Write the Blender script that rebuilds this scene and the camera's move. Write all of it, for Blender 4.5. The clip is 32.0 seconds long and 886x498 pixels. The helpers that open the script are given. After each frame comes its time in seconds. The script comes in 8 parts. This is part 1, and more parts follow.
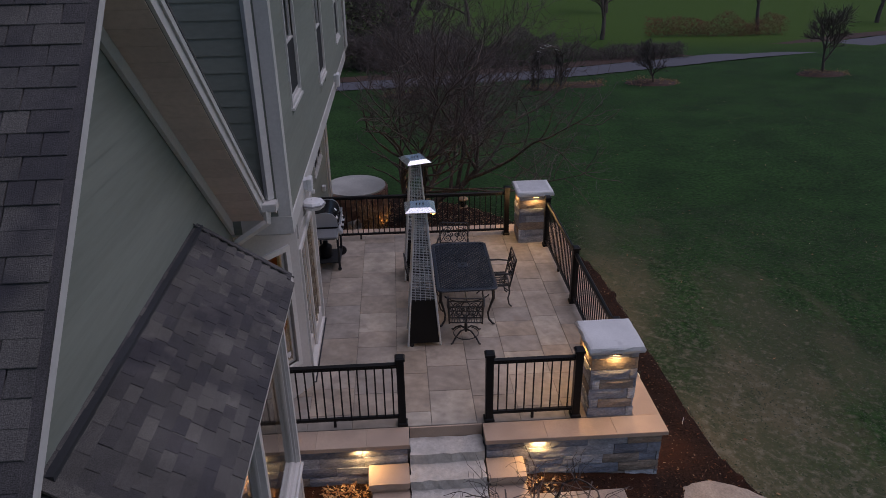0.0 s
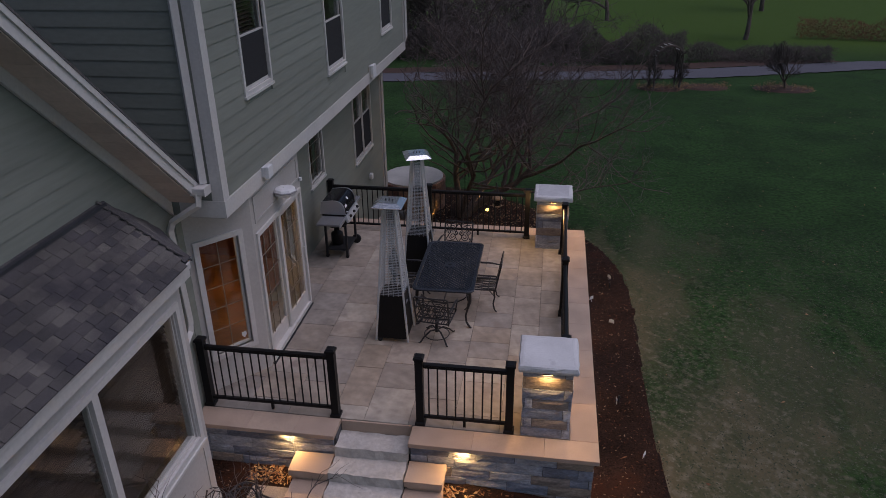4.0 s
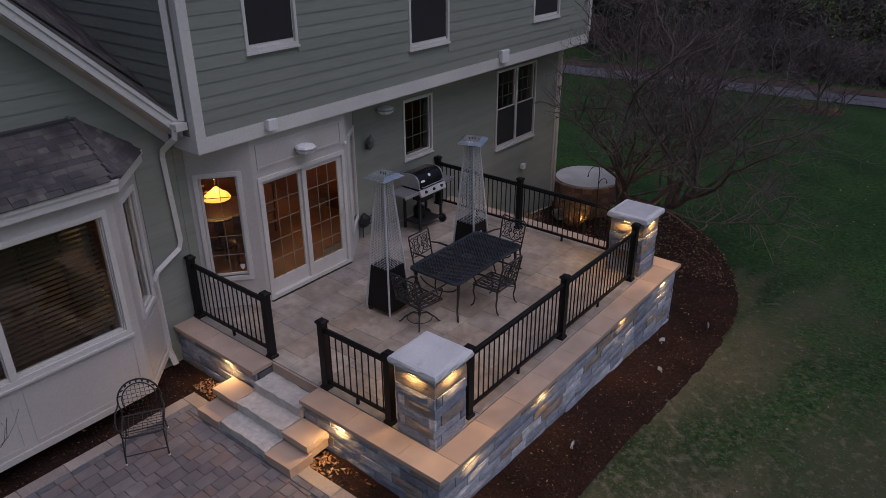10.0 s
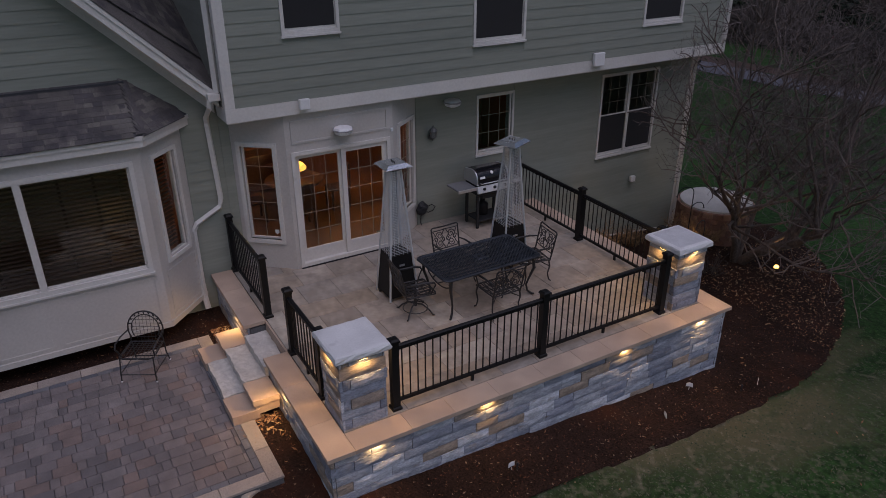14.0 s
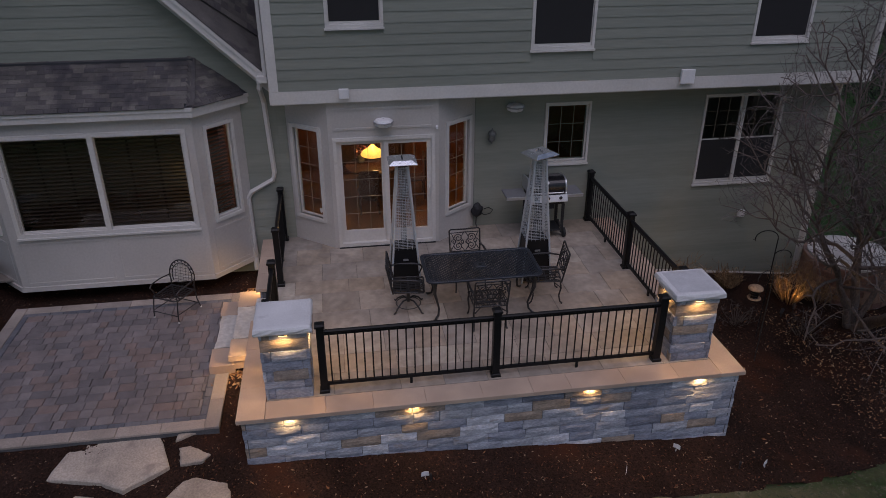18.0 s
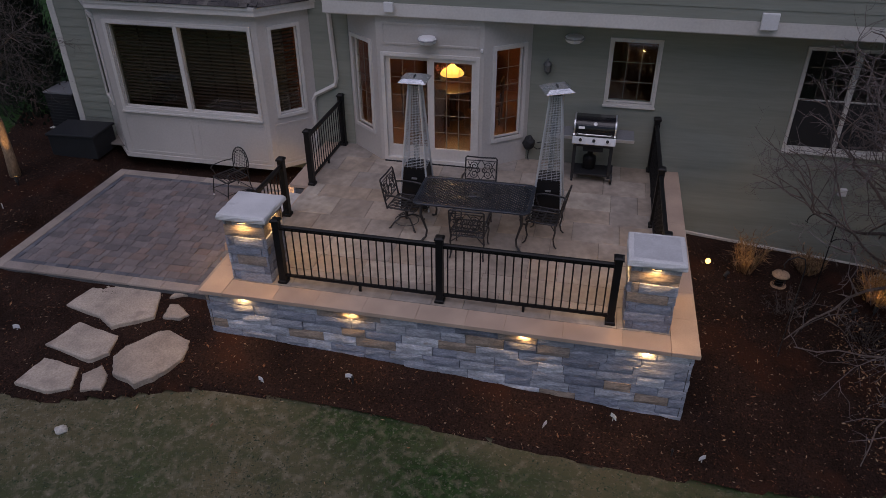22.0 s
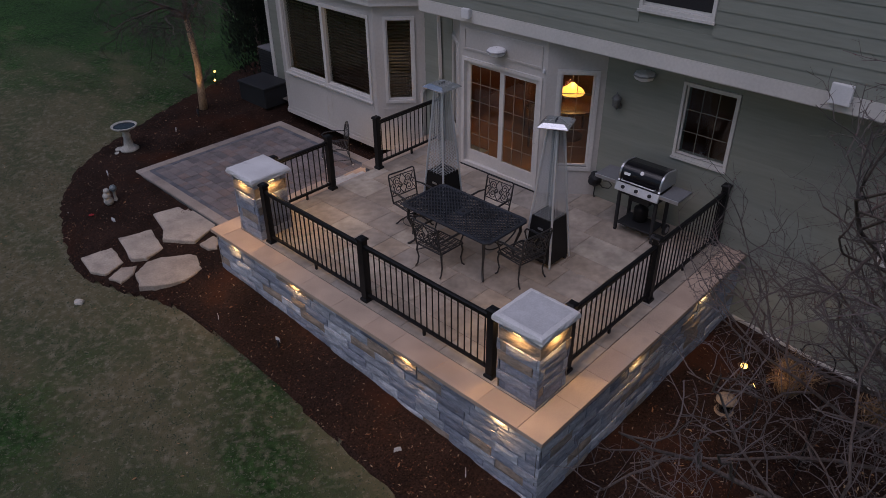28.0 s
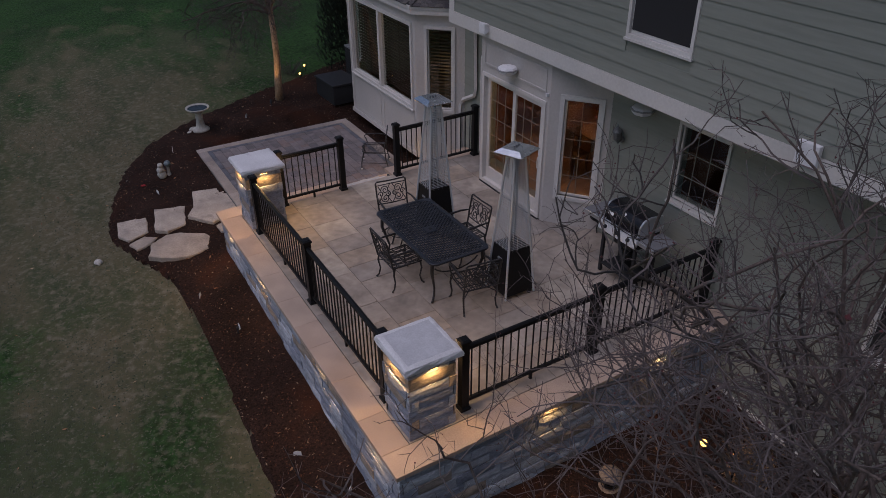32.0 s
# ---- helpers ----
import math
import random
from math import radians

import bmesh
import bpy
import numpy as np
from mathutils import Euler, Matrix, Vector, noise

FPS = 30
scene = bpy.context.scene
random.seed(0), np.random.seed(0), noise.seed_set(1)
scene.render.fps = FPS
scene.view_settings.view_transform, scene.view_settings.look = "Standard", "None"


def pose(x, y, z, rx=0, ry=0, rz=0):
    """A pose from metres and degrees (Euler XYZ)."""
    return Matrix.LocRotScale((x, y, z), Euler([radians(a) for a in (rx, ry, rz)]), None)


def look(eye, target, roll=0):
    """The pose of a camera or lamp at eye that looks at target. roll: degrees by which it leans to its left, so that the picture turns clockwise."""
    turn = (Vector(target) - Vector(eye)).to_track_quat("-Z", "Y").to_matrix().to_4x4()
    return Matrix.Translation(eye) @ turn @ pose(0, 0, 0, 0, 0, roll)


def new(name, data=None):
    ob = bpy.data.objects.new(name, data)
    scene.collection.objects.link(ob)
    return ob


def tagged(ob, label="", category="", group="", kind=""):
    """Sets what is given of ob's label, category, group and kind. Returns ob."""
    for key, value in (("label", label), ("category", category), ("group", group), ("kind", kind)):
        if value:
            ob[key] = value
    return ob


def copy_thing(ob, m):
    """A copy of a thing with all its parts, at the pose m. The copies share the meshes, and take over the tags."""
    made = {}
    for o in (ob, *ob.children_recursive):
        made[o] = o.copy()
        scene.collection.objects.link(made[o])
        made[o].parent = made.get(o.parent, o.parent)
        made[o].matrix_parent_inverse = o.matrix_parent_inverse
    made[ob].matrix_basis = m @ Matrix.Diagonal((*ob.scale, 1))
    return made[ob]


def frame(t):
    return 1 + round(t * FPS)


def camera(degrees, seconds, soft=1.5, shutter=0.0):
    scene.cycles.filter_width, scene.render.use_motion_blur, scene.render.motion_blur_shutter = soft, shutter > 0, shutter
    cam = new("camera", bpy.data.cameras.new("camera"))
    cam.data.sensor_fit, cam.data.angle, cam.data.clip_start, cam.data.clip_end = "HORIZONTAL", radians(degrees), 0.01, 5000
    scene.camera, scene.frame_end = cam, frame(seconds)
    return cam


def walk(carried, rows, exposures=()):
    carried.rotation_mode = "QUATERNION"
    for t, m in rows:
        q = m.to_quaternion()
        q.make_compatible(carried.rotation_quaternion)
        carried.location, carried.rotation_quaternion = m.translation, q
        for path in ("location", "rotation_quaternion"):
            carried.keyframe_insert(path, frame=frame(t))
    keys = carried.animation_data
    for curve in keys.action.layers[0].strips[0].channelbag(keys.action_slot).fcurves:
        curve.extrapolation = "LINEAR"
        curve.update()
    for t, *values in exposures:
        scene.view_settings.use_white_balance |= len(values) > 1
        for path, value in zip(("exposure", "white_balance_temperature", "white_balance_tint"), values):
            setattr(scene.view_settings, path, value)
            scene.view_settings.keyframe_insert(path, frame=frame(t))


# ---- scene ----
EXPOSURE = 0.70
SUN_UP, SUN_TURN, SUN_POWER = 65.0, 89.0, 0.87
LAMP_W, ROOM_W = 2.0, 32.0
cam = camera(63.3, 32.0, soft=0.6)
PATH = [
    (0, (-3.404, -7.359, 6.272), (-3.127, -2.843, 4.145), -1.00),
    (0.5, (-3.308, -7.351, 6.290), (-3.027, -2.841, 4.150), -0.95),
    (1, (-2.999, -7.342, 6.302), (-2.804, -2.834, 4.148), -0.90),
    (1.5, (-2.550, -7.334, 6.312), (-2.532, -2.826, 4.149), -0.85),
    (2, (-2.185, -7.299, 6.327), (-2.356, -2.797, 4.158), -0.81),
    (2.5, (-1.904, -7.260, 6.344), (-2.207, -2.767, 4.172), -0.79),
    (3, (-1.615, -7.227, 6.344), (-2.030, -2.743, 4.170), -0.78),
    (3.5, (-1.258, -7.178, 6.328), (-1.800, -2.707, 4.155), -0.78),
    (5.5, (0.528, -6.789, 6.256), (-0.696, -2.452, 4.090), -0.76),
    (6, (0.946, -6.633, 6.216), (-0.473, -2.353, 4.055), -0.73),
    (6.5, (1.354, -6.458, 6.184), (-0.257, -2.246, 4.024), -0.70),
    (7, (1.757, -6.277, 6.151), (-0.037, -2.141, 3.989), -0.65),
    (7.5, (2.150, -6.083, 6.126), (0.168, -2.034, 3.962), -0.58),
    (8, (2.523, -5.878, 6.108), (0.361, -1.924, 3.942), -0.50),
    (8.5, (2.884, -5.658, 6.090), (0.557, -1.802, 3.920), -0.42),
    (9, (3.239, -5.408, 6.061), (0.747, -1.656, 3.891), -0.35),
    (9.5, (3.601, -5.143, 6.041), (0.941, -1.508, 3.869), -0.30),
    (10, (3.967, -4.879, 6.027), (1.149, -1.367, 3.854), -0.27),
    (10.5, (4.315, -4.593, 6.031), (1.346, -1.213, 3.850), -0.25),
    (11, (4.650, -4.292, 6.021), (1.534, -1.049, 3.837), -0.23),
    (11.5, (4.969, -3.965, 6.014), (1.709, -0.870, 3.824), -0.22),
    (12, (5.272, -3.625, 6.012), (1.875, -0.684, 3.818), -0.20),
    (12.5, (5.564, -3.265, 6.018), (2.039, -0.481, 3.822), -0.18),
    (13, (5.835, -2.898, 6.038), (2.188, -0.284, 3.833), -0.15),
    (13.5, (6.107, -2.524, 6.037), (2.341, -0.081, 3.835), -0.13),
    (14, (6.358, -2.132, 6.021), (2.484, 0.140, 3.823), -0.10),
    (14.5, (6.586, -1.717, 5.999), (2.612, 0.383, 3.810), -0.08),
    (16.5, (7.244, 0.073, 6.074), (2.961, 1.392, 3.857), -0.00),
    (17, (7.401, 0.548, 6.084), (3.060, 1.660, 3.866), 0.00),
    (17.5, (7.524, 1.041, 6.104), (3.137, 1.938, 3.879), 0.01),
    (18, (7.622, 1.524, 6.117), (3.199, 2.212, 3.890), 0.00),
    (18.5, (7.690, 2.002, 6.125), (3.241, 2.486, 3.896), -0.01),
    (19, (7.744, 2.474, 6.129), (3.275, 2.755, 3.905), -0.03),
    (19.5, (7.809, 2.940, 6.103), (3.331, 3.019, 3.882), -0.06),
    (20, (7.844, 3.416, 6.101), (3.467, 3.289, 3.688), -0.09),
    (20.5, (7.820, 3.915, 6.113), (3.459, 3.582, 3.690), -0.13),
    (21, (7.790, 4.389, 6.112), (3.579, 3.871, 3.465), -0.17),
    (21.5, (7.701, 4.879, 6.133), (3.538, 4.163, 3.459), -0.20),
    (22, (7.628, 5.361, 6.119), (3.498, 4.450, 3.453), -0.24),
    (22.5, (7.512, 5.847, 6.111), (3.428, 4.739, 3.446), -0.27),
    (23, (7.366, 6.307, 6.117), (3.340, 5.011, 3.449), -0.30),
    (23.5, (7.209, 6.756, 6.115), (3.246, 5.277, 3.450), -0.33),
    (24, (7.032, 7.192, 6.127), (3.140, 5.535, 3.461), -0.36),
    (24.5, (6.854, 7.627, 6.133), (3.041, 5.793, 3.469), -0.39),
    (25, (6.641, 8.053, 6.148), (2.915, 6.048, 3.485), -0.42),
    (25.5, (6.409, 8.460, 6.173), (2.780, 6.292, 3.504), -0.45),
    (27.5, (5.207, 9.914, 6.251), (2.038, 7.125, 3.572), -0.54),
    (28, (4.878, 10.243, 6.279), (1.838, 7.314, 3.599), -0.55),
    (28.5, (4.552, 10.552, 6.307), (1.644, 7.493, 3.626), -0.56),
    (29, (4.195, 10.859, 6.312), (1.425, 7.672, 3.635), -0.55),
    (29.5, (3.818, 11.134, 6.307), (1.191, 7.826, 3.633), -0.54),
    (30, (3.434, 11.404, 6.273), (0.954, 7.975, 3.610), -0.51),
    (30.5, (3.026, 11.642, 6.269), (0.699, 8.105, 3.609), -0.49),
    (31, (2.585, 11.860, 6.265), (0.437, 8.209, 3.609), -0.46),
    (31.5, (2.315, 11.955, 6.285), (0.162, 8.301, 3.638), -0.43),
    (32, (2.266, 11.961, 6.295), (0.108, 8.304, 3.654), -0.40),
]
walk(cam, [(t, look(eye, target, roll)) for t, eye, target, roll in PATH], exposures=[(0.0, EXPOSURE), (9.0, EXPOSURE - 0.03), (17.0, EXPOSURE - 0.13), (24.0, EXPOSURE - 0.13), (32.0, EXPOSURE - 0.05)])

# ---- world and sun: overcast dusk ----
world = bpy.data.worlds.new("dusk_sky")
scene.world = world
world.use_nodes = True
wn = world.node_tree
sky = wn.nodes.new("ShaderNodeTexSky")
sky.sky_type = "NISHITA"
sky.sun_disc = False
sky.sun_elevation = radians(SUN_UP)
sky.sun_rotation = radians(SUN_TURN)
sky.air_density, sky.dust_density, sky.ozone_density = 1.0, 0.6, 1.0
wn.links.new(sky.outputs["Color"], wn.nodes["Background"].inputs["Color"])
wn.nodes["Background"].inputs["Strength"].default_value = 0.034

sun_data = bpy.data.lights.new("sun", "SUN")
sun_data.energy, sun_data.angle, sun_data.color = SUN_POWER, radians(60), (0.875, 0.785, 0.94)
sun = new("sun", sun_data)
sun.matrix_world = look((6.0 * math.sin(radians(SUN_TURN)), 6.0 * math.cos(radians(SUN_TURN)), 6.0 * math.tan(radians(SUN_UP))), (0, 0, 0))

WARM = (1.0, 0.57, 0.21)


def lamp(name, kind, at, aim, power, color=WARM, size=0.05, size_y=None, cone=70):
    d = bpy.data.lights.new(name, kind)
    d.energy, d.color = power, color
    if kind == "AREA":
        d.shape, d.size, d.size_y = "RECTANGLE", size, size_y or size
    elif kind == "SPOT":
        d.spot_size, d.spot_blend, d.shadow_soft_size = radians(cone), 0.7, size
    else:
        d.shadow_soft_size = size
    ob = new(name, d)
    ob.matrix_world = look(at, aim)
    return ob


# ---- materials ----
def ramp_node(nt, stops, mode="LINEAR"):
    r = nt.nodes.new("ShaderNodeValToRGB")
    r.color_ramp.interpolation = mode
    el = r.color_ramp.elements
    while len(el) < len(stops):
        el.new(0.5)
    for e, (p, c) in zip(el, stops):
        e.position, e.color = p, (*c, 1)
    return r


def mat(name, col, rough=0.7, metal=0.0, broad=(1.5, 0.25), fine=(40, 0.2), bump=(90, 0.15), pick=None, spread=None, stretch=(1, 1, 1), spec=0.5, coat=0.0, rough_var=0.1, stain=None):
    """A surface of colour col with two scales of mottling and fine relief.
    pick: 'piece' or 'island' with spread, a list of colours that single pieces take; stain: (scale, threshold, colour)."""
    m = bpy.data.materials.new(name)
    m.use_nodes = True
    nt = m.node_tree
    b = nt.nodes["Principled BSDF"]
    b.inputs["Metallic"].default_value = metal
    b.inputs["Specular IOR Level"].default_value = spec
    b.inputs["Coat Weight"].default_value = coat
    L = nt.links.new
    geo = nt.nodes.new("ShaderNodeNewGeometry")
    mp = nt.nodes.new("ShaderNodeMapping")
    mp.inputs["Scale"].default_value = stretch
    L(geo.outputs["Position"], mp.inputs["Vector"])

    def noise_tex(scale, detail=3):
        n = nt.nodes.new("ShaderNodeTexNoise")
        n.inputs["Scale"].default_value, n.inputs["Detail"].default_value = scale, detail
        L(mp.outputs["Vector"], n.inputs["Vector"])
        return n

    def mixed(kind, fac, a, c):
        x = nt.nodes.new("ShaderNodeMix")
        x.data_type, x.blend_type = "RGBA", kind
        for sock, v in ((x.inputs[0], fac), (x.inputs[6], a), (x.inputs[7], c)):
            if hasattr(v, "is_output"):
                L(v, sock)
            else:
                sock.default_value = v
        return x.outputs[2]

    if spread:
        r = ramp_node(nt, [(i / len(spread), c) for i, c in enumerate(spread)], "CONSTANT")
        if pick == "island":
            L(geo.outputs["Random Per Island"], r.inputs["Fac"])
        else:
            L(nt.nodes.new("ShaderNodeObjectInfo").outputs["Random"], r.inputs["Fac"])
        out = r.outputs["Color"]
    else:
        rgb = nt.nodes.new("ShaderNodeRGB")
        rgb.outputs[0].default_value = (*col, 1)
        out = rgb.outputs[0]
    n1, n2 = noise_tex(broad[0], 4), noise_tex(fine[0], 3)
    for n, amount in ((n1, broad[1]), (n2, fine[1])):
        lo, hi = 1 - amount, 1 + amount
        r = ramp_node(nt, [(0.3, (lo,) * 3), (0.7, (min(hi, 2.0),) * 3)])
        L(n.outputs["Fac"], r.inputs["Fac"])
        out = mixed("MULTIPLY", 1.0, out, r.outputs["Color"])
    if stain:
        s = noise_tex(stain[0], 5)
        r = ramp_node(nt, [(stain[1], (0, 0, 0)), (min(1.0, stain[1] + 0.12), (1, 1, 1))])
        L(s.outputs["Fac"], r.inputs["Fac"])
        out = mixed("MIX", r.outputs["Color"], out, (*stain[2], 1))
    L(out, b.inputs["Base Color"])
    rr = nt.nodes.new("ShaderNodeMapRange")
    rr.inputs["To Min"].default_value, rr.inputs["To Max"].default_value = max(0.02, rough - rough_var), min(1, rough + rough_var)
    L(n1.outputs["Fac"], rr.inputs["Value"])
    L(rr.outputs["Result"], b.inputs["Roughness"])
    if bump[1]:
        bn, bp = noise_tex(bump[0], 4), nt.nodes.new("ShaderNodeBump")
        bp.inputs["Strength"].default_value, bp.inputs["Distance"].default_value = bump[1], 0.02
        L(bn.outputs["Fac"], bp.inputs["Height"])
        L(bp.outputs["Normal"], b.inputs["Normal"])
    return m


def glow(name, col, power):
    m = bpy.data.materials.new(name)
    m.use_nodes = True
    b = m.node_tree.nodes["Principled BSDF"]
    b.inputs["Base Color"].default_value = (*col, 1)
    b.inputs["Emission Color"].default_value = (*col, 1)
    b.inputs["Emission Strength"].default_value = power
    return m


def glass(name, tint=(0.9, 0.93, 0.92), rough=0.02):
    m = bpy.data.materials.new(name)
    m.use_nodes = True
    nt = m.node_tree
    nt.nodes.remove(nt.nodes["Principled BSDF"])
    tr, gl, mx, fr, pw, ad = (nt.nodes.new(k) for k in ("ShaderNodeBsdfTransparent", "ShaderNodeBsdfGlossy", "ShaderNodeMixShader", "ShaderNodeLayerWeight", "ShaderNodeMath", "ShaderNodeMath"))
    tr.inputs["Color"].default_value = (*tint, 1)
    gl.inputs["Roughness"].default_value = rough
    fr.inputs["Blend"].default_value = 0.5
    pw.operation, ad.operation = "POWER", "MULTIPLY_ADD"
    pw.inputs[1].default_value, ad.inputs[1].default_value, ad.inputs[2].default_value = 5.0, 0.9, 0.05
    L = nt.links.new
    L(fr.outputs["Facing"], pw.inputs[0])
    L(pw.outputs[0], ad.inputs[0])
    L(ad.outputs[0], mx.inputs[0])
    L(tr.outputs[0], mx.inputs[1])
    L(gl.outputs[0], mx.inputs[2])
    L(mx.outputs[0], nt.nodes["Material Output"].inputs["Surface"])
    return m


SIDING = mat("sage_siding", (0.185, 0.205, 0.175), 0.6, broad=(0.5, 0.1), fine=(9, 0.06), bump=(30, 0.06), stretch=(1, 0.25, 3), pick="piece", spread=[(0.238, 0.252, 0.218), (0.253, 0.267, 0.231)], spec=0.3)
TRIM = mat("cream_trim_paint", (0.61, 0.59, 0.565), 0.5, broad=(1.2, 0.07), fine=(25, 0.05), bump=(60, 0.04), stain=(3.0, 0.72, (0.45, 0.43, 0.40)))
BEIGE = mat("beige_bay_paint", (0.480, 0.457, 0.436), 0.55, broad=(0.9, 0.08), fine=(25, 0.05), bump=(60, 0.04))
SOFFIT = mat("soffit_paint", (0.40, 0.33, 0.27), 0.6, broad=(1.0, 0.1), fine=(20, 0.06), bump=(40, 0.05), pick="piece", spread=[(0.64, 0.52, 0.45), (0.69, 0.565, 0.49)])
SHINGLE = mat("asphalt_shingle", (0.06, 0.055, 0.06), 0.9, broad=(2.0, 0.3), fine=(160, 0.5), bump=(220, 0.6), pick="piece", spread=[(0.072, 0.066, 0.068), (0.112, 0.103, 0.099), (0.085, 0.079, 0.078), (0.142, 0.130, 0.120), (0.070, 0.065, 0.070), (0.102, 0.094, 0.090), (0.080, 0.074, 0.076), (0.125, 0.115, 0.108)], stain=(1.5, 0.54, (0.046, 0.042, 0.050)))
FLASHING = mat("dark_flashing", (0.036, 0.038, 0.045), 0.7, broad=(1.0, 0.2), fine=(30, 0.1), bump=(40, 0.05))
STONE = mat("split_stone", (0.25, 0.26, 0.29), 0.85, broad=(5.0, 0.24), fine=(24, 0.24), bump=(22, 0.5), stretch=(1, 1, 2.4), pick="piece", spread=[(0.257, 0.278, 0.337), (0.353, 0.374, 0.423), (0.305, 0.246, 0.198), (0.171, 0.187, 0.235), (0.492, 0.514, 0.567), (0.268, 0.230, 0.203), (0.251, 0.273, 0.332), (0.321, 0.337, 0.385), (0.385, 0.407, 0.460), (0.235, 0.257, 0.316), (0.300, 0.321, 0.374)], stain=(4.0, 0.64, (0.25, 0.20, 0.165)))
TABLETOP = mat("cast_aluminium_table", (0.034, 0.041, 0.054), 0.36, metal=0.45, broad=(5, 0.25), fine=(70, 0.3), bump=(90, 0.25))
MORTAR = mat("dark_joint", (0.10, 0.10, 0.105), 0.95, broad=(3, 0.2), fine=(60, 0.2), bump=(80, 0.3))
COPING = mat("tan_coping_stone", (0.46, 0.34, 0.24), 0.8, broad=(1.6, 0.15), fine=(70, 0.12), bump=(120, 0.15), pick="piece", spread=[(0.42, 0.315, 0.245), (0.45, 0.345, 0.27), (0.43, 0.325, 0.255)], stain=(2.2, 0.66, (0.36, 0.28, 0.225)))
TANSTONE = mat("tan_split_stone", (0.29, 0.235, 0.19), 0.85, broad=(5.0, 0.24), fine=(24, 0.24), bump=(22, 0.5), stretch=(1, 1, 2.4), stain=(4.0, 0.64, (0.22, 0.20, 0.19)))
DAMPCAP = mat("damp_cap_stone", (0.50, 0.50, 0.515), 0.6, broad=(4.0, 0.12), fine=(50, 0.08), bump=(90, 0.08))
CAPSTONE = mat("pale_cap_stone", (0.64, 0.635, 0.64), 0.75, broad=(2.5, 0.1), fine=(60, 0.08), bump=(90, 0.12), stain=(3.5, 0.62, (0.50, 0.49, 0.50)))
TILE = mat("limestone_paving", (0.36, 0.325, 0.285), 0.75, broad=(2.2, 0.25), fine=(9, 0.14), bump=(50, 0.08), pick="piece", spread=[(0.27, 0.235, 0.20), (0.34, 0.295, 0.25), (0.305, 0.26, 0.215), (0.375, 0.335, 0.285), (0.285, 0.255, 0.225), (0.325, 0.27, 0.215)], stain=(2.8, 0.58, (0.26, 0.222, 0.19)))
STEP = mat("grey_step_stone", (0.50, 0.475, 0.445), 0.85, broad=(5.5, 0.10), fine=(16, 0.12), bump=(18, 0.8), stain=(4.0, 0.62, (0.44, 0.41, 0.37)))
FLAG = mat("flagstone", (0.38, 0.33, 0.285), 0.85, broad=(2.5, 0.22), fine=(40, 0.18), bump=(40, 0.4), pick="piece", spread=[(0.34, 0.29, 0.242), (0.40, 0.345, 0.29)], stain=(3.0, 0.60, (0.28, 0.24, 0.205)))
PAVER = mat("concrete_paver", (0.20, 0.18, 0.175), 0.85, broad=(4, 0.2), fine=(90, 0.25), bump=(140, 0.4), pick="piece", spread=[(0.140, 0.126, 0.130), (0.195, 0.168, 0.165), (0.165, 0.147, 0.150), (0.195, 0.150, 0.138), (0.175, 0.154, 0.156), (0.205, 0.182, 0.180)])
PAVER_DARK = mat("dark_edge_paver", (0.12, 0.12, 0.14), 0.85, broad=(4, 0.2), fine=(90, 0.25), bump=(140, 0.4), pick="piece", spread=[(0.105, 0.11, 0.13), (0.15, 0.15, 0.165)])
MULCH = mat("dark_mulch", (0.026, 0.0145, 0.011), 0.95, broad=(1.3, 0.4), fine=(35, 0.6), bump=(45, 1.0), spec=0.1, stain=(0.8, 0.54, (0.044, 0.018, 0.011)))
CHIP = mat("mulch_chips", (0.04, 0.022, 0.015), 0.95, broad=(2, 0.2), fine=(60, 0.2), bump=(60, 0.2), spec=0.15, pick="island", spread=[(0.014, 0.008, 0.007), (0.042, 0.020, 0.013), (0.100, 0.045, 0.026), (0.021, 0.012, 0.009), (0.059, 0.026, 0.015), (0.118, 0.059, 0.035), (0.026, 0.014, 0.011), (0.035, 0.018, 0.012), (0.077, 0.035, 0.021), (0.018, 0.011, 0.008), (0.047, 0.022, 0.014), (0.088, 0.041, 0.024), (0.031, 0.015, 0.011), (0.224, 0.165, 0.118)])
BLACK = mat("black_powder_coat", (0.009, 0.009, 0.010), 0.45, spec=0.2, broad=(3, 0.15), fine=(60, 0.1), bump=(120, 0.05))
IRON = mat("cast_aluminium_bronze", (0.030, 0.030, 0.033), 0.42, metal=0.3, broad=(6, 0.3), fine=(80, 0.25), bump=(90, 0.2))
STEEL = mat("brushed_steel", (0.55, 0.57, 0.60), 0.34, metal=0.85, broad=(3, 0.08), fine=(60, 0.06), bump=(120, 0.03))
POLISHED = mat("polished_steel", (0.66, 0.69, 0.73), 0.26, metal=0.9, broad=(3, 0.08), fine=(60, 0.06), bump=(120, 0.02))
ENAMEL = mat("black_enamel", (0.008, 0.008, 0.011), 0.22, broad=(3, 0.1), fine=(60, 0.05), bump=(60, 0.02))
GREYPL = mat("grey_plastic", (0.30, 0.30, 0.31), 0.5, broad=(3, 0.1), fine=(50, 0.08), bump=(80, 0.05))
LANTERN = mat("weathered_pewter", (0.13, 0.135, 0.135), 0.5, metal=0.3, broad=(5, 0.2), fine=(50, 0.15), bump=(80, 0.1))
DARKPL = mat("dark_plastic", (0.022, 0.023, 0.026), 0.6, spec=0.3, broad=(3, 0.15), fine=(50, 0.1), bump=(60, 0.1))
WHITEPL = mat("white_plastic", (0.72, 0.72, 0.73), 0.4, broad=(3, 0.06), fine=(40, 0.04), bump=(60, 0.02))
PANE = glass("window_glass")
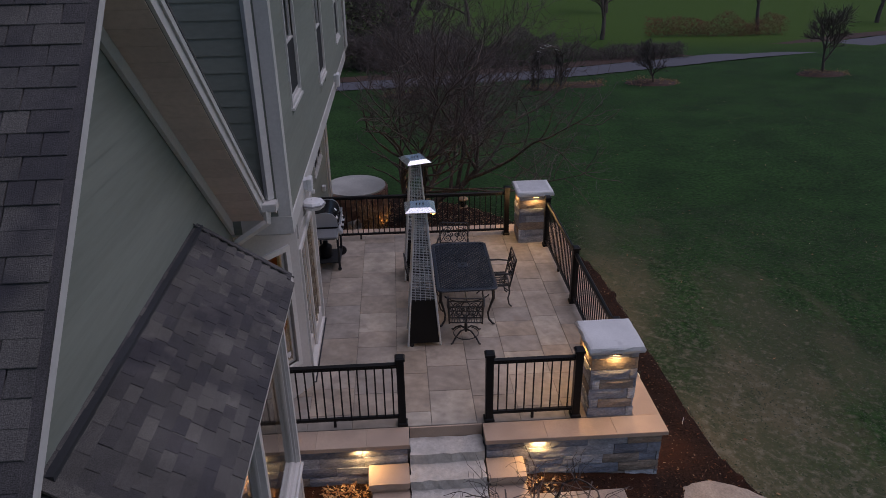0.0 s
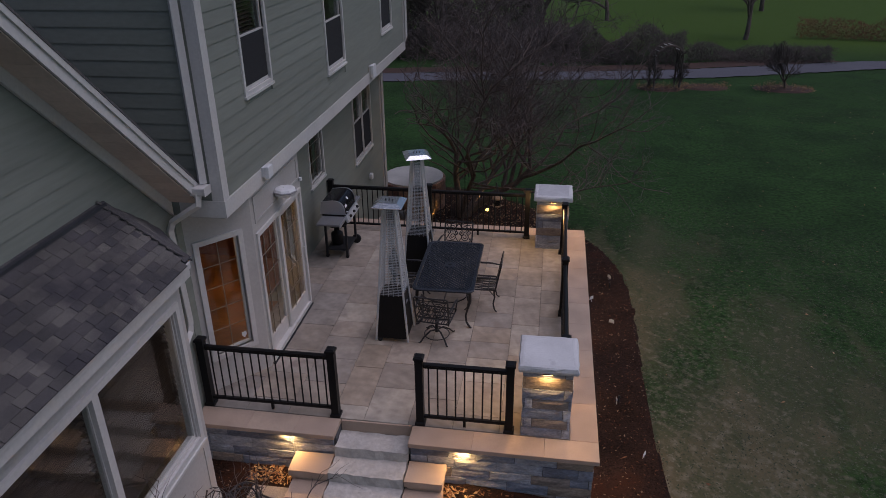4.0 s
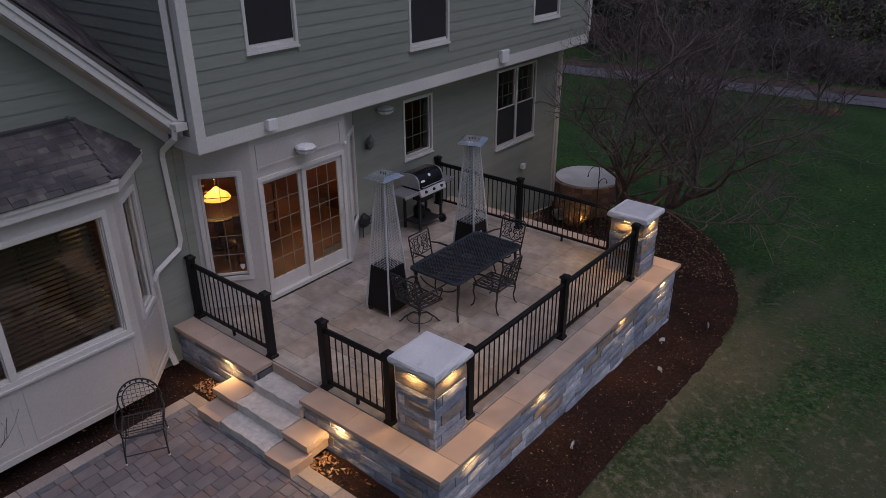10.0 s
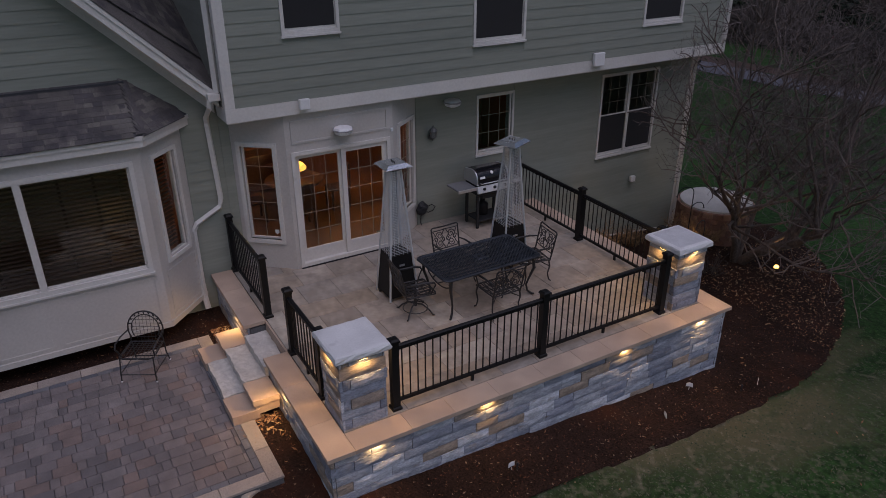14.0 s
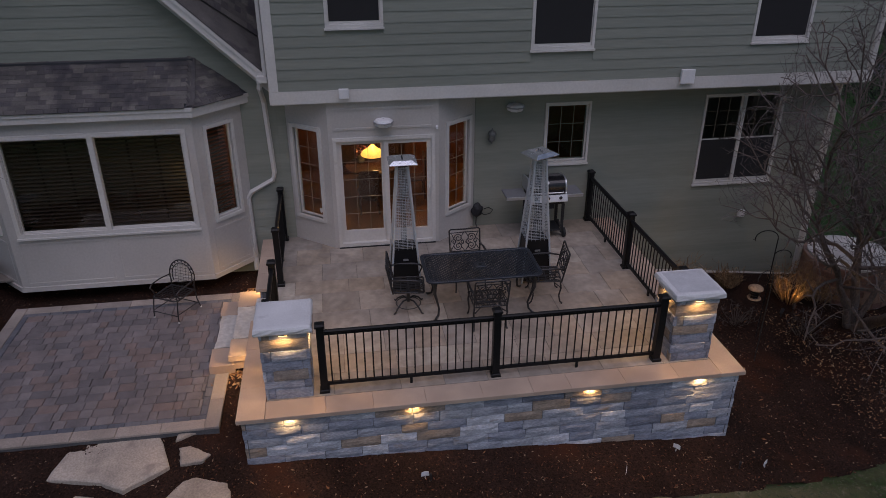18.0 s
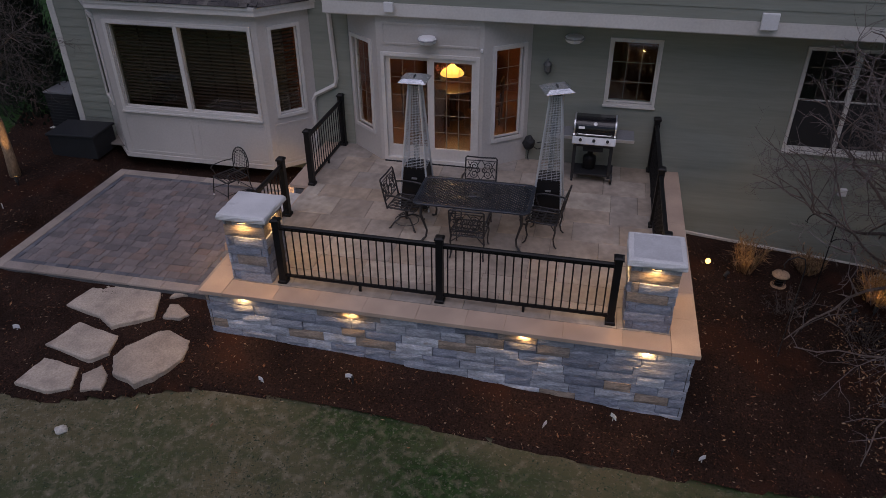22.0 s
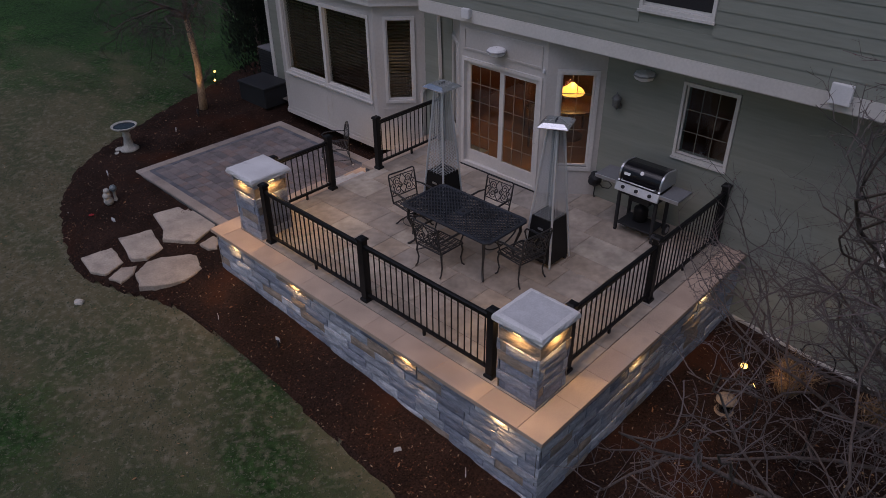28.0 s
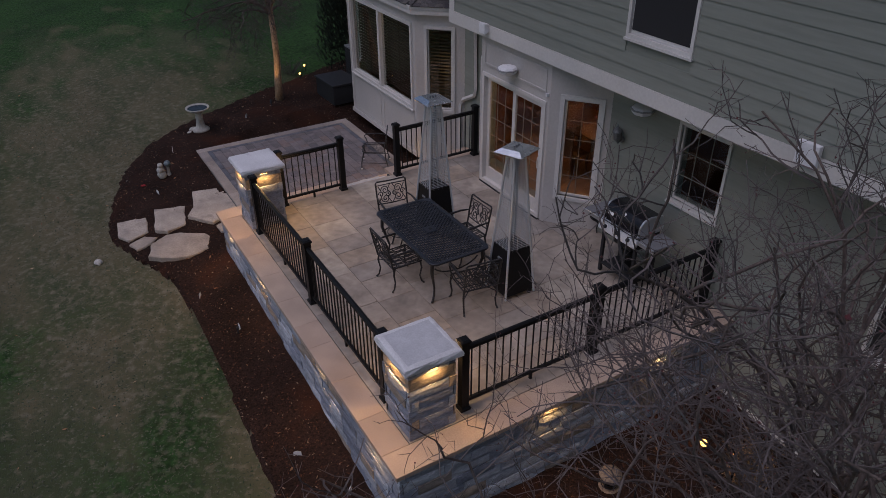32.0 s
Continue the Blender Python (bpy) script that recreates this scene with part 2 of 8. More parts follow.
TUBE = glass("heater_glass", (0.80, 0.84, 0.86), 0.05)
SCREEN = mat("insect_screen", (0.020, 0.020, 0.022), 0.9, broad=(2, 0.1), fine=(300, 0.3), bump=(300, 0.1))
MUNTIN = mat("brass_grid", (0.20, 0.175, 0.135), 0.4, broad=(3, 0.1), fine=(40, 0.1), bump=(50, 0.02))
BARK = mat("grey_bark", (0.120, 0.090, 0.078), 0.9, broad=(5, 0.3), fine=(40, 0.35), bump=(40, 0.8), stretch=(1, 1, 0.4), stain=(5, 0.60, (0.11, 0.107, 0.105)))
PANEL = mat("pale_brushed_steel", (0.60, 0.61, 0.63), 0.42, metal=0.45, broad=(3, 0.08), fine=(60, 0.06), bump=(120, 0.03))
SLATE = mat("slate_grey_plastic", (0.16, 0.165, 0.175), 0.5, broad=(3, 0.1), fine=(50, 0.08), bump=(80, 0.05))
BORDER = mat("buff_border_stone", (0.30, 0.26, 0.23), 0.85, broad=(2.5, 0.18), fine=(50, 0.15), bump=(60, 0.3), pick="piece", spread=[(0.26, 0.225, 0.205), (0.33, 0.285, 0.25), (0.30, 0.255, 0.22)])
DARKBARK = mat("dark_bark", (0.075, 0.060, 0.052), 0.9, broad=(5, 0.3), fine=(40, 0.3), bump=(40, 0.6))
STRAW = mat("pale_straw", (0.20, 0.15, 0.10), 0.9, broad=(2, 0.3), fine=(30, 0.2), bump=(50, 0.1))
TWIG = mat("twig_bark", (0.112, 0.090, 0.086), 0.9, broad=(5, 0.25), fine=(60, 0.2), bump=(60, 0.2))
THICKET = mat("thicket_twigs", (0.068, 0.055, 0.050), 0.9, broad=(0.4, 0.4), fine=(9, 0.3), bump=(60, 0.1))
# tan of the feeder, and of the stem as lamplight colours it
TANBARK = mat("tan_bark", (0.32, 0.22, 0.14), 0.9, broad=(6, 0.3), fine=(40, 0.3), bump=(40, 0.7), stretch=(1, 1, 0.4))
ROOMWALL = mat("warm_room_paint", (0.19, 0.062, 0.028), 0.8, broad=(1, 0.1), fine=(20, 0.05), bump=(60, 0.03))
ROOMDARK = mat("dim_room_paint", (0.20, 0.18, 0.16), 0.85, broad=(1, 0.1), fine=(20, 0.05), bump=(60, 0.03))
WOOD = mat("oak_floor", (0.28, 0.120, 0.042), 0.4, broad=(1.5, 0.2), fine=(20, 0.25), bump=(40, 0.05), stretch=(0.3, 3, 1))
DARKWOOD = mat("dark_wood", (0.08, 0.035, 0.02), 0.4, broad=(2, 0.2), fine=(20, 0.25), bump=(40, 0.05))
BLIND = mat("wooden_blind", (0.030, 0.018, 0.011), 0.6, broad=(2, 0.15), fine=(20, 0.15), bump=(40, 0.05))
REDBRICK = mat("red_brown_block", (0.20, 0.11, 0.08), 0.9, broad=(3, 0.2), fine=(50, 0.2), bump=(60, 0.4), pick="piece", spread=[(0.17, 0.09, 0.07), (0.25, 0.15, 0.11)])
CONCRETE = mat("pale_concrete", (0.50, 0.48, 0.45), 0.85, broad=(1.5, 0.15), fine=(50, 0.12), bump=(70, 0.2))
STATUE = mat("weathered_cast_stone", (0.40, 0.39, 0.36), 0.9, broad=(6, 0.25), fine=(40, 0.2), bump=(50, 0.5), stain=(8, 0.58, (0.24, 0.25, 0.22)))
ASPHALT = mat("path_asphalt", (0.088, 0.087, 0.105), 0.9, broad=(0.2, 0.12), fine=(6, 0.1), bump=(40, 0.1))
DRYLEAF = mat("dry_leaves", (0.2, 0.1, 0.05), 0.8, broad=(3, 0.2), fine=(40, 0.2), bump=(50, 0.1), pick="island", spread=[(0.16, 0.07, 0.03), (0.30, 0.17, 0.08), (0.22, 0.11, 0.05), (0.40, 0.28, 0.16)])
DRYGRASS = mat("straw_stems", (0.22, 0.14, 0.07), 0.9, broad=(3, 0.2), fine=(40, 0.2), bump=(50, 0.1), pick="island", spread=[(0.14, 0.08, 0.04), (0.30, 0.19, 0.10), (0.20, 0.13, 0.07)])
RUSTY = mat("rusty_grass", (0.16, 0.07, 0.03), 0.9, broad=(0.6, 0.4), fine=(20, 0.2), bump=(50, 0.1), pick="island", spread=[(0.085, 0.036, 0.018), (0.15, 0.066, 0.030), (0.115, 0.052, 0.026)])
EVERGREEN = mat("dark_evergreen", (0.02, 0.03, 0.018), 0.9, broad=(3, 0.3), fine=(40, 0.2), bump=(50, 0.1), pick="island", spread=[(0.010, 0.017, 0.010), (0.026, 0.036, 0.020), (0.018, 0.026, 0.014)])
PETAL = mat("red_fabric", (0.30, 0.012, 0.016), 0.8, broad=(9, 0.15), fine=(60, 0.1), bump=(60, 0.1))
BULB = glow("warm_bulb", (1.0, 0.58, 0.20), 7.0)
SPOTLENS = glow("amber_spot_lens", (1.0, 0.55, 0.13), 3.0)
JOINT = mat("sandy_joint", (0.17, 0.145, 0.12), 0.95, broad=(3, 0.3), fine=(60, 0.2), bump=(80, 0.3))
WIRE = mat("galvanised_wire", (0.54, 0.58, 0.62), 0.45, metal=0.4, broad=(3, 0.08), fine=(60, 0.06), bump=(120, 0.03))
SHADE = glow("lit_lamp_shade", (1.0, 0.44, 0.08), 1.3)
RING = mat("reddish_ring_mulch", (0.052, 0.026, 0.018), 0.95, broad=(2, 0.3), fine=(20, 0.4), bump=(20, 0.6))
BERRY = mat("red_berry", (0.085, 0.018, 0.020), 0.5, broad=(3, 0.2), fine=(30, 0.1), bump=(30, 0.02))

# ---- helpers for meshes ----
def part(name, bm, material, parent=None, label="", smooth=False):
    """Links a bmesh as one mesh object, in the parent's frame where the parent stands at the origin."""
    bmesh.ops.recalc_face_normals(bm, faces=bm.faces)
    me = bpy.data.meshes.new(name)
    bm.to_mesh(me)
    bm.free()
    me.materials.append(material)
    if smooth:
        for p in me.polygons:
            p.use_smooth = True
    ob = new(name, me)
    ob.parent = parent
    if label:
        ob["label"] = label
    return ob


def share(name, me, m, parent):
    ob = new(name, me)
    ob.parent = parent
    ob.matrix_basis = m
    return ob


def thing(name, label, category, group="", at=None):
    ob = new(name)
    ob.empty_display_size = 0.2
    tagged(ob, label, category, group)
    if at is not None:
        ob.matrix_basis = at
    return ob


def structure(ob, label, category):
    return tagged(ob, label, category, kind="structure")


def box(bm, x0, x1, y0, y1, z0, z1):
    v = [bm.verts.new((x, y, z)) for x in (x0, x1) for y in (y0, y1) for z in (z0, z1)]
    for f in ((0, 1, 3, 2), (4, 6, 7, 5), (0, 4, 5, 1), (2, 3, 7, 6), (0, 2, 6, 4), (1, 5, 7, 3)):
        bm.faces.new([v[i] for i in f])
    return v


def slab(bm, x0, x1, y0, y1, z0, z1, c=0.008, warp=0.0):
    """A block with a chamfered upper rim."""
    ring = []
    for z, d in ((z0, 0.0), (z1 - c, 0.0), (z1, c)):
        ring.append([bm.verts.new((x, y, z + (random.uniform(-warp, warp) if z > z0 else 0))) for x, y in ((x0 + d, y0 + d), (x1 - d, y0 + d), (x1 - d, y1 - d), (x0 + d, y1 - d))])
    for a, b in zip(ring, ring[1:]):
        for i in range(4):
            bm.faces.new((a[i], a[(i + 1) % 4], b[(i + 1) % 4], b[i]))
    bm.faces.new(ring[0][::-1])
    bm.faces.new(ring[2])


def rbox(x0, x1, y0, y1, z0, z1, b=0.01, seg=2):
    bm = bmesh.new()
    box(bm, x0, x1, y0, y1, z0, z1)
    bmesh.ops.recalc_face_normals(bm, faces=bm.faces)
    bmesh.ops.bevel(bm, geom=bm.edges[:], offset=b, segments=seg, affect="EDGES", profile=0.5)
    return bm


def boxes(*rows):
    bm = bmesh.new()
    for r in rows:
        box(bm, *r)
    return bm


def tube(bm, pts, r, sides=6, flat=1.0):
    """A tube along pts; r: one radius or one for each point."""
    pts = [Vector(p) for p in pts]
    rs = r if isinstance(r, (list, tuple)) else [r] * len(pts)
    side, rings = None, []
    for i, p in enumerate(pts):
        d = (pts[min(i + 1, len(pts) - 1)] - pts[max(i - 1, 0)]).normalized()
        if side is None:
            side = d.orthogonal().normalized() if abs(d.z) > 0.9 else Vector((0, 0, 1)).cross(d).normalized()
        else:
            side = (side - d * side.dot(d)).normalized()
        up = d.cross(side)
        rings.append([bm.verts.new(p + rs[i] * (math.cos(a) * side + math.sin(a) * up * flat)) for a in (2 * math.pi * (k + 0.5) / sides for k in range(sides))])
    for a, b in zip(rings, rings[1:]):
        for k in range(sides):
            bm.faces.new((a[k], a[(k + 1) % sides], b[(k + 1) % sides], b[k]))
    bm.faces.new(rings[0][::-1])
    bm.faces.new(rings[-1])
    return bm


def lathe(bm, profile, sides=20, at=(0, 0, 0)):
    """Turns (radius, z) rows round the upright axis."""
    rings = [[bm.verts.new((at[0] + max(r, 1e-4) * math.cos(2 * math.pi * k / sides), at[1] + max(r, 1e-4) * math.sin(2 * math.pi * k / sides), at[2] + z)) for k in range(sides)] for r, z in profile]
    for a, b in zip(rings, rings[1:]):
        for k in range(sides):
            bm.faces.new((a[k], a[(k + 1) % sides], b[(k + 1) % sides], b[k]))
    bm.faces.new(rings[0][::-1])
    bm.faces.new(rings[-1])
    return bm


def arc(c, r, a0, a1, n, axis="xz", squash=1.0):
    """Points of an arc in a plane through c."""
    out = []
    for i in range(n + 1):
        a = radians(a0 + (a1 - a0) * i / n)
        u, v = r * math.cos(a), r * squash * math.sin(a)
        out.append((c[0] + (u if axis[0] == "x" else 0), c[1] + (u if axis[0] == "y" else v if axis[1] == "y" else 0), c[2] + (v if axis[1] == "z" else 0)))
    return out


def ground_z(x, y):
    z = float(np.interp(y, (-30, -10, -4, 0, 2.4, 7, 12, 20, 31, 45, 120), (-0.9, -0.55, -0.78, -0.85, -0.94, -1.25, -1.80, -2.25, -2.8, -3.6, -5.0)))
    z -= 0.10 * min(3, max(-3.5, x - 0.3)) * min(1, max(0, (6 - y) / 6))
    return min(z, -0.66 + 0.6 * max(0, -4.45 - y)) if y < 0.5 and x < 0.5 else z


def fall_z(x):
    """The terrace falls gently from the house to its outer edge."""
    return 0.0085 * max(0.0, -0.36 - x)


def sloped(P):
    def at(u, n, z):
        x, y, zz = P(u, n, z)
        return x, y, zz + fall_z(x)
    return at


# ---- walls with openings, lap siding ----
def on_x(x0, sign=1):
    return lambda u, n, z: (x0 + sign * n, u, z)


def on_y(y0, sign=1):
    return lambda u, n, z: (u, y0 + sign * n, z)


def mapped_box(bm, P, u0, u1, n0, n1, z0, z1):
    v = [bm.verts.new(P(u, n, z)) for u in (u0, u1) for n in (n0, n1) for z in (z0, z1)]
    for f in ((0, 1, 3, 2), (4, 6, 7, 5), (0, 4, 5, 1), (2, 3, 7, 6), (0, 2, 6, 4), (1, 5, 7, 3)):
        bm.faces.new([v[i] for i in f])


def wall(name, P, u0, u1, z0, z1, thick, holes, material, label):
    """A wall of the given thickness behind the plane, with rectangular openings cut through it."""
    bm = bmesh.new()
    us = sorted({u0, u1, *(min(max(h[i], u0), u1) for h in holes for i in (0, 1))})
    for a, b in zip(us, us[1:]):
        mid, z = (a + b) / 2, z0
        for h in sorted((h for h in holes if h[0] < mid < h[1]), key=lambda h: h[2]):
            if h[2] > z:
                mapped_box(bm, P, a, b, -thick, 0, z, h[2])
            z = max(z, h[3])
        if z < z1:
            mapped_box(bm, P, a, b, -thick, 0, z, z1)
    ob = part(name, bm, material)
    return structure(ob, label, "wall")


def siding(parent, P, u0, u1, z0, z1, holes, face=0.18, clip=None, lap=0.019):
    """Lap boards, each a wedge that leans over the one below, cut at the openings."""
    z = z0
    while z < z1 - 0.02:
        top = min(z + face, z1)
        a0, b0 = clip(z + face * 0.6) if clip else (u0, u1)
        a0, b0 = max(a0, u0), min(b0, u1)
        spans, at = [], a0
        for h in sorted(h for h in holes if h[2] < top - 0.01 and h[3] > z + 0.01):
            if h[0] > at:
                spans.append((at, min(h[0], b0)))
            at = max(at, h[1])
        if at < b0:
            spans.append((at, b0))
        for a, b in spans:
            if b - a < 0.02:
                continue
            bm = bmesh.new()
            w = [[bm.verts.new(P(u, n, zz)) for n, zz in ((0.002, z), (lap, z), (0.008, top + 0.012), (0.002, top + 0.012))] for u in (a, b)]
            for i in range(4):
                bm.faces.new((w[0][i], w[0][(i + 1) % 4], w[1][(i + 1) % 4], w[1][i]))
            bm.faces.new(w[0][::-1])
            bm.faces.new(w[1])
            part("siding_board", bm, SIDING, parent)
        z += face


def frame_bars(bm, P, u0, u1, z0, z1, w, n0, n1):
    """Four bars round a rectangle, whose outer edge is given."""
    mapped_box(bm, P, u0, u0 + w, n0, n1, z0, z1)
    mapped_box(bm, P, u1 - w, u1, n0, n1, z0, z1)
    mapped_box(bm, P, u0 + w, u1 - w, n0, n1, z0, z0 + w)
    mapped_box(bm, P, u0 + w, u1 - w, n0, n1, z1 - w, z1)


def grid_bars(bm, P, u0, u1, z0, z1, cols, rows, n, w=0.009):
    for i in range(1, cols):
        u = u0 + (u1 - u0) * i / cols
        mapped_box(bm, P, u - w / 2, u + w / 2, n, n + 0.012, z0, z1)
    for i in range(1, rows):
        z = z0 + (z1 - z0) * i / rows
        mapped_box(bm, P, u0, u1, n + 0.001, n + 0.011, z - w / 2, z + w / 2)


def pane(parent, P, u0, u1, z0, z1, n):
    bm = bmesh.new()
    mapped_box(bm, P, u0, u1, n, n + 0.005, z0, z1)
    ob = part("pane", bm, PANE, parent)
    ob.visible_shadow = False
    return ob


def sash(parent, P, u0, u1, z0, z1, n, w=0.045, grid=None, screen=False, bars=TRIM, name="sash", kick=0.0):
    bm = bmesh.new()
    frame_bars(bm, P, u0, u1, z0, z1, w, n, n + 0.035)
    if kick:
        mapped_box(bm, P, u0 + w, u1 - w, n + 0.001, n + 0.034, z0 + w, z0 + w + kick)
        z0 += kick
    s = part(name, bm, bars, parent)
    pane(s, P, u0 + w - 0.005, u1 - w + 0.005, z0 + w - 0.005, z1 - w + 0.005, n + 0.012)
    if grid:
        bm = bmesh.new()
        grid_bars(bm, P, u0 + w, u1 - w, z0 + w, z1 - w, *grid, n + 0.019)
        part("glazing_grid", bm, MUNTIN, s, "thin brass-coloured grid")
    if screen:
        bm = bmesh.new()
        mapped_box(bm, P, u0 + w * 0.6, u1 - w * 0.6, n + 0.037, n + 0.039, z0 + w * 0.6, z1 - w * 0.6)
        part("insect_screen", bm, SCREEN, s, "dark insect screen")
    return s


def casing(name, P, u0, u1, z0, z1, label, w=0.09, sill=True, n=0.035):
    bm = bmesh.new()
    frame_bars(bm, P, u0, u1, z0, z1, w, -0.10, n)
    ob = structure(part(name, bm, TRIM), label, "window")
    if sill:
        bm = bmesh.new()
        mapped_box(bm, P, u0 - 0.015, u1 + 0.015, 0.0, n + 0.02, z0 - 0.035, z0 - 0.002)
        part("window_sill", bm, TRIM, ob)
    return ob


def double_hung(parent, P, u0, u1, z0, z1, grid=None):
    mid = z0 + (z1 - z0) * (0.5 if grid else 0.455)
    sash(parent, P, u0, u1, mid - 0.02, z1, -0.055, w=0.03, grid=grid)
    sash(parent, P, u0, u1, z0, mid + 0.02, -0.040, w=0.03, screen=True, kick=0.035)


def blinds(parent, P, u0, u1, z0, z1, n, pitch=0.06, tilt=0.014, material=None):
    z = z0 + pitch / 2
    while z < z1:
        bm = bmesh.new()
        w = [[bm.verts.new(P(u, nn, zz)) for nn, zz in ((n, z), (n - 0.05, z + tilt), (n - 0.05, z + tilt + 0.004), (n, z + 0.004))] for u in (u0, u1)]
        for i in range(4):
            bm.faces.new((w[0][i], w[0][(i + 1) % 4], w[1][(i + 1) % 4], w[1][i]))
        bm.faces.new(w[0][::-1])
        bm.faces.new(w[1])
        part("blind_slat", bm, material or BLIND, parent)
        z += pitch

# ---- ground ----
def lawn_material():
    m = mat("lawn", (0.021, 0.051, 0.013), 0.95, broad=(0.5, 0.3), fine=(11, 0.5), bump=(60, 0.9), spec=0.15)
    nt = m.node_tree
    L = nt.links.new
    b = nt.nodes["Principled BSDF"]
    had = b.inputs["Base Color"].links[0].from_socket
    geo = nt.nodes.new("ShaderNodeNewGeometry")
    sep = nt.nodes.new("ShaderNodeSeparateXYZ")
    L(geo.outputs["Position"], sep.inputs[0])
    # worn, straw-coloured turf beside the new bed, thinning out with distance
    far = nt.nodes.new("ShaderNodeVectorMath")
    far.operation = "DISTANCE"
    along = nt.nodes.new("ShaderNodeMapping")
    along.inputs["Scale"].default_value = (1.0, 0.36, 0.0)
    L(geo.outputs["Position"], along.inputs["Vector"])
    L(along.outputs["Vector"], far.inputs[0])
    far.inputs[1].default_value = (0.9, -1.3, 0.0)
    fall = nt.nodes.new("ShaderNodeMapRange")
    fall.inputs["From Min"].default_value, fall.inputs["From Max"].default_value = 1.6, 8.2
    fall.inputs["To Min"].default_value, fall.inputs["To Max"].default_value = 0.15, -0.25
    L(far.outputs["Value"], fall.inputs["Value"])
    prev = had
    for scale, lo, col, weight in ((0.7, 0.40, (0.074, 0.079, 0.042), 1.4), (1.1, 0.48, (0.122, 0.105, 0.062), 1.0), (7.0, 0.56, (0.185, 0.163, 0.115), 0.6), (4.0, 0.60, (0.035, 0.054, 0.024), 0.3), (22.0, 0.60, (0.24, 0.22, 0.17), 0.3)):
        n = nt.nodes.new("ShaderNodeTexNoise")
        n.inputs["Scale"].default_value, n.inputs["Detail"].default_value = scale, 6
        drawn = nt.nodes.new("ShaderNodeMapping")
        drawn.inputs["Rotation"].default_value = (0, 0, 0.6)
        drawn.inputs["Scale"].default_value = (1.0, 0.42, 1.0) if scale < 5 else (1, 1, 1)
        L(geo.outputs["Position"], drawn.inputs["Vector"])
        L(drawn.outputs["Vector"], n.inputs["Vector"])
        add = nt.nodes.new("ShaderNodeMath")
        add.operation = "MULTIPLY_ADD"
        L(fall.outputs[0], add.inputs[0])
        add.inputs[1].default_value = weight
        L(n.outputs["Fac"], add.inputs[2])
        r = ramp_node(nt, [(lo, (0, 0, 0)), (lo + 0.25, (0.85, 0.85, 0.85))])
        L(add.outputs[0], r.inputs["Fac"])
        x = nt.nodes.new("ShaderNodeMix")
        x.data_type = "RGBA"
        L(r.outputs["Color"], x.inputs[0])
        L(prev, x.inputs[6])
        x.inputs[7].default_value = (*col, 1)
        prev = x.outputs[2]
    # lighter meadow beyond the path
    mead = nt.nodes.new("ShaderNodeMapRange")
    mead.inputs["From Min"].default_value, mead.inputs["From Max"].default_value = 43.0, 52.0
    L(sep.outputs["Y"], mead.inputs["Value"])
    x = nt.nodes.new("ShaderNodeMix")
    x.data_type, x.blend_type = "RGBA", "MIX"
    L(mead.outputs[0], x.inputs[0])
    L(prev, x.inputs[6])
    x.inputs[7].default_value = (0.050, 0.092, 0.014, 1)
    L(x.outputs[2], b.inputs["Base Color"])
    return m


LAWN = lawn_material()


def axis_lines(lo, hi, step, ends):
    lines = list(np.arange(lo, hi + step / 2, step))
    a, b, d = lo, hi, step
    while a > -ends:
        d *= 1.35
        a, b = a - d, b + d
        lines = [a] + lines + [b]
    return [float(v) for v in lines]


def sheet(name, xs, ys, zf, material):
    verts = [(x, y, zf(x, y)) for y in ys for x in xs]
    n = len(xs)
    faces = [(j * n + i, j * n + i + 1, (j + 1) * n + i + 1, (j + 1) * n + i) for j in range(len(ys) - 1) for i in range(n - 1)]
    me = bpy.data.meshes.new(name)
    me.from_pydata(verts, [], faces)
    me.materials.append(material)
    for p in me.polygons:
        p.use_smooth = True
    return new(name, me)


def rolling(x, y):
    r = max(0.0, math.hypot(x, y) - 12)
    return ground_z(x, y) + min(0.35, 0.01 * r) * noise.noise((x * 0.06, y * 0.06, 0.3))


ground = structure(sheet("ground", axis_lines(-14, 16, 0.3, 1500), axis_lines(-12, 20, 0.3, 1500), rolling, LAWN), "olive green dusk lawn, patchy and straw-coloured near the bed", "ground")

# mulch bed that wraps the terrace; its outer edge is one flowing line
EDGE = [(-6.2, -8.0), (-4.0, -7.05), (-2.0, -6.45), (-0.3, -5.85), (0.8, -4.75), (1.35, -3.5), (1.75, -2.0), (1.5, -0.8), (1.08, 0.45), (0.98, 2.5), (1.03, 5.0), (1.02, 7.0), (0.7, 8.9), (-0.1, 10.9), (-1.15, 12.5), (-2.4, 13.6), (-3.6, 14.2), (-6.2, 14.4)]


def flowing(pts, n=10):
    out = []
    for i in range(len(pts) - 1):
        p0, p1, p2, p3 = (Vector(pts[min(max(k, 0), len(pts) - 1)]) for k in (i - 1, i, i + 1, i + 2))
        for j in range(n):
            t = j / n
            out.append(0.5 * (2 * p1 + (p2 - p0) * t + (2 * p0 - 5 * p1 + 4 * p2 - p3) * t * t + (3 * p1 - p0 - 3 * p2 + p3) * t ** 3))
    return out + [Vector(pts[-1])]


BED = [tuple(p + Vector((noise.noise((p.x * 3, p.y * 3, 5)), noise.noise((p.x * 3, p.y * 3, 9)))) * 0.05) for p in flowing(EDGE)]


def inside(x, y, poly):
    hit, j = False, len(poly) - 1
    for i in range(len(poly)):
        (xi, yi), (xj, yj) = poly[i], poly[j]
        if (yi > y) != (yj > y) and x < (xj - xi) * (y - yi) / (yj - yi) + xi:
            hit = not hit
        j = i
    return hit


def bed_z(x, y):
    return ground_z(x, y) + 0.035 + 0.03 * noise.noise((x * 1.7, y * 1.7, 2)) + 0.012 * noise.noise((x * 9, y * 9, 4))


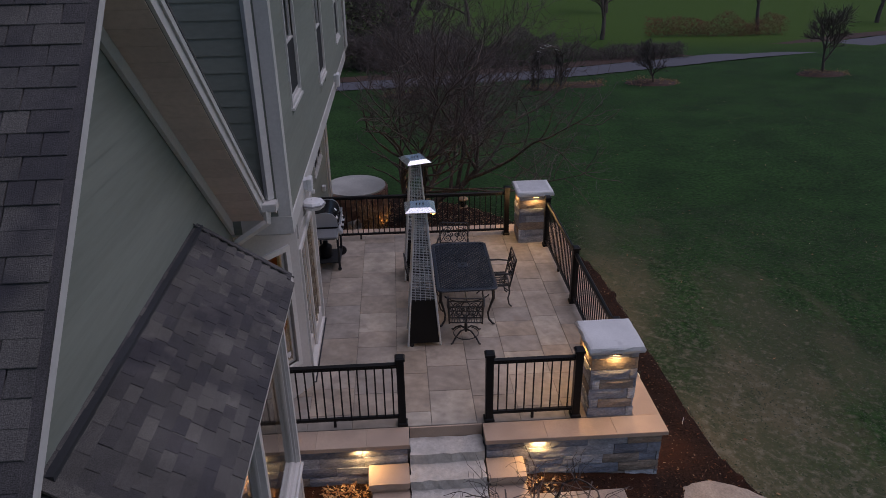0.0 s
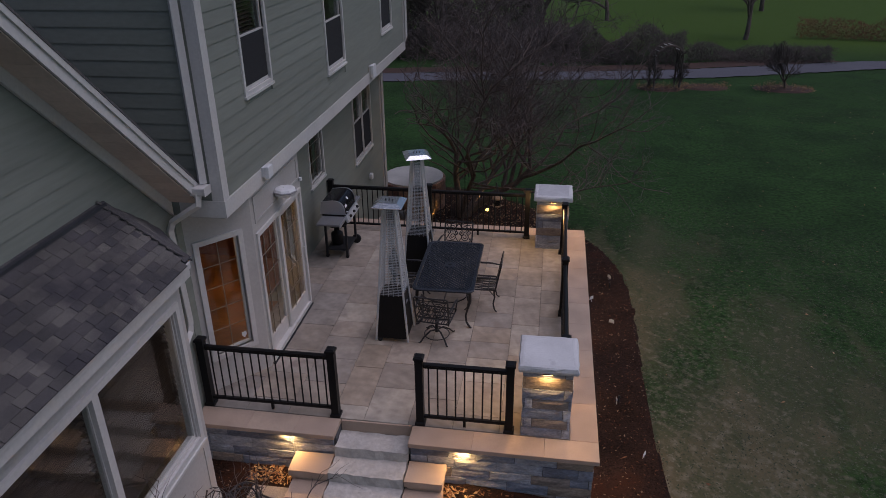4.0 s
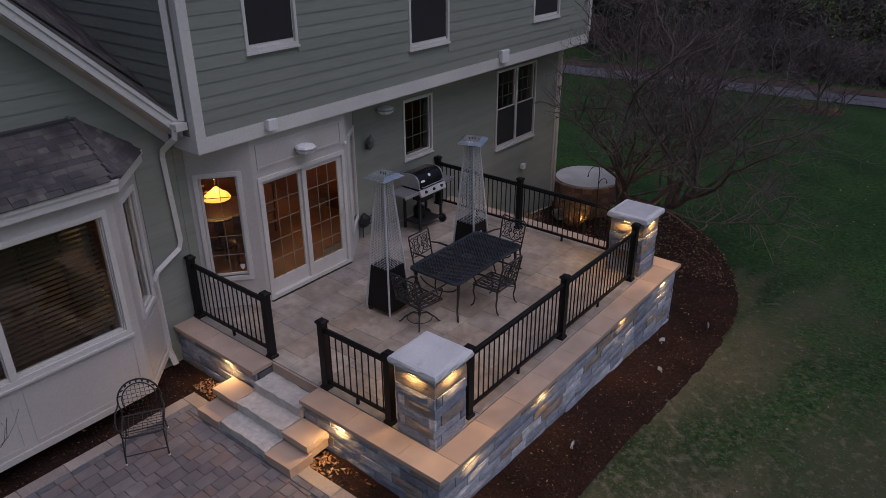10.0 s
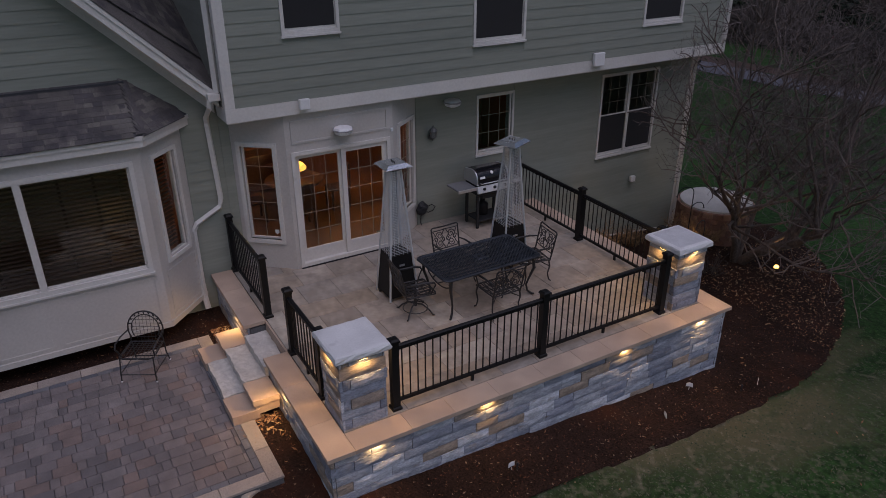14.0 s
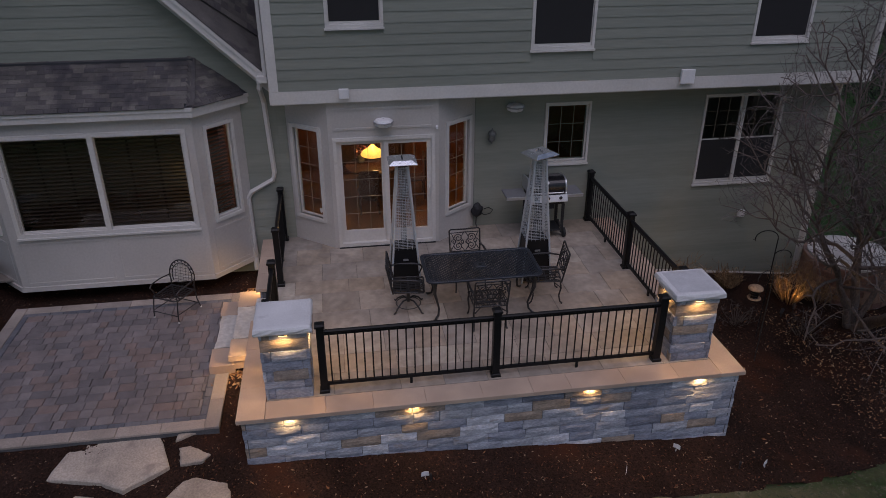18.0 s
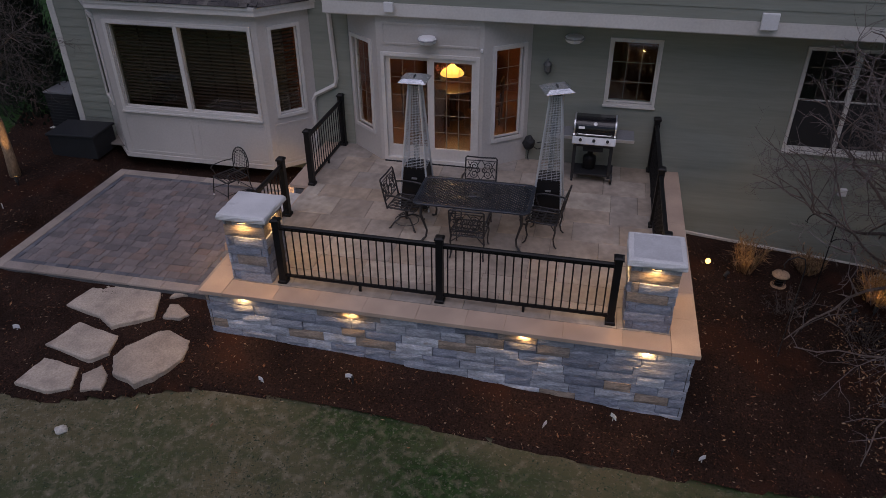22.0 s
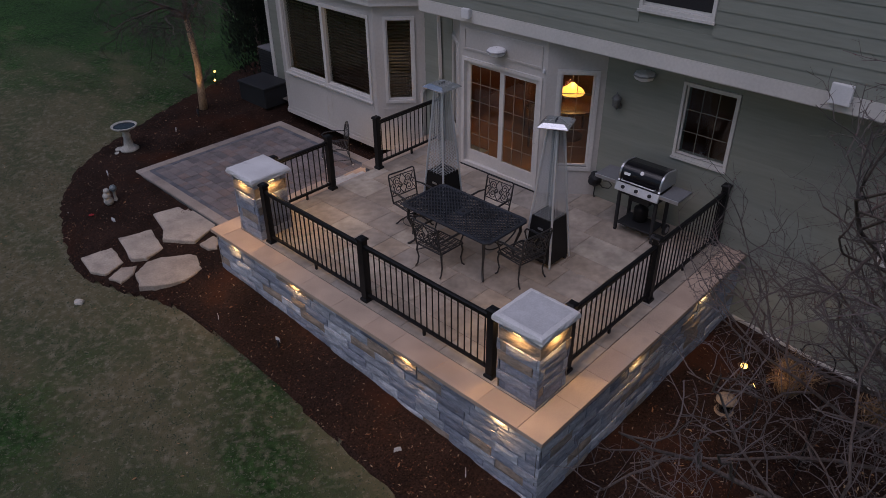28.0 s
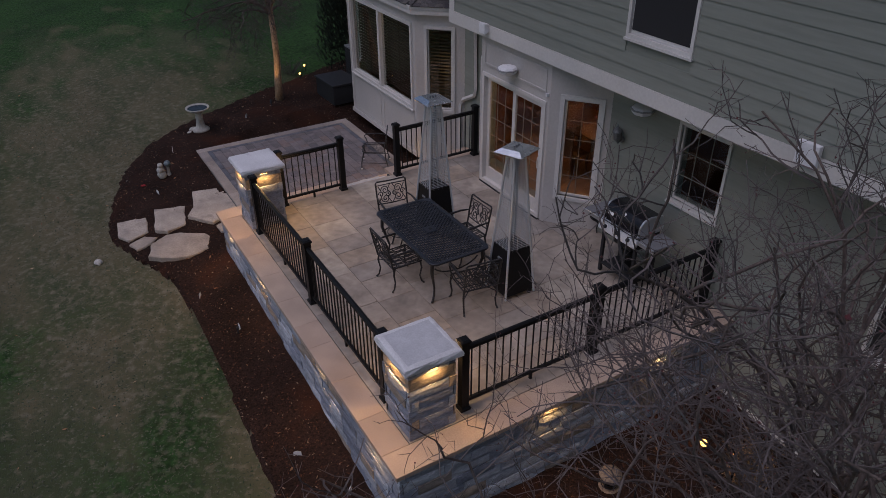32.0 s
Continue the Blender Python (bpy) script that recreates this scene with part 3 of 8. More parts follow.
def mulch_bed():
    step, edge = 0.11, np.array(BED)
    nx, ny = int(8.2 / step), int(22.6 / step)
    key, verts, faces = {}, [], []

    def vert(i, j):
        if (i, j) not in key:
            x, y = -6.2 + i * step, -8.1 + j * step
            lift = bed_z(x, y)
            if not inside(x, y, BED):
                k = int(((edge - (x, y)) ** 2).sum(1).argmin())
                x, y = BED[k]
                lift = ground_z(x, y) - 0.01
            key[i, j] = len(verts)
            verts.append((x, y, lift))
        return key[i, j]

    for i in range(nx):
        for j in range(ny):
            if inside(-6.2 + (i + 0.5) * step, -8.1 + (j + 0.5) * step, BED):
                faces.append((vert(i, j), vert(i + 1, j), vert(i + 1, j + 1), vert(i, j + 1)))
    me = bpy.data.meshes.new("mulch_bed")
    me.from_pydata(verts, [], faces)
    me.materials.append(MULCH)
    return tagged(new("mulch_bed", me), "dark brown shredded bark mulch bed round the terrace", "mulch", kind="structure")


mulch_bed()

# ---- terrace core ----
core = structure(part("terrace_core", boxes((-5.41, -0.11, 0.37, 6.97, -2.2, -0.035), (-5.41, -3.43, 0.11, 0.369, -2.2, -0.065), (-2.44, -0.11, 0.11, 0.369, -2.2, -0.065)), MORTAR), "dark mortar core of the raised terrace", "terrace")

# ---- house: lower wall, upper wall, gable ----
LOW, UP = on_x(-5.41), on_x(-4.71)
H_DOOR, H_BAY = (0.74, 4.08, 0.02, 2.74), (-4.85, -0.22, -0.15, 2.70)
H_SW, H_BW = (5.58, 6.40, 1.33, 2.47), (8.83, 10.45, 0.71, 2.505)
U1, U2, U3 = (1.53, 2.39, 4.16, 5.62), (5.03, 6.07, 3.70, 5.42), (9.14, 10.16, 3.72, 5.30)

wall_low = wall("wall_lower", LOW, 0.5, 11.66, -2.3, 2.87, 0.2, [H_DOOR, H_SW, H_BW], SIDING, "sage green lap-sided ground-floor house wall")
siding(wall_low, LOW, 0.5, 11.60, -2.2, 2.86, [(0.655, 4.165, -3, 2.9), (5.53, 6.45, 1.28, 2.52), (8.78, 10.50, 0.66, 2.55)], lap=0.0145)
wall_up = wall("wall_upper", UP, 0.5, 11.66, 2.87, 6.6, 0.2, [U1, U2, U3], SIDING, "sage green lap-sided upper-floor house wall above an overhang")
siding(wall_up, UP, 0.62, 11.58, 3.09, 6.55, [(u[0] - 0.045, u[1] + 0.045, u[2] - 0.08, u[3] + 0.045) for u in (U1, U2, U3)])
RET = on_y(0.5, -1)
wall_ret = wall("wall_upper_return", RET, -11.0, -4.711, 2.87, 6.6, 0.2, [], SIDING, "sage green lap-sided return wall of the upper floor")
siding(wall_ret, RET, -11.0, -4.83, 2.95, 6.55, [])
end_wall = wall("wall_end", on_y(11.66), -11.0, -5.412, -2.3, 6.6, 0.2, [], SIDING, "sage green end wall of the house")
wall("wall_end_upper", on_y(11.66), -5.41, -4.711, 2.87, 6.6, 0.2, [], SIDING, "sage green end wall of the overhang")
wall("wall_back", on_x(-11.2, -1), -5.75, 11.66, -2.3, 6.6, 0.2, [], SIDING, "plain back wall of the house")

PEAK_Y, PEAK_Z, PITCH = -2.735, 6.37, 0.965


def gable_wall():
    bm = bmesh.new()
    prof = [(-5.75, -2.3), (H_BAY[0], -2.3), (H_BAY[0], H_BAY[3]), (H_BAY[1], H_BAY[3]), (H_BAY[1], -2.3), (0.498, -2.3), (0.498, PEAK_Z - 0.25 - PITCH * 3.12), (PEAK_Y, PEAK_Z - 0.25), (-5.75, PEAK_Z - 0.25 - PITCH * 3.13)]
    rings = [[bm.verts.new((x, y, z)) for y, z in prof] for x in (-5.62, -5.42)]
    n = len(prof)
    for i in range(n):
        bm.faces.new((rings[0][i], rings[0][(i + 1) % n], rings[1][(i + 1) % n], rings[1][i]))
    for r in rings:
        bmesh.ops.triangulate(bm, faces=[bm.faces.new(r)])
    box(bm, -5.62, -5.42, H_BAY[0], H_BAY[1], -2.3, H_BAY[2])
    ob = structure(part("wall_gable", bm, SIDING), "sage green lap-sided gable wall beside the terrace", "wall")
    siding(ob, on_x(-5.42), -5.68, 0.498, -2.2, PEAK_Z - 0.3, [(-4.95, -0.12, -0.34, 2.95)], clip=lambda z: (PEAK_Y - (PEAK_Z - 0.3 - z) / PITCH, PEAK_Y + (PEAK_Z - 0.3 - z) / PITCH))
    return ob


wall_gable = gable_wall()
wall("wall_gable_side", on_y(-5.75, -1), -11.0, -5.622, -2.3, 3.0, 0.2, [], SIDING, "plain side wall under the gable roof")

# ---- trim of the house ----
trim = structure(part("trim", boxes((-4.71, -4.675, 0.47, 11.70, 2.87, 3.085), (-5.27, -4.711, 0.472, 0.497, 2.87, 3.085)), TRIM), "cream band board along the overhang", "trim")
part("corner_board", boxes((-4.71, -4.682, 0.475, 0.63, 3.087, 6.55), (-4.83, -4.711, 0.475, 0.498, 3.087, 6.55)), TRIM, trim)
part("corner_board", boxes((-4.71, -4.682, 11.55, 11.69, 3.087, 6.55)), TRIM, trim)
part("corner_board", boxes((-5.41, -5.38, 11.53, 11.69, -2.2, 2.85)), TRIM, trim)
part("corner_board", boxes((-5.42, -5.39, -5.78, -5.64, -2.2, 3.0)), TRIM, trim)
part("overhang_soffit", boxes((-5.41, -4.712, 0.5, 11.66, 2.845, 2.868)), BEIGE, trim, "beige boards under the overhang")


# ---- roofs ----
def roof_slab(name, pts, thick, material, label):
    """A slab under four corner points, given as the upper face."""
    bm = bmesh.new()
    a = [bm.verts.new(p) for p in pts]
    b = [bm.verts.new((p[0], p[1], p[2] - thick)) for p in pts]
    n = len(pts)
    bm.faces.new(a)
    bm.faces.new(b[::-1])
    for i in range(n):
        bm.faces.new((a[i], a[(i + 1) % n], b[(i + 1) % n], b[i]))
    return structure(part(name, bm, material), label, "roof")


def gz(y):
    return PEAK_Z - PITCH * abs(y - PEAK_Y)


LEFT_EAVE = -6.15
roof_right = roof_slab("roof_gable_inner", [(-5.0, PEAK_Y, gz(PEAK_Y)), (-11, PEAK_Y, gz(PEAK_Y)), (-11, 0.498, gz(0.498)), (-5.0, 0.498, gz(0.498))], 0.12, SHINGLE, "dark asphalt-shingled gable roof slope")
roof_left = roof_slab("roof_gable_outer", [(-5.0, PEAK_Y, gz(PEAK_Y)), (-5.0, LEFT_EAVE, gz(LEFT_EAVE)), (-11, LEFT_EAVE, gz(LEFT_EAVE)), (-11, PEAK_Y, gz(PEAK_Y))], 0.12, SHINGLE, "weathered asphalt-shingled gable roof slope")
structure(roof_slab("roof_main_front", [(-4.3, 0.2, 6.62), (-4.3, 12.0, 6.62), (-7.9, 12.0, 9.0), (-7.9, 0.2, 9.0)], 0.15, SHINGLE, "dark main roof slope"), "dark main roof slope", "roof")
roof_slab("roof_main_back", [(-7.9, 0.2, 9.0), (-7.9, 12.0, 9.0), (-11.5, 12.0, 6.62), (-11.5, 0.2, 6.62)], 0.15, SHINGLE, "dark main roof slope at the back")
for y in (0.5, 11.66):
    roof_slab("gable_end", [(-4.71, y, 6.6), (-7.9, y, 8.85), (-11.2, y, 6.6)], 0.02, SIDING, "plain gable end under the main roof")


def rake_board(name, y0, y1, x0, x1, lift, drop, material, parent, label=""):
    bm = bmesh.new()
    v = [[bm.verts.new((x, y, gz(y) + dz)) for dz in (lift, -drop) for y in (y0, y1)] for x in (x0, x1)]
    for r in v:
        bm.faces.new((r[0], r[1], r[3], r[2]))
    for i, j in ((0, 1), (1, 3), (3, 2), (2, 0)):
        bm.faces.new((v[0][i], v[0][j], v[1][j], v[1][i]))
    return part(name, bm, material, parent, label)


for y0, y1, own in ((PEAK_Y, 0.46, roof_right), (LEFT_EAVE, PEAK_Y, roof_left)):
    rake_board("rake_board", y0, y1, -4.998, -4.97, -0.015, 0.21 if own is roof_right else 0.16, TRIM, own, "cream rake board")
    rake_board("shingle_edge", y0, y1, -4.992, -4.944, 0.034, -0.006, SHINGLE, own, "dark overhanging shingle edge")
    rake_board("rake_moulding", y0, y1, -4.968, -4.95, 0.004, 0.075, TRIM, own, "cream rake moulding")
    rake_board("frieze_board", y0, y1, -5.398, -5.36, -0.235, 0.40, TRIM, own, "cream frieze board")
    n = int((y1 - y0) / 0.14)
    for i in range(n):
        rake_board("soffit_board", y0 + (y1 - y0) * i / n + 0.003, y0 + (y1 - y0) * (i + 1) / n - 0.003, -5.40, -5.0, -0.215, 0.232, SOFFIT, own)


def tab_mesh(w, deep):
    bm = bmesh.new()
    slab(bm, -w / 2 + 0.003, w / 2 - 0.003, -deep / 2, deep / 2, 0, 0.015, 0.003)
    bmesh.ops.recalc_face_normals(bm, faces=bm.faces)
    me = bpy.data.meshes.new("shingle")
    bm.to_mesh(me)
    bm.free()
    me.materials.append(SHINGLE)
    return me


TABS = {w: tab_mesh(w, 0.21) for w in (0.13, 0.17, 0.21, 0.26)}


def shingles(parent, origin, along, down, rows, span, keep=lambda u, v: True, face=0.128):
    """Courses of single tabs on a slope: origin at the upper edge, along and down unit vectors; span(v) gives each course's ends."""
    along, down = Vector(along).normalized(), Vector(down).normalized()
    normal = along.cross(down).normalized()
    if normal.z < 0:
        normal = -normal
    for r in range(rows - 1, -1, -1):
        v = (r + 0.5) * face
        a, b = span(v)
        u = a
        while u < b:
            w = random.choice((0.13, 0.17, 0.17, 0.21, 0.26))
            mid = u + w / 2
            if a <= mid and u + w <= b + 0.03 and keep(mid, v):
                p = Vector(origin) + along * mid + down * (v - 0.05) + normal * (0.004 + random.uniform(0, 0.005))
                m = Matrix((along, down, normal)).transposed().to_4x4() @ Matrix.Rotation(0.05, 4, "X")
                share("shingle", TABS[w], Matrix.Translation(p) @ m, parent)
            u += w


dn = 1 / math.hypot(1, PITCH)
shingles(roof_left, (-4.985, PEAK_Y, gz(PEAK_Y) + 0.006), (-1, 0, 0), (0, -dn, -PITCH * dn), 37, lambda v: (0.0, 1.75))
# the inner slope climbs towards the back of the house, against the return wall
RISE, Y_TOP = 0.44, -1.9
BACK = 2.4
roof_climb = roof_slab("roof_gable_climb", [(-5.0, Y_TOP, gz(Y_TOP) + 0.004), (-5.0 - BACK, Y_TOP, gz(Y_TOP) + RISE * BACK), (-5.0 - BACK, 0.496, gz(0.496) + RISE * BACK), (-5.0, 0.496, gz(0.496) + 0.004)], 0.10, SHINGLE, "dark asphalt-shingled slope climbing along the return wall")
climb = Vector((-1, 0, RISE)).normalized()
fall = Vector((0, dn, -PITCH * dn))
fall = (fall - climb * fall.dot(climb)).normalized()
shingles(roof_climb, (-4.985, Y_TOP, gz(Y_TOP) + 0.012), climb, fall, 26, lambda v: (0.012, 2.5))

# ---- bay with the big windows ----
BX, BY0, BY1, BZ0, BZ1 = -4.68, -4.21, -0.86, -0.33, 2.76


def on_facet(p, q):
    """A plane from p to q, with its outer side to the right hand as one walks from p to q."""
    p, q = Vector(p), Vector(q)
    d = (q - p).normalized()
    return (lambda u, n, z: (p.x + d.x * u + d.y * n, p.y + d.y * u - d.x * n, z)), (q - p).length


def bay_shell(name, corners, z0, z1, holes, material, label, thick=0.12):
    """Upright facets through the corners; holes: for each facet a list of openings."""
    body = None
    for (p, q), cut in zip(zip(corners, corners[1:]), holes):
        P, width = on_facet(p, q)
        bm = bmesh.new()
        us = sorted({0.0, width, *(h[i] for h in cut for i in (0, 1))})
        for a, b in zip(us, us[1:]):
            z = z0
            for h in [h for h in cut if h[0] < (a + b) / 2 < h[1]]:
                mapped_box(bm, P, a, b, -thick, 0, z, h[2])
                z = h[3]
            mapped_box(bm, P, a, b, -thick, 0, z, z1)
        if body is None:
            body = structure(part(name, bm, material), label, "bay")
        else:
            part("bay_facet", bm, material, body)
    return body


bay_corners = [(-5.42, -4.95), (BX, BY0), (BX, BY1), (-5.42, -0.12)]
PB0, WB0 = on_facet(bay_corners[0], bay_corners[1])
PB1, WB1 = on_facet(bay_corners[1], bay_corners[2])
PB2, WB2 = on_facet(bay_corners[2], bay_corners[3])
bay = bay_shell("bay_wall", bay_corners, BZ0, BZ1, [[(0.28, 0.80, 0.80, 2.44)], [(0.25, 3.14, 0.78, 2.45)], [(0.25, 0.77, 0.80, 2.44)]], BEIGE, "cream painted panelled bay of the house")
part("bay_floor", boxes((-5.42, BX - 0.121, BY0 + 0.1, BY1 - 0.1, BZ0 + 0.01, BZ0 + 0.10)), BEIGE, bay)
bm = bmesh.new()
for a, b in ((0.10, WB1 / 2 - 0.06), (WB1 / 2 + 0.06, WB1 - 0.10)):
    frame_bars(bm, PB1, a, b, BZ0 + 0.10, 0.60, 0.04, 0.001, 0.009)
frame_bars(bm, PB2, 0.12, WB2 - 0.12, BZ0 + 0.10, 0.60, 0.04, 0.001, 0.009)
frame_bars(bm, PB0, 0.12, WB0 - 0.12, BZ0 + 0.10, 0.60, 0.04, 0.001, 0.009)
part("panel_moulding", bm, BEIGE, bay)
bm = bmesh.new()
for P, w in ((PB0, WB0), (PB1, WB1), (PB2, WB2)):
    mapped_box(bm, P, -0.02, w + 0.02, 0.001, 0.03, BZ0 - 0.03, BZ0 + 0.06)
part("bay_skirt", bm, BEIGE, bay)

window_1 = casing("window_1", PB1, 0.16, 3.23, 0.70, 2.53, "pair of large fixed bay windows with dark wooden blinds inside", w=0.07, sill=True)
sash(window_1, PB1, 0.23, 1.665, 0.77, 2.46, -0.06, w=0.032)
sash(window_1, PB1, 1.705, 3.16, 0.77, 2.46, -0.06, w=0.032)
part("mullion", (lambda b: (mapped_box(b, PB1, 1.64, 1.73, -0.1, 0.03, 0.77, 2.46), b)[1])(bmesh.new()), TRIM, window_1)
window_2 = casing("window_2", PB2, 0.19, 0.83, 0.72, 2.52, "narrow side window of the bay", w=0.06, sill=False)
sash(window_2, PB2, 0.25, 0.77, 0.78, 2.46, -0.06, w=0.03)
window_3 = casing("window_3", PB0, 0.22, 0.86, 0.72, 2.52, "narrow side window of the bay", w=0.06, sill=False)
sash(window_3, PB0, 0.28, 0.80, 0.78, 2.46, -0.06, w=0.03)
for a, b in ((0.25, 1.66), (1.72, 3.14)):
    blinds(window_1, PB1, a, b, 0.80, 2.44, -0.16, pitch=0.068)
    for k in (1, 2):
        bm = bmesh.new()
        u = a + (b - a) * k / 3
        mapped_box(bm, PB1, u - 0.02, u + 0.02, -0.225, -0.22, 0.80, 2.44)
        part("blind_tape", bm, BLIND, window_1)


blinds(window_2, PB2, 0.26, 0.76, 0.80, 2.44, -0.16, pitch=0.068)
blinds(window_3, PB0, 0.29, 0.79, 0.80, 2.44, -0.16, pitch=0.068)


EAVE = [(-5.42, -5.11), (BX + 0.13, BY0 - 0.06), (BX + 0.13, BY1 + 0.06), (-5.42, 0.04)]
EZ, RZ = 2.93, 3.55
RIDGE = [(-5.42, -4.25, RZ), (-5.42, -0.82, RZ)]
bm = bmesh.new()
ev = [bm.verts.new((x, y, EZ)) for x, y in EAVE]
el = [bm.verts.new((x, y, EZ - 0.05)) for x, y in EAVE]
rv = [bm.verts.new(p) for p in RIDGE]
bm.faces.new((ev[1], ev[2], rv[1], rv[0]))
bm.faces.new((ev[2], ev[3], rv[1]))
bm.faces.new((ev[0], ev[1], rv[0]))
for i in range(3):
    bm.faces.new((ev[i], ev[i + 1], el[i + 1], el[i]))
bm.faces.new(el)
bay_roof = structure(part("roof_bay", bm, FLASHING), "small hipped shingle roof over the bay", "roof")
fascia = bmesh.new()
for (p, q) in zip(EAVE, EAVE[1:]):
    P, w = on_facet(p, q)
    mapped_box(fascia, P, 0.0, w, -0.03, 0.0, EZ - 0.18, EZ - 0.012)
    mapped_box(fascia, P, 0.0, w, 0.0, 0.02, EZ - 0.075, EZ - 0.012)
part("fascia", fascia, TRIM, bay_roof, "cream fascia")
sof = bmesh.new()
f = sof.faces.new([sof.verts.new((x, y, EZ - 0.17)) for x, y in EAVE])
part("bay_soffit", sof, BEIGE, bay_roof)
slope = Vector((RIDGE[1][0] - EAVE[2][0], 0, RZ - EZ))
run = slope.length
dvec = -slope.normalized()
shingles(bay_roof, (-5.42, 0, RZ + 0.006), (0, 1, 0), dvec, 12, lambda v: (RIDGE[0][1] + (EAVE[1][1] - RIDGE[0][1]) * v / run + 0.0, RIDGE[1][1] + (EAVE[2][1] - RIDGE[1][1]) * v / run), face=run / 11.6)
# side facet towards the terrace
a, b, c = Vector((*EAVE[2], EZ)), Vector((*EAVE[3], EZ)), Vector(RIDGE[1])
al = (b - a).normalized()
foot = a + al * (c - a).dot(al)
dd = (foot - c).normalized()
tall = (foot - c).length
shingles(bay_roof, c + Vector((0, 0, 0.006)), al, dd, 12, lambda v: ((a - foot).dot(al) * v / tall, (b - foot).dot(al) * v / tall), face=tall / 11.6)
bm = bmesh.new()
tube(bm, [Vector(RIDGE[1]).lerp(Vector((*EAVE[2], EZ)), 0.02) + Vector((0, 0, 0.012)), Vector((*EAVE[2], EZ + 0.012))], 0.075, 8, flat=0.28)
part("hip_cap", bm, SHINGLE, bay_roof)
bm = bmesh.new()
tube(bm, [Vector(RIDGE[0]).lerp(Vector((*EAVE[1], EZ)), 0.02) + Vector((0, 0, 0.012)), Vector((*EAVE[1], EZ + 0.012))], 0.075, 8, flat=0.28)
part("hip_cap", bm, SHINGLE, bay_roof)
part("wall_flashing", boxes((-5.40, -5.33, RIDGE[0][1], RIDGE[1][1] + 0.01, RZ - 0.05, RZ + 0.008)), FLASHING, bay_roof, "dark metal flashing")

# ---- door bay ----
DX, DY0, DY1 = -4.80, 1.40, 3.38
dcorn = [(-5.41, 0.66), (DX, DY0), (DX, DY1), (-5.41, 4.16)]
PD0, WD0 = on_facet(dcorn[0], dcorn[1])
PD1, WD1 = on_facet(dcorn[1], dcorn[2])
PD2, WD2 = on_facet(dcorn[2], dcorn[3])
door_bay = bay_shell("door_bay_wall", dcorn, -0.03, 2.845, [[(0.155, 0.725, 0.60, 2.30)], [(0.13, WD1 - 0.13, 0.09, 2.15)], [(0.245, 0.815, 0.60, 2.30)]], BEIGE, "cream painted bay with the sliding glass door")
bm = bmesh.new()
frame_bars(bm, PD1, 0.10, WD1 - 0.10, 2.34, 2.73, 0.035, 0.001, 0.016)
part("panel_moulding", bm, BEIGE, door_bay)
for P, nm, a in ((PD0, "window_4", 0.085), (PD2, "window_5", 0.175)):
    win = casing(nm, P, a, a + 0.71, 0.53, 2.37, "tall narrow sidelight window with a thin grid", w=0.07, sill=False)
    sash(win, P, a + 0.07, a + 0.64, 0.60, 2.30, -0.07, w=0.035, grid=(2, 5))
door_1 = structure(part("door_1", (lambda b: (frame_bars(b, PD1, 0.07, WD1 - 0.07, 0.06, 2.20, 0.065, -0.11, 0.03), b)[1])(bmesh.new()), TRIM), "cream sliding patio door with grid panes, shut", "door")
for u0, u1, n in ((0.135, 1.01, -0.09), (0.975, 1.845, -0.045)):
    sash(door_1, PD1, u0, u1, 0.11, 2.14, n, w=0.085, grid=(3, 5), name="door_leaf", kick=0.17)
part("threshold", (lambda b: (mapped_box(b, PD1, 0.07, WD1 - 0.07, -0.1, 0.05, 0.02, 0.058), b)[1])(bmesh.new()), DARKPL, door_1)
bm = bmesh.new()
tube(bm, [PD1(1.80, -0.01, 0.97), PD1(1.80, 0.035, 0.99), PD1(1.80, 0.035, 1.18), PD1(1.80, -0.01, 1.20)], 0.009, 6)
part("door_handle", bm, TRIM, door_1)

# ---- small and double window of the ground floor, upper windows ----
window_6 = casing("window_6", LOW, 5.535, 6.445, 1.285, 2.515, "small cream window with a three by three grid", w=0.045)
sash(window_6, LOW, 5.58, 6.40, 1.33, 2.47, -0.05, w=0.032, grid=(3, 3))
window_7 = casing("window_7", LOW, 8.785, 10.495, 0.665, 2.55, "cream double window with gridded upper sashes", w=0.045)
double_hung(window_7, LOW, 8.83, 9.62, 0.71, 2.505, grid=(3, 3))
double_hung(window_7, LOW, 9.66, 10.45, 0.71, 2.505, grid=(3, 3))
part("mullion", boxes((-5.48, -5.385, 9.605, 9.675, 0.71, 2.505)), TRIM, window_7)
for nm, u, lb in (("window_8", U1, "cream upper sash window with a blind half down"), ("window_9", U2, "cream upper sash window, dark inside"), ("window_10", U3, "cream upper sash window near the house corner")):
    win = casing(nm, UP, u[0] - 0.05, u[1] + 0.05, u[2] - 0.05, u[3] + 0.05, lb, w=0.05)
    double_hung(win, UP, u[0], u[1], u[2], u[3])
    if nm != "window_9":
        blinds(win, UP, u[0], u[1], u[2] + 0.66, u[3], -0.12, pitch=0.05)

# ---- rooms behind the glass ----
rooms = structure(part("room_floor", boxes((-5.629, -4.93, 1.48, 3.32, -0.05, 0.03), (-9.2, -5.63, -0.6, 8.2, -0.05, 0.029)), WOOD), "orange oak floor of the dining room", "floor")
part("room_wall", boxes((-9.4, -9.2, -0.8, 8.2, 0.0, 2.8), (-9.2, -5.625, -0.8, -0.6, 0.0, 2.8), (-9.2, -5.625, 4.95, 5.05, 0.0, 2.8), (-9.2, -5.625, 8.2, 8.4, 0.0, 2.8)), ROOMWALL, rooms, "warm orange-lit dining room wall")
structure(part("ceiling", boxes((-9.4, -5.62, -0.8, 8.4, 2.78, 2.84), (-5.619, -4.95, 1.48, 3.32, 2.76, 2.80)), TRIM), "pale dining room ceiling", "ceiling")
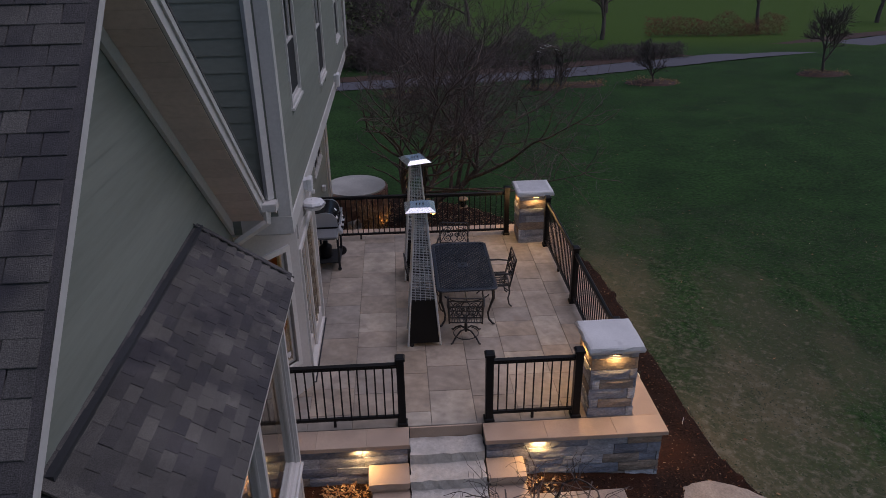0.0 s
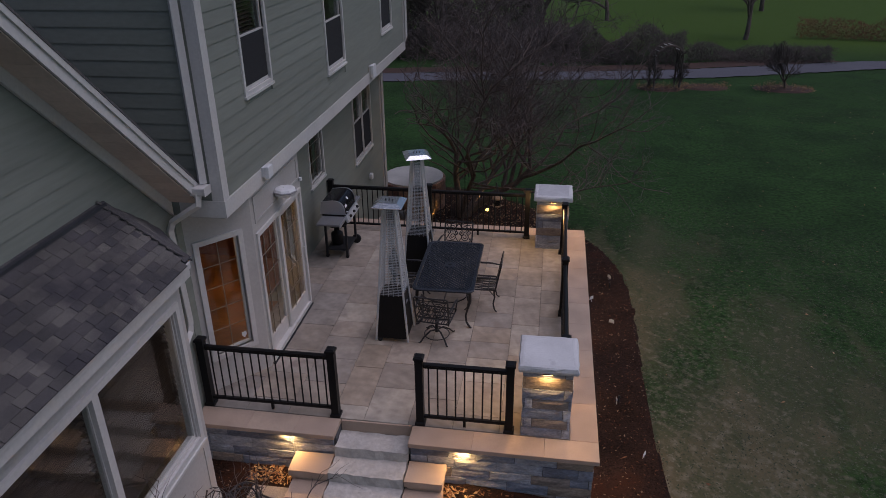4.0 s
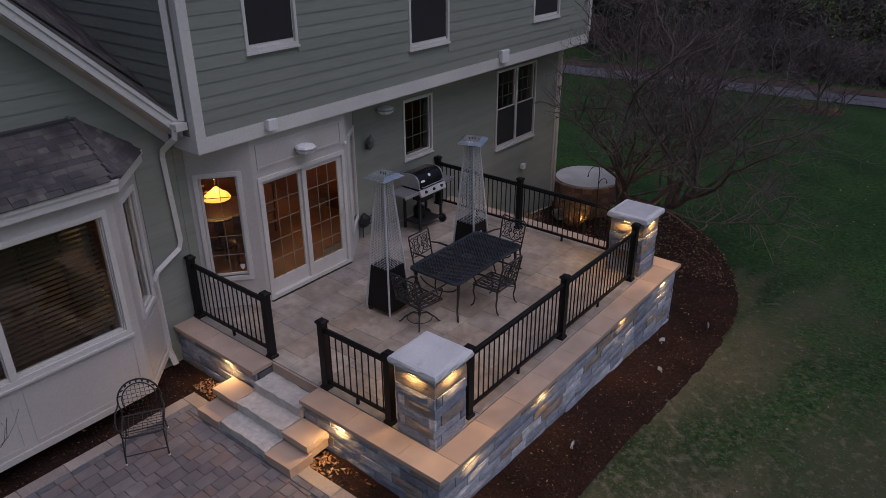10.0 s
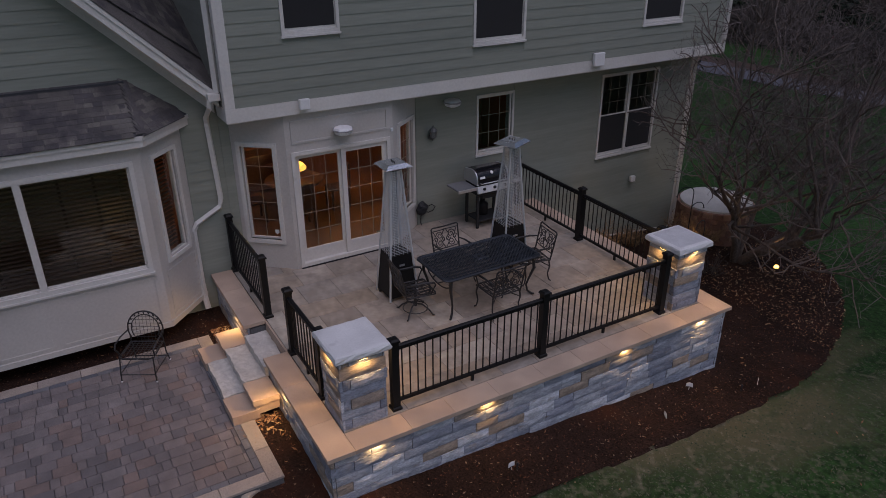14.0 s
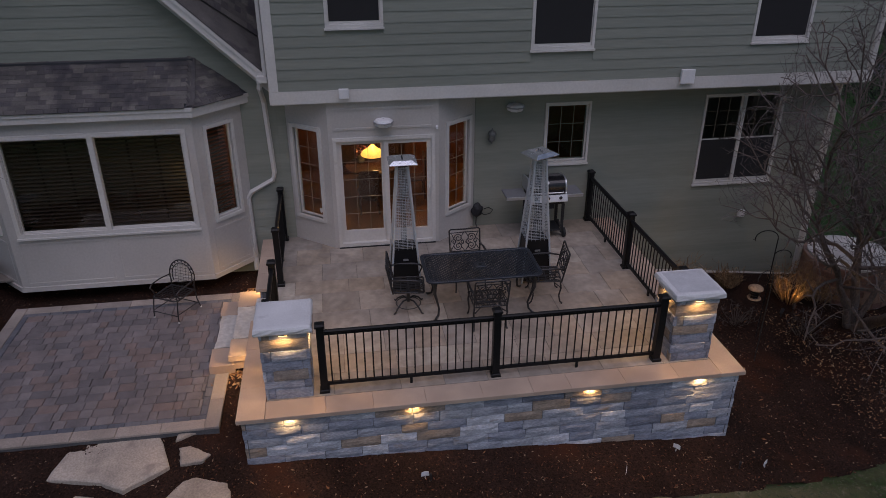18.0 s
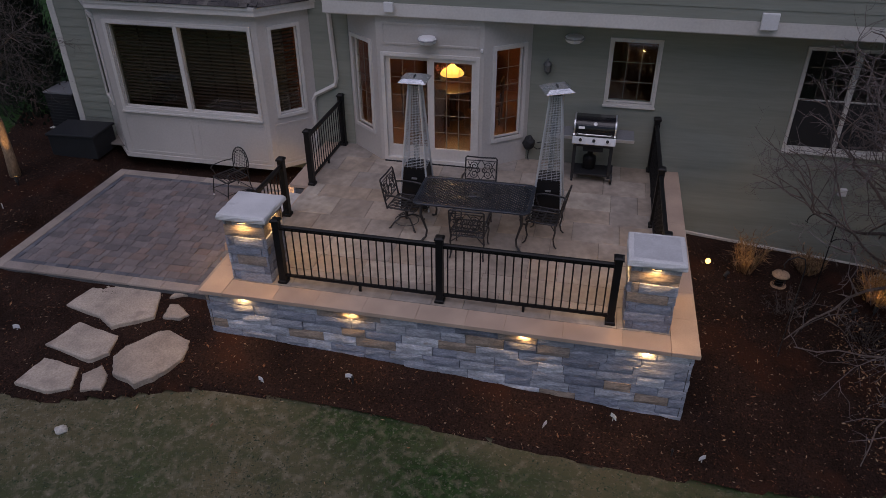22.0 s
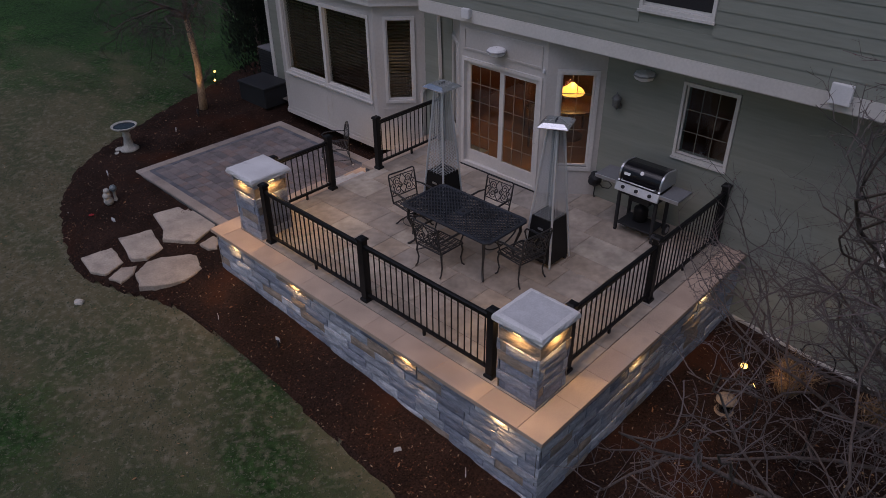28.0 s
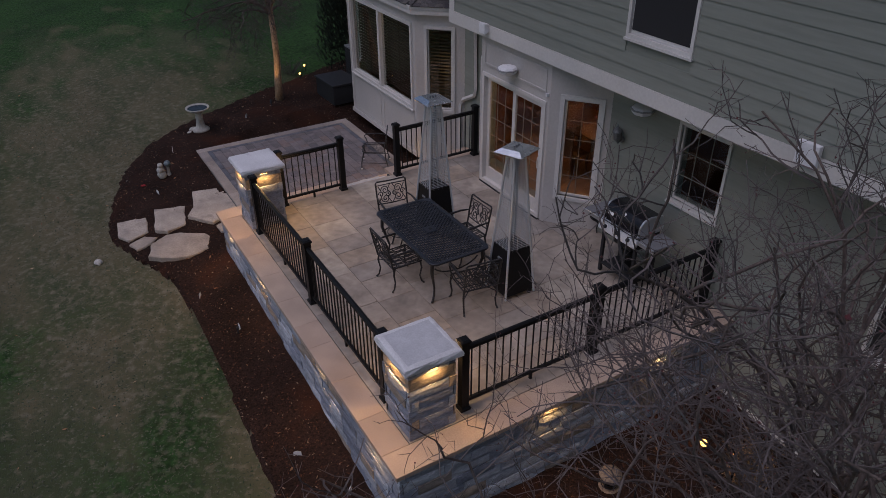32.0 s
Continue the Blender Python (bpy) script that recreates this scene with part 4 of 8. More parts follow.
study = structure(part("study_wall", boxes((-8.2, -8.0, -5.7, -0.85, -0.5, 2.9), (-8.0, -5.63, -5.7, -5.6, -0.5, 2.9), (-8.0, -5.63, -0.95, -0.85, -0.5, 2.9), (-8.0, -4.9, -4.9, -0.9, -0.25, -0.22), (-8.0, -5.63, -5.6, -0.95, 2.9, 2.95)), ROOMDARK), "dim walls of the room behind the bay", "wall")
structure(part("far_room_wall", boxes((-8.2, -8.0, 8.41, 11.6, -0.5, 2.8), (-8.0, -5.63, 8.41, 8.5, -0.5, 2.8), (-8.0, -5.63, 8.5, 11.6, 2.8, 2.84), (-8.0, -5.63, 8.5, 11.6, 0.0, 0.03)), ROOMDARK), "dim walls of the far room", "wall")
structure(part("upper_room_wall", boxes((-7.7, -7.5, 0.6, 11.5, 2.9, 6.5), (-7.5, -4.85, 0.6, 11.5, 2.88, 2.92), (-7.5, -4.85, 0.6, 11.5, 6.5, 6.55), (-7.5, -4.86, 3.6, 3.7, 2.92, 6.5), (-7.5, -4.86, 7.6, 7.7, 2.92, 6.5)), ROOMDARK), "dim walls of the upper rooms", "wall")

# ---- steps, retaining walls, coping, pillars ----
def rough_block(bm, x0, x1, y0, y1, z0, z1, amp=0.012, nx=6, ny=3):
    """A split block: level top, broken sides."""
    top = [[None] * (ny + 1) for _ in range(nx + 1)]
    bot = [[None] * (ny + 1) for _ in range(nx + 1)]
    for i in range(nx + 1):
        for j in range(ny + 1):
            x, y = x0 + (x1 - x0) * i / nx, y0 + (y1 - y0) * j / ny
            edge = i in (0, nx) or j in (0, ny)
            dx, dy = ((random.uniform(-amp, amp), random.uniform(-amp, amp)) if edge else (0, 0))
            top[i][j] = bm.verts.new((x + dx, y + dy, z1 + random.uniform(-amp, amp) * 0.35))
            bot[i][j] = bm.verts.new((x + random.uniform(-amp, amp) * edge, y + random.uniform(-amp, amp) * edge, z0))
    for i in range(nx):
        for j in range(ny):
            bm.faces.new((top[i][j], top[i + 1][j], top[i + 1][j + 1], top[i][j + 1]))
            bm.faces.new((bot[i][j], bot[i][j + 1], bot[i + 1][j + 1], bot[i + 1][j]))
    for i in range(nx):
        for j in (0, ny):
            bm.faces.new((top[i][j], bot[i][j], bot[i + 1][j], top[i + 1][j]))
    for j in range(ny):
        for i in (0, nx):
            bm.faces.new((top[i][j], top[i][j + 1], bot[i][j + 1], bot[i][j]))


for k in range(3):
    bm = bmesh.new()
    rough_block(bm, -3.43, -2.45, -0.60 + 0.30 * (2 - k) - (0.02 if k else 0.0), 0.34 - 0.30 * k, -0.155 * (k + 1) - (0.16 if k < 2 else 0.20), -0.15 * (k + 1), 0.014, 9, 4)
    ob = part("stone_step", bm, STEP)
    tagged(ob, "grey split limestone step up to the terrace", "step", "terrace steps")
for x0, x1 in ((-3.97, -3.445), (-2.435, -1.94)):
    for z1, y0, y1 in ((-0.30, -0.34, 0.03), (-0.455, -0.65, -0.27 if x0 < -3 else -0.26)):
        bm = bmesh.new()
        rough_block(bm, x0 + 0.05 * (z1 < -0.4) * (x0 < -3), x1, y0, y1, z1 - (0.145 if z1 < -0.4 else 0.09), z1, 0.006, 4, 3)
        tagged(part("step_cheek_block", bm, COPING), "tan sandstone cheek block beside the steps", "block", "cheek blocks")
        if z1 > -0.4:
            bm = bmesh.new()
            rough_block(bm, x0 + 0.03, x1 - 0.02, y0 + 0.03, y1, z1 - 0.24, z1 - 0.092, 0.008, 4, 3)
            tagged(part("step_cheek_block", bm, COPING), "tan sandstone block under the step cheek", "block", "cheek blocks")


def stone_piece(parent, P, u0, u1, z0, z1, deep=0.045, amp=0.006, material=STONE):
    """A split stone: broken face with ledges, joints set back."""
    bm = bmesh.new()
    nu, nz = max(3, min(5, round((u1 - u0) / 0.10))), 3
    g, seed = 0.0030, random.uniform(0, 99)
    fr = [[None] * (nz + 1) for _ in range(nu + 1)]
    bk = [[None] * (nz + 1) for _ in range(nu + 1)]
    out = deep + random.uniform(-0.009, 0.009)
    for i in range(nu + 1):
        for j in range(nz + 1):
            u, z = u0 + g + (u1 - u0 - 2 * g) * i / nu, z0 + g + (z1 - z0 - 2 * g) * j / nz
            edge = i in (0, nu) or j in (0, nz)
            n = out + amp * 1.6 * noise.noise((u * 5, z * 17, seed)) + random.uniform(-amp, amp) * 0.35 - (0.008 if edge else 0.0)
            fr[i][j], bk[i][j] = bm.verts.new(P(u, max(0.012, n), z)), bm.verts.new(P(u, 0.0, z))
    for i in range(nu):
        for j in range(nz):
            bm.faces.new((fr[i][j], fr[i + 1][j], fr[i + 1][j + 1], fr[i][j + 1]))
    for i in range(nu):
        for j in (0, nz):
            bm.faces.new((fr[i][j], bk[i][j], bk[i + 1][j], fr[i + 1][j]))
    for j in range(nz):
        for i in (0, nu):
            bm.faces.new((fr[i][j], fr[i][j + 1], bk[i][j + 1], bk[i][j]))
    part("stone", bm, material, parent)


def stone_face(parent, P, u0, u1, z_top, z_low, lengths=(0.36, 0.45, 0.5, 0.54, 0.54, 0.6), heights=(0.150, 0.165, 0.148, 0.16), deep=0.045):
    """Courses of split stones from the top down; z_low(u): how deep the face shows."""
    z, k = z_top, 0
    while z > min(z_low(u0), z_low(u1)):
        h = heights[k % len(heights)]
        u = u0
        while u < u1 - 0.01:
            w = random.choice(lengths)
            end = u1 if u1 - (u + w) < 0.16 else u + w * (0.5 if u == u0 and k % 2 else 1.0)
            if z > z_low((u + end) / 2):
                stone_piece(parent, P, u, end, z - h, z, deep)
            u = end
        z -= h
        k += 1


def retaining(name, P, u0, u1, z_low, label):
    bm = bmesh.new()
    mapped_box(bm, P, u0, u1, -0.012, 0.0, -2.2, -0.064)
    ob = structure(part(name, bm, MORTAR), label, "retaining wall")
    stone_face(ob, P, u0, u1, -0.066, z_low)
    return ob


front_wall = retaining("wall_retaining_front", on_x(-0.098), 0.06, 7.02, lambda u: ground_z(0.2, u) - 0.12, "blue-grey split stone retaining wall of the terrace")
left_wall_a = retaining("wall_retaining_steps", sloped(on_y(0.098, -1)), -5.40, -3.46, lambda u: -0.85, "blue-grey split stone wall beside the steps")
left_wall_b = retaining("wall_retaining_corner", sloped(on_y(0.098, -1)), -2.42, -0.06, lambda u: -0.95, "blue-grey split stone wall between steps and corner")
right_wall = retaining("wall_retaining_far", sloped(on_y(6.982)), -5.40, -0.06, lambda u: -1.42, "blue-grey split stone wall of the terrace's far side")

coping = structure(part("coping_bed", boxes((-0.12, -0.1, 0.12, 6.9, -0.07, -0.062)), MORTAR), "tan sandstone coping round the terrace", "coping")


def coping_run(axis, a, b, lo, hi, n):
    cuts = [a + (b - a) * (i + (random.uniform(-0.18, 0.18) if 0 < i < n else 0)) / n for i in range(n + 1)]
    for p, q in zip(cuts, cuts[1:]):
        bm = bmesh.new()
        if axis == "y":
            slab(bm, lo, hi, p + 0.0006, q - 0.0006, -0.062, random.uniform(-0.001, 0.001), 0.004)
        else:
            slab(bm, p + 0.0006, q - 0.0006, lo, hi, -0.062, random.uniform(-0.001, 0.001), 0.004)
        for v in bm.verts:
            v.co.z += fall_z(v.co.x)
        part("coping_stone", bm, COPING, coping)


coping_run("y", 0.37, 6.71, -0.36, 0.0, 9)
coping_run("x", -5.39, -3.43, 0.0, 0.365, 3)
coping_run("x", -2.44, 0.0, 0.0, 0.365, 3)
coping_run("x", -5.39, 0.0, 6.715, 7.08, 8)
part("riser_stone", boxes((-3.42, -2.45, 0.345, 0.372, -0.16, 0.012)), COPING, coping, "tan riser under the terrace edge")


def wall_light():
    ob = thing("wall_light", "small dark bracket light glowing warm under the coping", "light", "terrace wall lights")
    part("housing", rbox(-0.07, 0.07, 0.0, 0.034, -0.012, 0.0, 0.003, 1), DARKPL, ob)
    bm = bmesh.new()
    box(bm, -0.055, 0.055, 0.006, 0.028, -0.018, -0.0125)
    part("lens", bm, BULB, ob, "glowing warm lens")
    return ob


first_light = wall_light()


def hang_light(i, at, turn, power=LAMP_W):
    """A wall light whose back lies against a face; turn: the way it faces, in degrees from +y."""
    m = pose(*at, 0, 0, turn)
    if i == 0:
        first_light.matrix_basis = m
    else:
        copy_thing(first_light, m)
    low = m @ Vector((0, 0.028, -0.022))
    lamp("wall_lamp", "AREA", low, low + (m.to_3x3() @ Vector((0, 1.0 if at[2] > 0.5 else 0.55, -1))), power, size=0.11, size_y=0.03)


lights = [((-0.052, y, -0.064), -90) for y in (0.67, 2.32, 4.79, 6.42)]
lights += [((x, 0.052, fall_z(x) - 0.064), 180) for x in (-4.08, -1.73)]
lights += [((x, 7.028, fall_z(x) - 0.064), 0) for x in (-4.08, -2.17)]
PILLARS = ((-0.695, 0.683), (-0.695, 6.383))
for cx, cy in PILLARS:
    for a, (dx, dy) in ((-90, (1, 0)), (90, (-1, 0)), (0, (0, 1)), (180, (0, -1))):
        lights.append(((cx + dx * 0.325, cy + dy * 0.325, 1.034), a))
for i, (at, turn) in enumerate(lights):
    hang_light(i, at, turn, LAMP_W * (1.8 if at[2] > 0.5 else 1.6 if turn == 180 else 1.0))


def pillar(cx, cy, label):
    ob = thing("stone_pillar", label, "pillar", "terrace pillars", at=pose(cx, cy, 0))
    s = 0.278
    part("core", boxes((-s, s, -s, s, 0.001, 1.07)), MORTAR, ob)
    hs = (0.13, 0.175, 0.155, 0.155, 0.165, 0.14, 0.15)
    for axis in range(4):
        m = Matrix.Rotation(radians(90 * axis), 3, "Z")
        P = lambda u, n, z, m=m: tuple(m @ Vector((s + n, u, z)))
        z = 1.07
        for k, h in enumerate(hs):
            w = s + 0.036 if (k + axis) % 2 else s
            # each course is one long stone and the end of the one round the corner
            cut = (w - 0.10 if (k + axis) % 2 else -w + 0.10) if k != 1 else None
            for a, b in ([(-w, w)] if cut is None else [(-w, cut), (cut, w)]):
                stone_piece(ob, P, a, b, z - h, z, 0.050 if k == 2 else 0.034, 0.0045, TANSTONE if k == 1 else STONE)
            z -= h
    bm = bmesh.new()
    c = 0.375
    side = [(-1 + 2 * i / 8) for i in range(8)]
    walk_round = [(u, -1) for u in side] + [(1, u) for u in side] + [(-u, 1) for u in side] + [(-1, -u) for u in side]
    rings = []
    for r, z, rough in ((c - 0.014, 1.040, 0.003), (c - 0.004, 1.058, 0.008), (c, 1.085, 0.009), (c - 0.004, 1.112, 0.008), (c - 0.016, 1.134, 0.005), (c - 0.05, 1.145, 0.002), (c - 0.075, 1.147, 0.006)):
        rings.append([bm.verts.new((x * r + random.uniform(-rough, rough), y * r + random.uniform(-rough, rough), z + random.uniform(-rough, rough) * 0.4)) for x, y in walk_round])
    for a, b in zip(rings, rings[1:]):
        for i in range(32):
            bm.faces.new((a[i], a[(i + 1) % 32], b[(i + 1) % 32], b[i]))
    bm.faces.new(rings[0][::-1])
    bm.faces.new(rings[-1])
    cap = part("cap", bm, CAPSTONE, ob, "pale rock-edged cap stone" if cy < 3 else "pale cap stone with a damp grey middle")
    if cy > 3:
        cap.data.materials.append(DAMPCAP)
        max(cap.data.polygons, key=lambda q: q.center.z * 10 + q.area).material_index = 1


pillar(*PILLARS[0], "blue-grey stone pillar with a pale cap near the steps")
pillar(*PILLARS[1], "blue-grey stone pillar with a pale cap at the far corner")


# ---- railings ----
def post_mesh():
    bm = bmesh.new()
    box(bm, -0.05, 0.05, -0.05, 0.05, 0.0, 1.04)
    slab(bm, -0.068, 0.068, -0.068, 0.068, 0.0, 0.05, 0.012)
    return bm


def railing(posts, label):
    ob = thing("railing", label, "railing", "terrace railings", at=pose(*posts[0], 0))
    ox, oy = posts[0]
    first = None
    for x, y in posts:
        m = pose(x - ox, y - oy, fall_z(x) + 0.004)
        if first is None:
            first = part("post", post_mesh(), BLACK, ob)
            first.matrix_basis = m
            cap = bmesh.new()
            slab(cap, -0.066, 0.066, -0.066, 0.066, 1.035, 1.085, 0.022)
            part("post_cap", cap, BLACK, first)
        else:
            p = share("post", first.data, m, ob)
            share("post_cap", first.children[0].data, Matrix(), p)
    for (x0, y0), (x1, y1) in zip(posts, posts[1:]):
        d = Vector((x1 - x0, y1 - y0, 0))
        length, d = d.length, d.normalized()
        rise = Vector((0, 0, (fall_z(x1) - fall_z(x0)) / length))
        base = Matrix.Translation((x0 - ox, y0 - oy, fall_z(x0))) @ Matrix((d + rise, Vector((-d.y, d.x, 0)), Vector((0, 0, 1)))).transposed().to_4x4()
        a, b = 0.05, length - 0.05
        top = bmesh.new()
        tube(top, [(a, 0, 0.955), (b, 0, 0.955)], 0.034, 8, flat=0.8)
        box(top, a, b, -0.02, 0.02, 0.905, 0.945)
        low = bmesh.new()
        box(low, a, b, -0.02, 0.02, 0.105, 0.145)
        for nm, bm in (("top_rail", top), ("bottom_rail", low)):
            r = part(nm, bm, BLACK, ob)
            r.matrix_basis = base
        foot = part("rail_foot", boxes((length / 2 - 0.018, length / 2 + 0.018, -0.016, 0.016, 0.004, 0.106)), BLACK, ob)
        foot.matrix_basis = base
        n = round(length / 0.113)
        bar = bmesh.new()
        tube(bar, [(0, 0, 0.14), (0, 0, 0.91)], 0.0105, 6)
        me = None
        for i in range(1, n):
            m = base @ Matrix.Translation((length * i / n, 0, 0))
            if me is None:
                o = part("baluster", bar, BLACK, ob)
                o.matrix_basis, me = m, o.data
            else:
                share("baluster", me, m, ob)


railing([(-5.31, 0.43), (-3.51, 0.43)], "black metal railing between house and steps")
railing([(-2.343, 0.43), (-1.163, 0.43)], "short black metal railing between steps and pillar")
railing([(-0.47, 1.15), (-0.47, 3.527), (-0.47, 5.91)], "long black metal railing over the front wall")
railing([(-1.20, 6.545), (-3.228, 6.545), (-5.32, 6.545)], "black metal railing on the far side of the terrace")


# ---- patio heaters ----
def heater():
    ob = thing("patio_heater", "tall pyramid patio heater, black base and steel frame", "heater", "patio heaters")
    b, t, zt, zb = 0.255, 0.085, 2.24, 0.80

    def half(z):
        return b + (t - b) * (z - 0.05) / (zt - 0.05)

    for sx in (-1, 1):
        for sy in (-1, 1):
            bm = bmesh.new()
            tube(bm, [(sx * half(z), sy * half(z), z) for z in (0.03, zt)], 0.0175, 6)
            part("leg", bm, WIRE, ob, "steel corner rail")
    bm = bmesh.new()
    r = [[bm.verts.new((sx * (half(z) - 0.012), sy * (half(z) - 0.012), z)) for sx, sy in ((-1, -1), (1, -1), (1, 1), (-1, 1))] for z in (0.07, zb)]
    for i in range(4):
        bm.faces.new((r[0][i], r[0][(i + 1) % 4], r[1][(i + 1) % 4], r[1][i]))
    bm.faces.new(r[0][::-1])
    bm.faces.new(r[1])
    part("base_cabinet", bm, BLACK, ob, "black tapered base cabinet")
    for axis in range(4):
        m = Matrix.Rotation(radians(90 * axis), 3, "Z")
        bm = bmesh.new()
        z = zb + 0.03
        while z < zt - 0.03:
            h = half(z) - 0.004
            tube(bm, [m @ Vector((h, -h, z)), m @ Vector((h, h, z))], 0.0032, 4)
            z += 0.027
        for u in (-0.6, -0.2, 0.2, 0.6):
            tube(bm, [m @ Vector((half(zz) - 0.004, u * half(zz), zz)) for zz in (zb, zt - 0.02)], 0.0030, 4)
        part("guard_grille", bm, WIRE, ob, "steel wire guard")
    bm = bmesh.new()
    lathe(bm, [(0.05, zb), (0.05, zt - 0.06)], 16)
    g = part("glass_tube", bm, TUBE, ob, "clear glass tube", smooth=True)
    g.visible_shadow = False
    part("burner_plate", boxes((-0.16, 0.16, -0.16, 0.16, zb + 0.002, zb + 0.02)), DARKPL, ob)
    part("top_box", boxes((-0.10, 0.10, -0.10, 0.10, zt - 0.03, zt + 0.04)), DARKPL, ob)
    bm = bmesh.new()
    prof = [(0.222, zt + 0.03), (0.226, zt + 0.042), (0.150, zt + 0.092), (0.140, zt + 0.095)]
    rings = [[bm.verts.new((sx * q, sy * q, z)) for sx, sy in ((-1, -1), (1, -1), (1, 1), (-1, 1))] for q, z in prof]
    for a, c in zip(rings, rings[1:]):
        for i in range(4):
            bm.faces.new((a[i], a[(i + 1) % 4], c[(i + 1) % 4], c[i]))
    bm.faces.new(rings[0][::-1])
    bm.faces.new(rings[-1])
    hood = part("reflector_hood", bm, POLISHED, ob, "square steel reflector hood")
    for dx in (-0.05, 0.0, 0.05):
        bm = bmesh.new()
        tube(bm, [(dx, 0, zt + 0.09), (dx, 0, zt + 0.112)], 0.010, 8)
        part("hood_bolt", bm, DARKPL, hood)
    bm = bmesh.new()
    d = half(0.62) + 0.001
    box(bm, d - 0.012, d + 0.002, -0.045, 0.045, 0.61, 0.64)
    part("name_plate", bm, STEEL, ob)
    for sy in (-1, 1):
        bm = bmesh.new()
        tube(bm, [(-0.2, sy * 0.20, 0.035), (-0.2, sy * 0.235, 0.035)], 0.035, 12)
        part("wheel", bm, DARKPL, ob)
    return ob


h = heater()
h.matrix_basis = pose(-3.13, 2.54, 0.005 + fall_z(-3.1))
second = copy_thing(h, pose(-3.13, 4.79, 0.005 + fall_z(-3.1)))
for piece in second.children:
    if piece.name.startswith("reflector_hood"):
        piece.matrix_basis = Matrix.Translation((0, 0, 2.28)) @ Matrix.Rotation(radians(20), 4, "Z") @ Matrix.Rotation(radians(3), 4, "X") @ Matrix.Translation((0, 0, -2.28))


# ---- dining table and chairs ----
def dining_table():
    ob = thing("dining_table", "dark cast aluminium patio table with a pierced lattice top", "table", at=pose(-2.395, 3.685, 0.006 + fall_z(-2.4)))
    hx, hy, z = 0.50, 0.925, 0.735
    bm = bmesh.new()
    clip = 0.085
    ring = [(hx, hy - clip), (hx - clip * 0.35, hy - clip * 0.35), (hx - clip, hy), (clip - hx, hy), (clip * 0.35 - hx, hy - clip * 0.35), (-hx, hy - clip), (-hx, clip - hy), (clip * 0.35 - hx, clip * 0.35 - hy), (clip - hx, -hy), (hx - clip, -hy), (hx - clip * 0.35, clip * 0.35 - hy), (hx, clip - hy)]
    rows = []
    for inset, zz in ((0.0, z - 0.028), (0.0, z - 0.006), (0.008, z), (0.052, z), (0.060, z - 0.008), (0.060, z - 0.028)):
        rows.append([bm.verts.new((px * (1 - inset / hx), py * (1 - inset / hy), zz)) for px, py in ring])
    for a, c in zip(rows, rows[1:] + rows[:1]):
        for i in range(12):
            bm.faces.new((a[i], a[(i + 1) % 12], c[(i + 1) % 12], c[i]))
    slab(bm, -0.09, 0.09, -0.09, 0.09, z - 0.03, z, 0.008)
    part("rim", bm, TABLETOP, ob)
    bm = bmesh.new()
    c, w = 0.066, 0.0085
    k = -hx - hy
    while k < hx + hy:
        for s in (1, -1):
            lo, hi = max(-hx + 0.055, (-hy + 0.055 - k) if s > 0 else (k - hy + 0.055)), min(hx - 0.055, (hy - 0.055 - k) if s > 0 else (k + hy - 0.055))
            if hi - lo > 0.02:
                p, q = Vector((lo, k + lo, z - 0.008) if s > 0 else (lo, k - lo, z - 0.009)), Vector((hi, k + hi, z - 0.008) if s > 0 else (hi, k - hi, z - 0.009))
                n = Vector((0, 0, 1)).cross(q - p).normalized() * w
                top = [bm.verts.new(v) for v in (p - n, q - n, q + n, p + n)]
                bot = [bm.verts.new(v.co - Vector((0, 0, 0.012))) for v in top]
                bm.faces.new(top)
                bm.faces.new(bot[::-1])
                for i in range(4):
                    bm.faces.new((top[i], top[(i + 1) % 4], bot[(i + 1) % 4], bot[i]))
        k += c
    part("lattice_top", bm, TABLETOP, ob)
    bm = bmesh.new()
    lathe(bm, [(0.03, z), (0.03, z + 0.004), (0.02, z + 0.006)], 16)
    part("umbrella_hole_plug", bm, DARKPL, ob)
    for sx in (-1, 1):
        for sy in (-1, 1):
            bm = bmesh.new()
            tube(bm, [(sx * (hx - 0.10 + o), sy * (hy - 0.16 + o), zz) for o, zz in ((0.0, z - 0.02), (0.03, 0.62), (0.035, 0.5), (-0.01, 0.33), (-0.045, 0.18), (-0.03, 0.07), (0.03, 0.015), (0.055, 0.02))], [0.03, 0.028, 0.026, 0.02, 0.017, 0.018, 0.02, 0.015], 8)
            part("leg", bm, IRON, ob, smooth=True)
    for sy in (-1, 1):
        bm = bmesh.new()
        tube(bm, arc((0, sy * (hy - 0.16), 0.62), hx - 0.11, 200, 340, 10, "xz", 0.5), 0.012, 6)
        tube(bm, [(-hx + 0.1, sy * (hy - 0.16), z - 0.04), (hx - 0.1, sy * (hy - 0.16), z - 0.04)], 0.014, 6)
        part("apron", bm, IRON, ob)
    bm = bmesh.new()
    tube(bm, [(0, -hy + 0.16, 0.445), (0, hy - 0.16, 0.445)], 0.012, 6)
    part("stretcher", bm, IRON, ob)


dining_table()


def spiral(c, r, turns, side, flip, n=14):
    """A scroll in the y-z plane round c."""
    out = []
    for i in range(n + 1):
        a = turns * 2 * math.pi * i / n
        q = r * (1 - 0.8 * i / n)
        out.append((c[0], c[1] + side * q * math.cos(a), c[2] + flip * q * math.sin(a)))
    return out


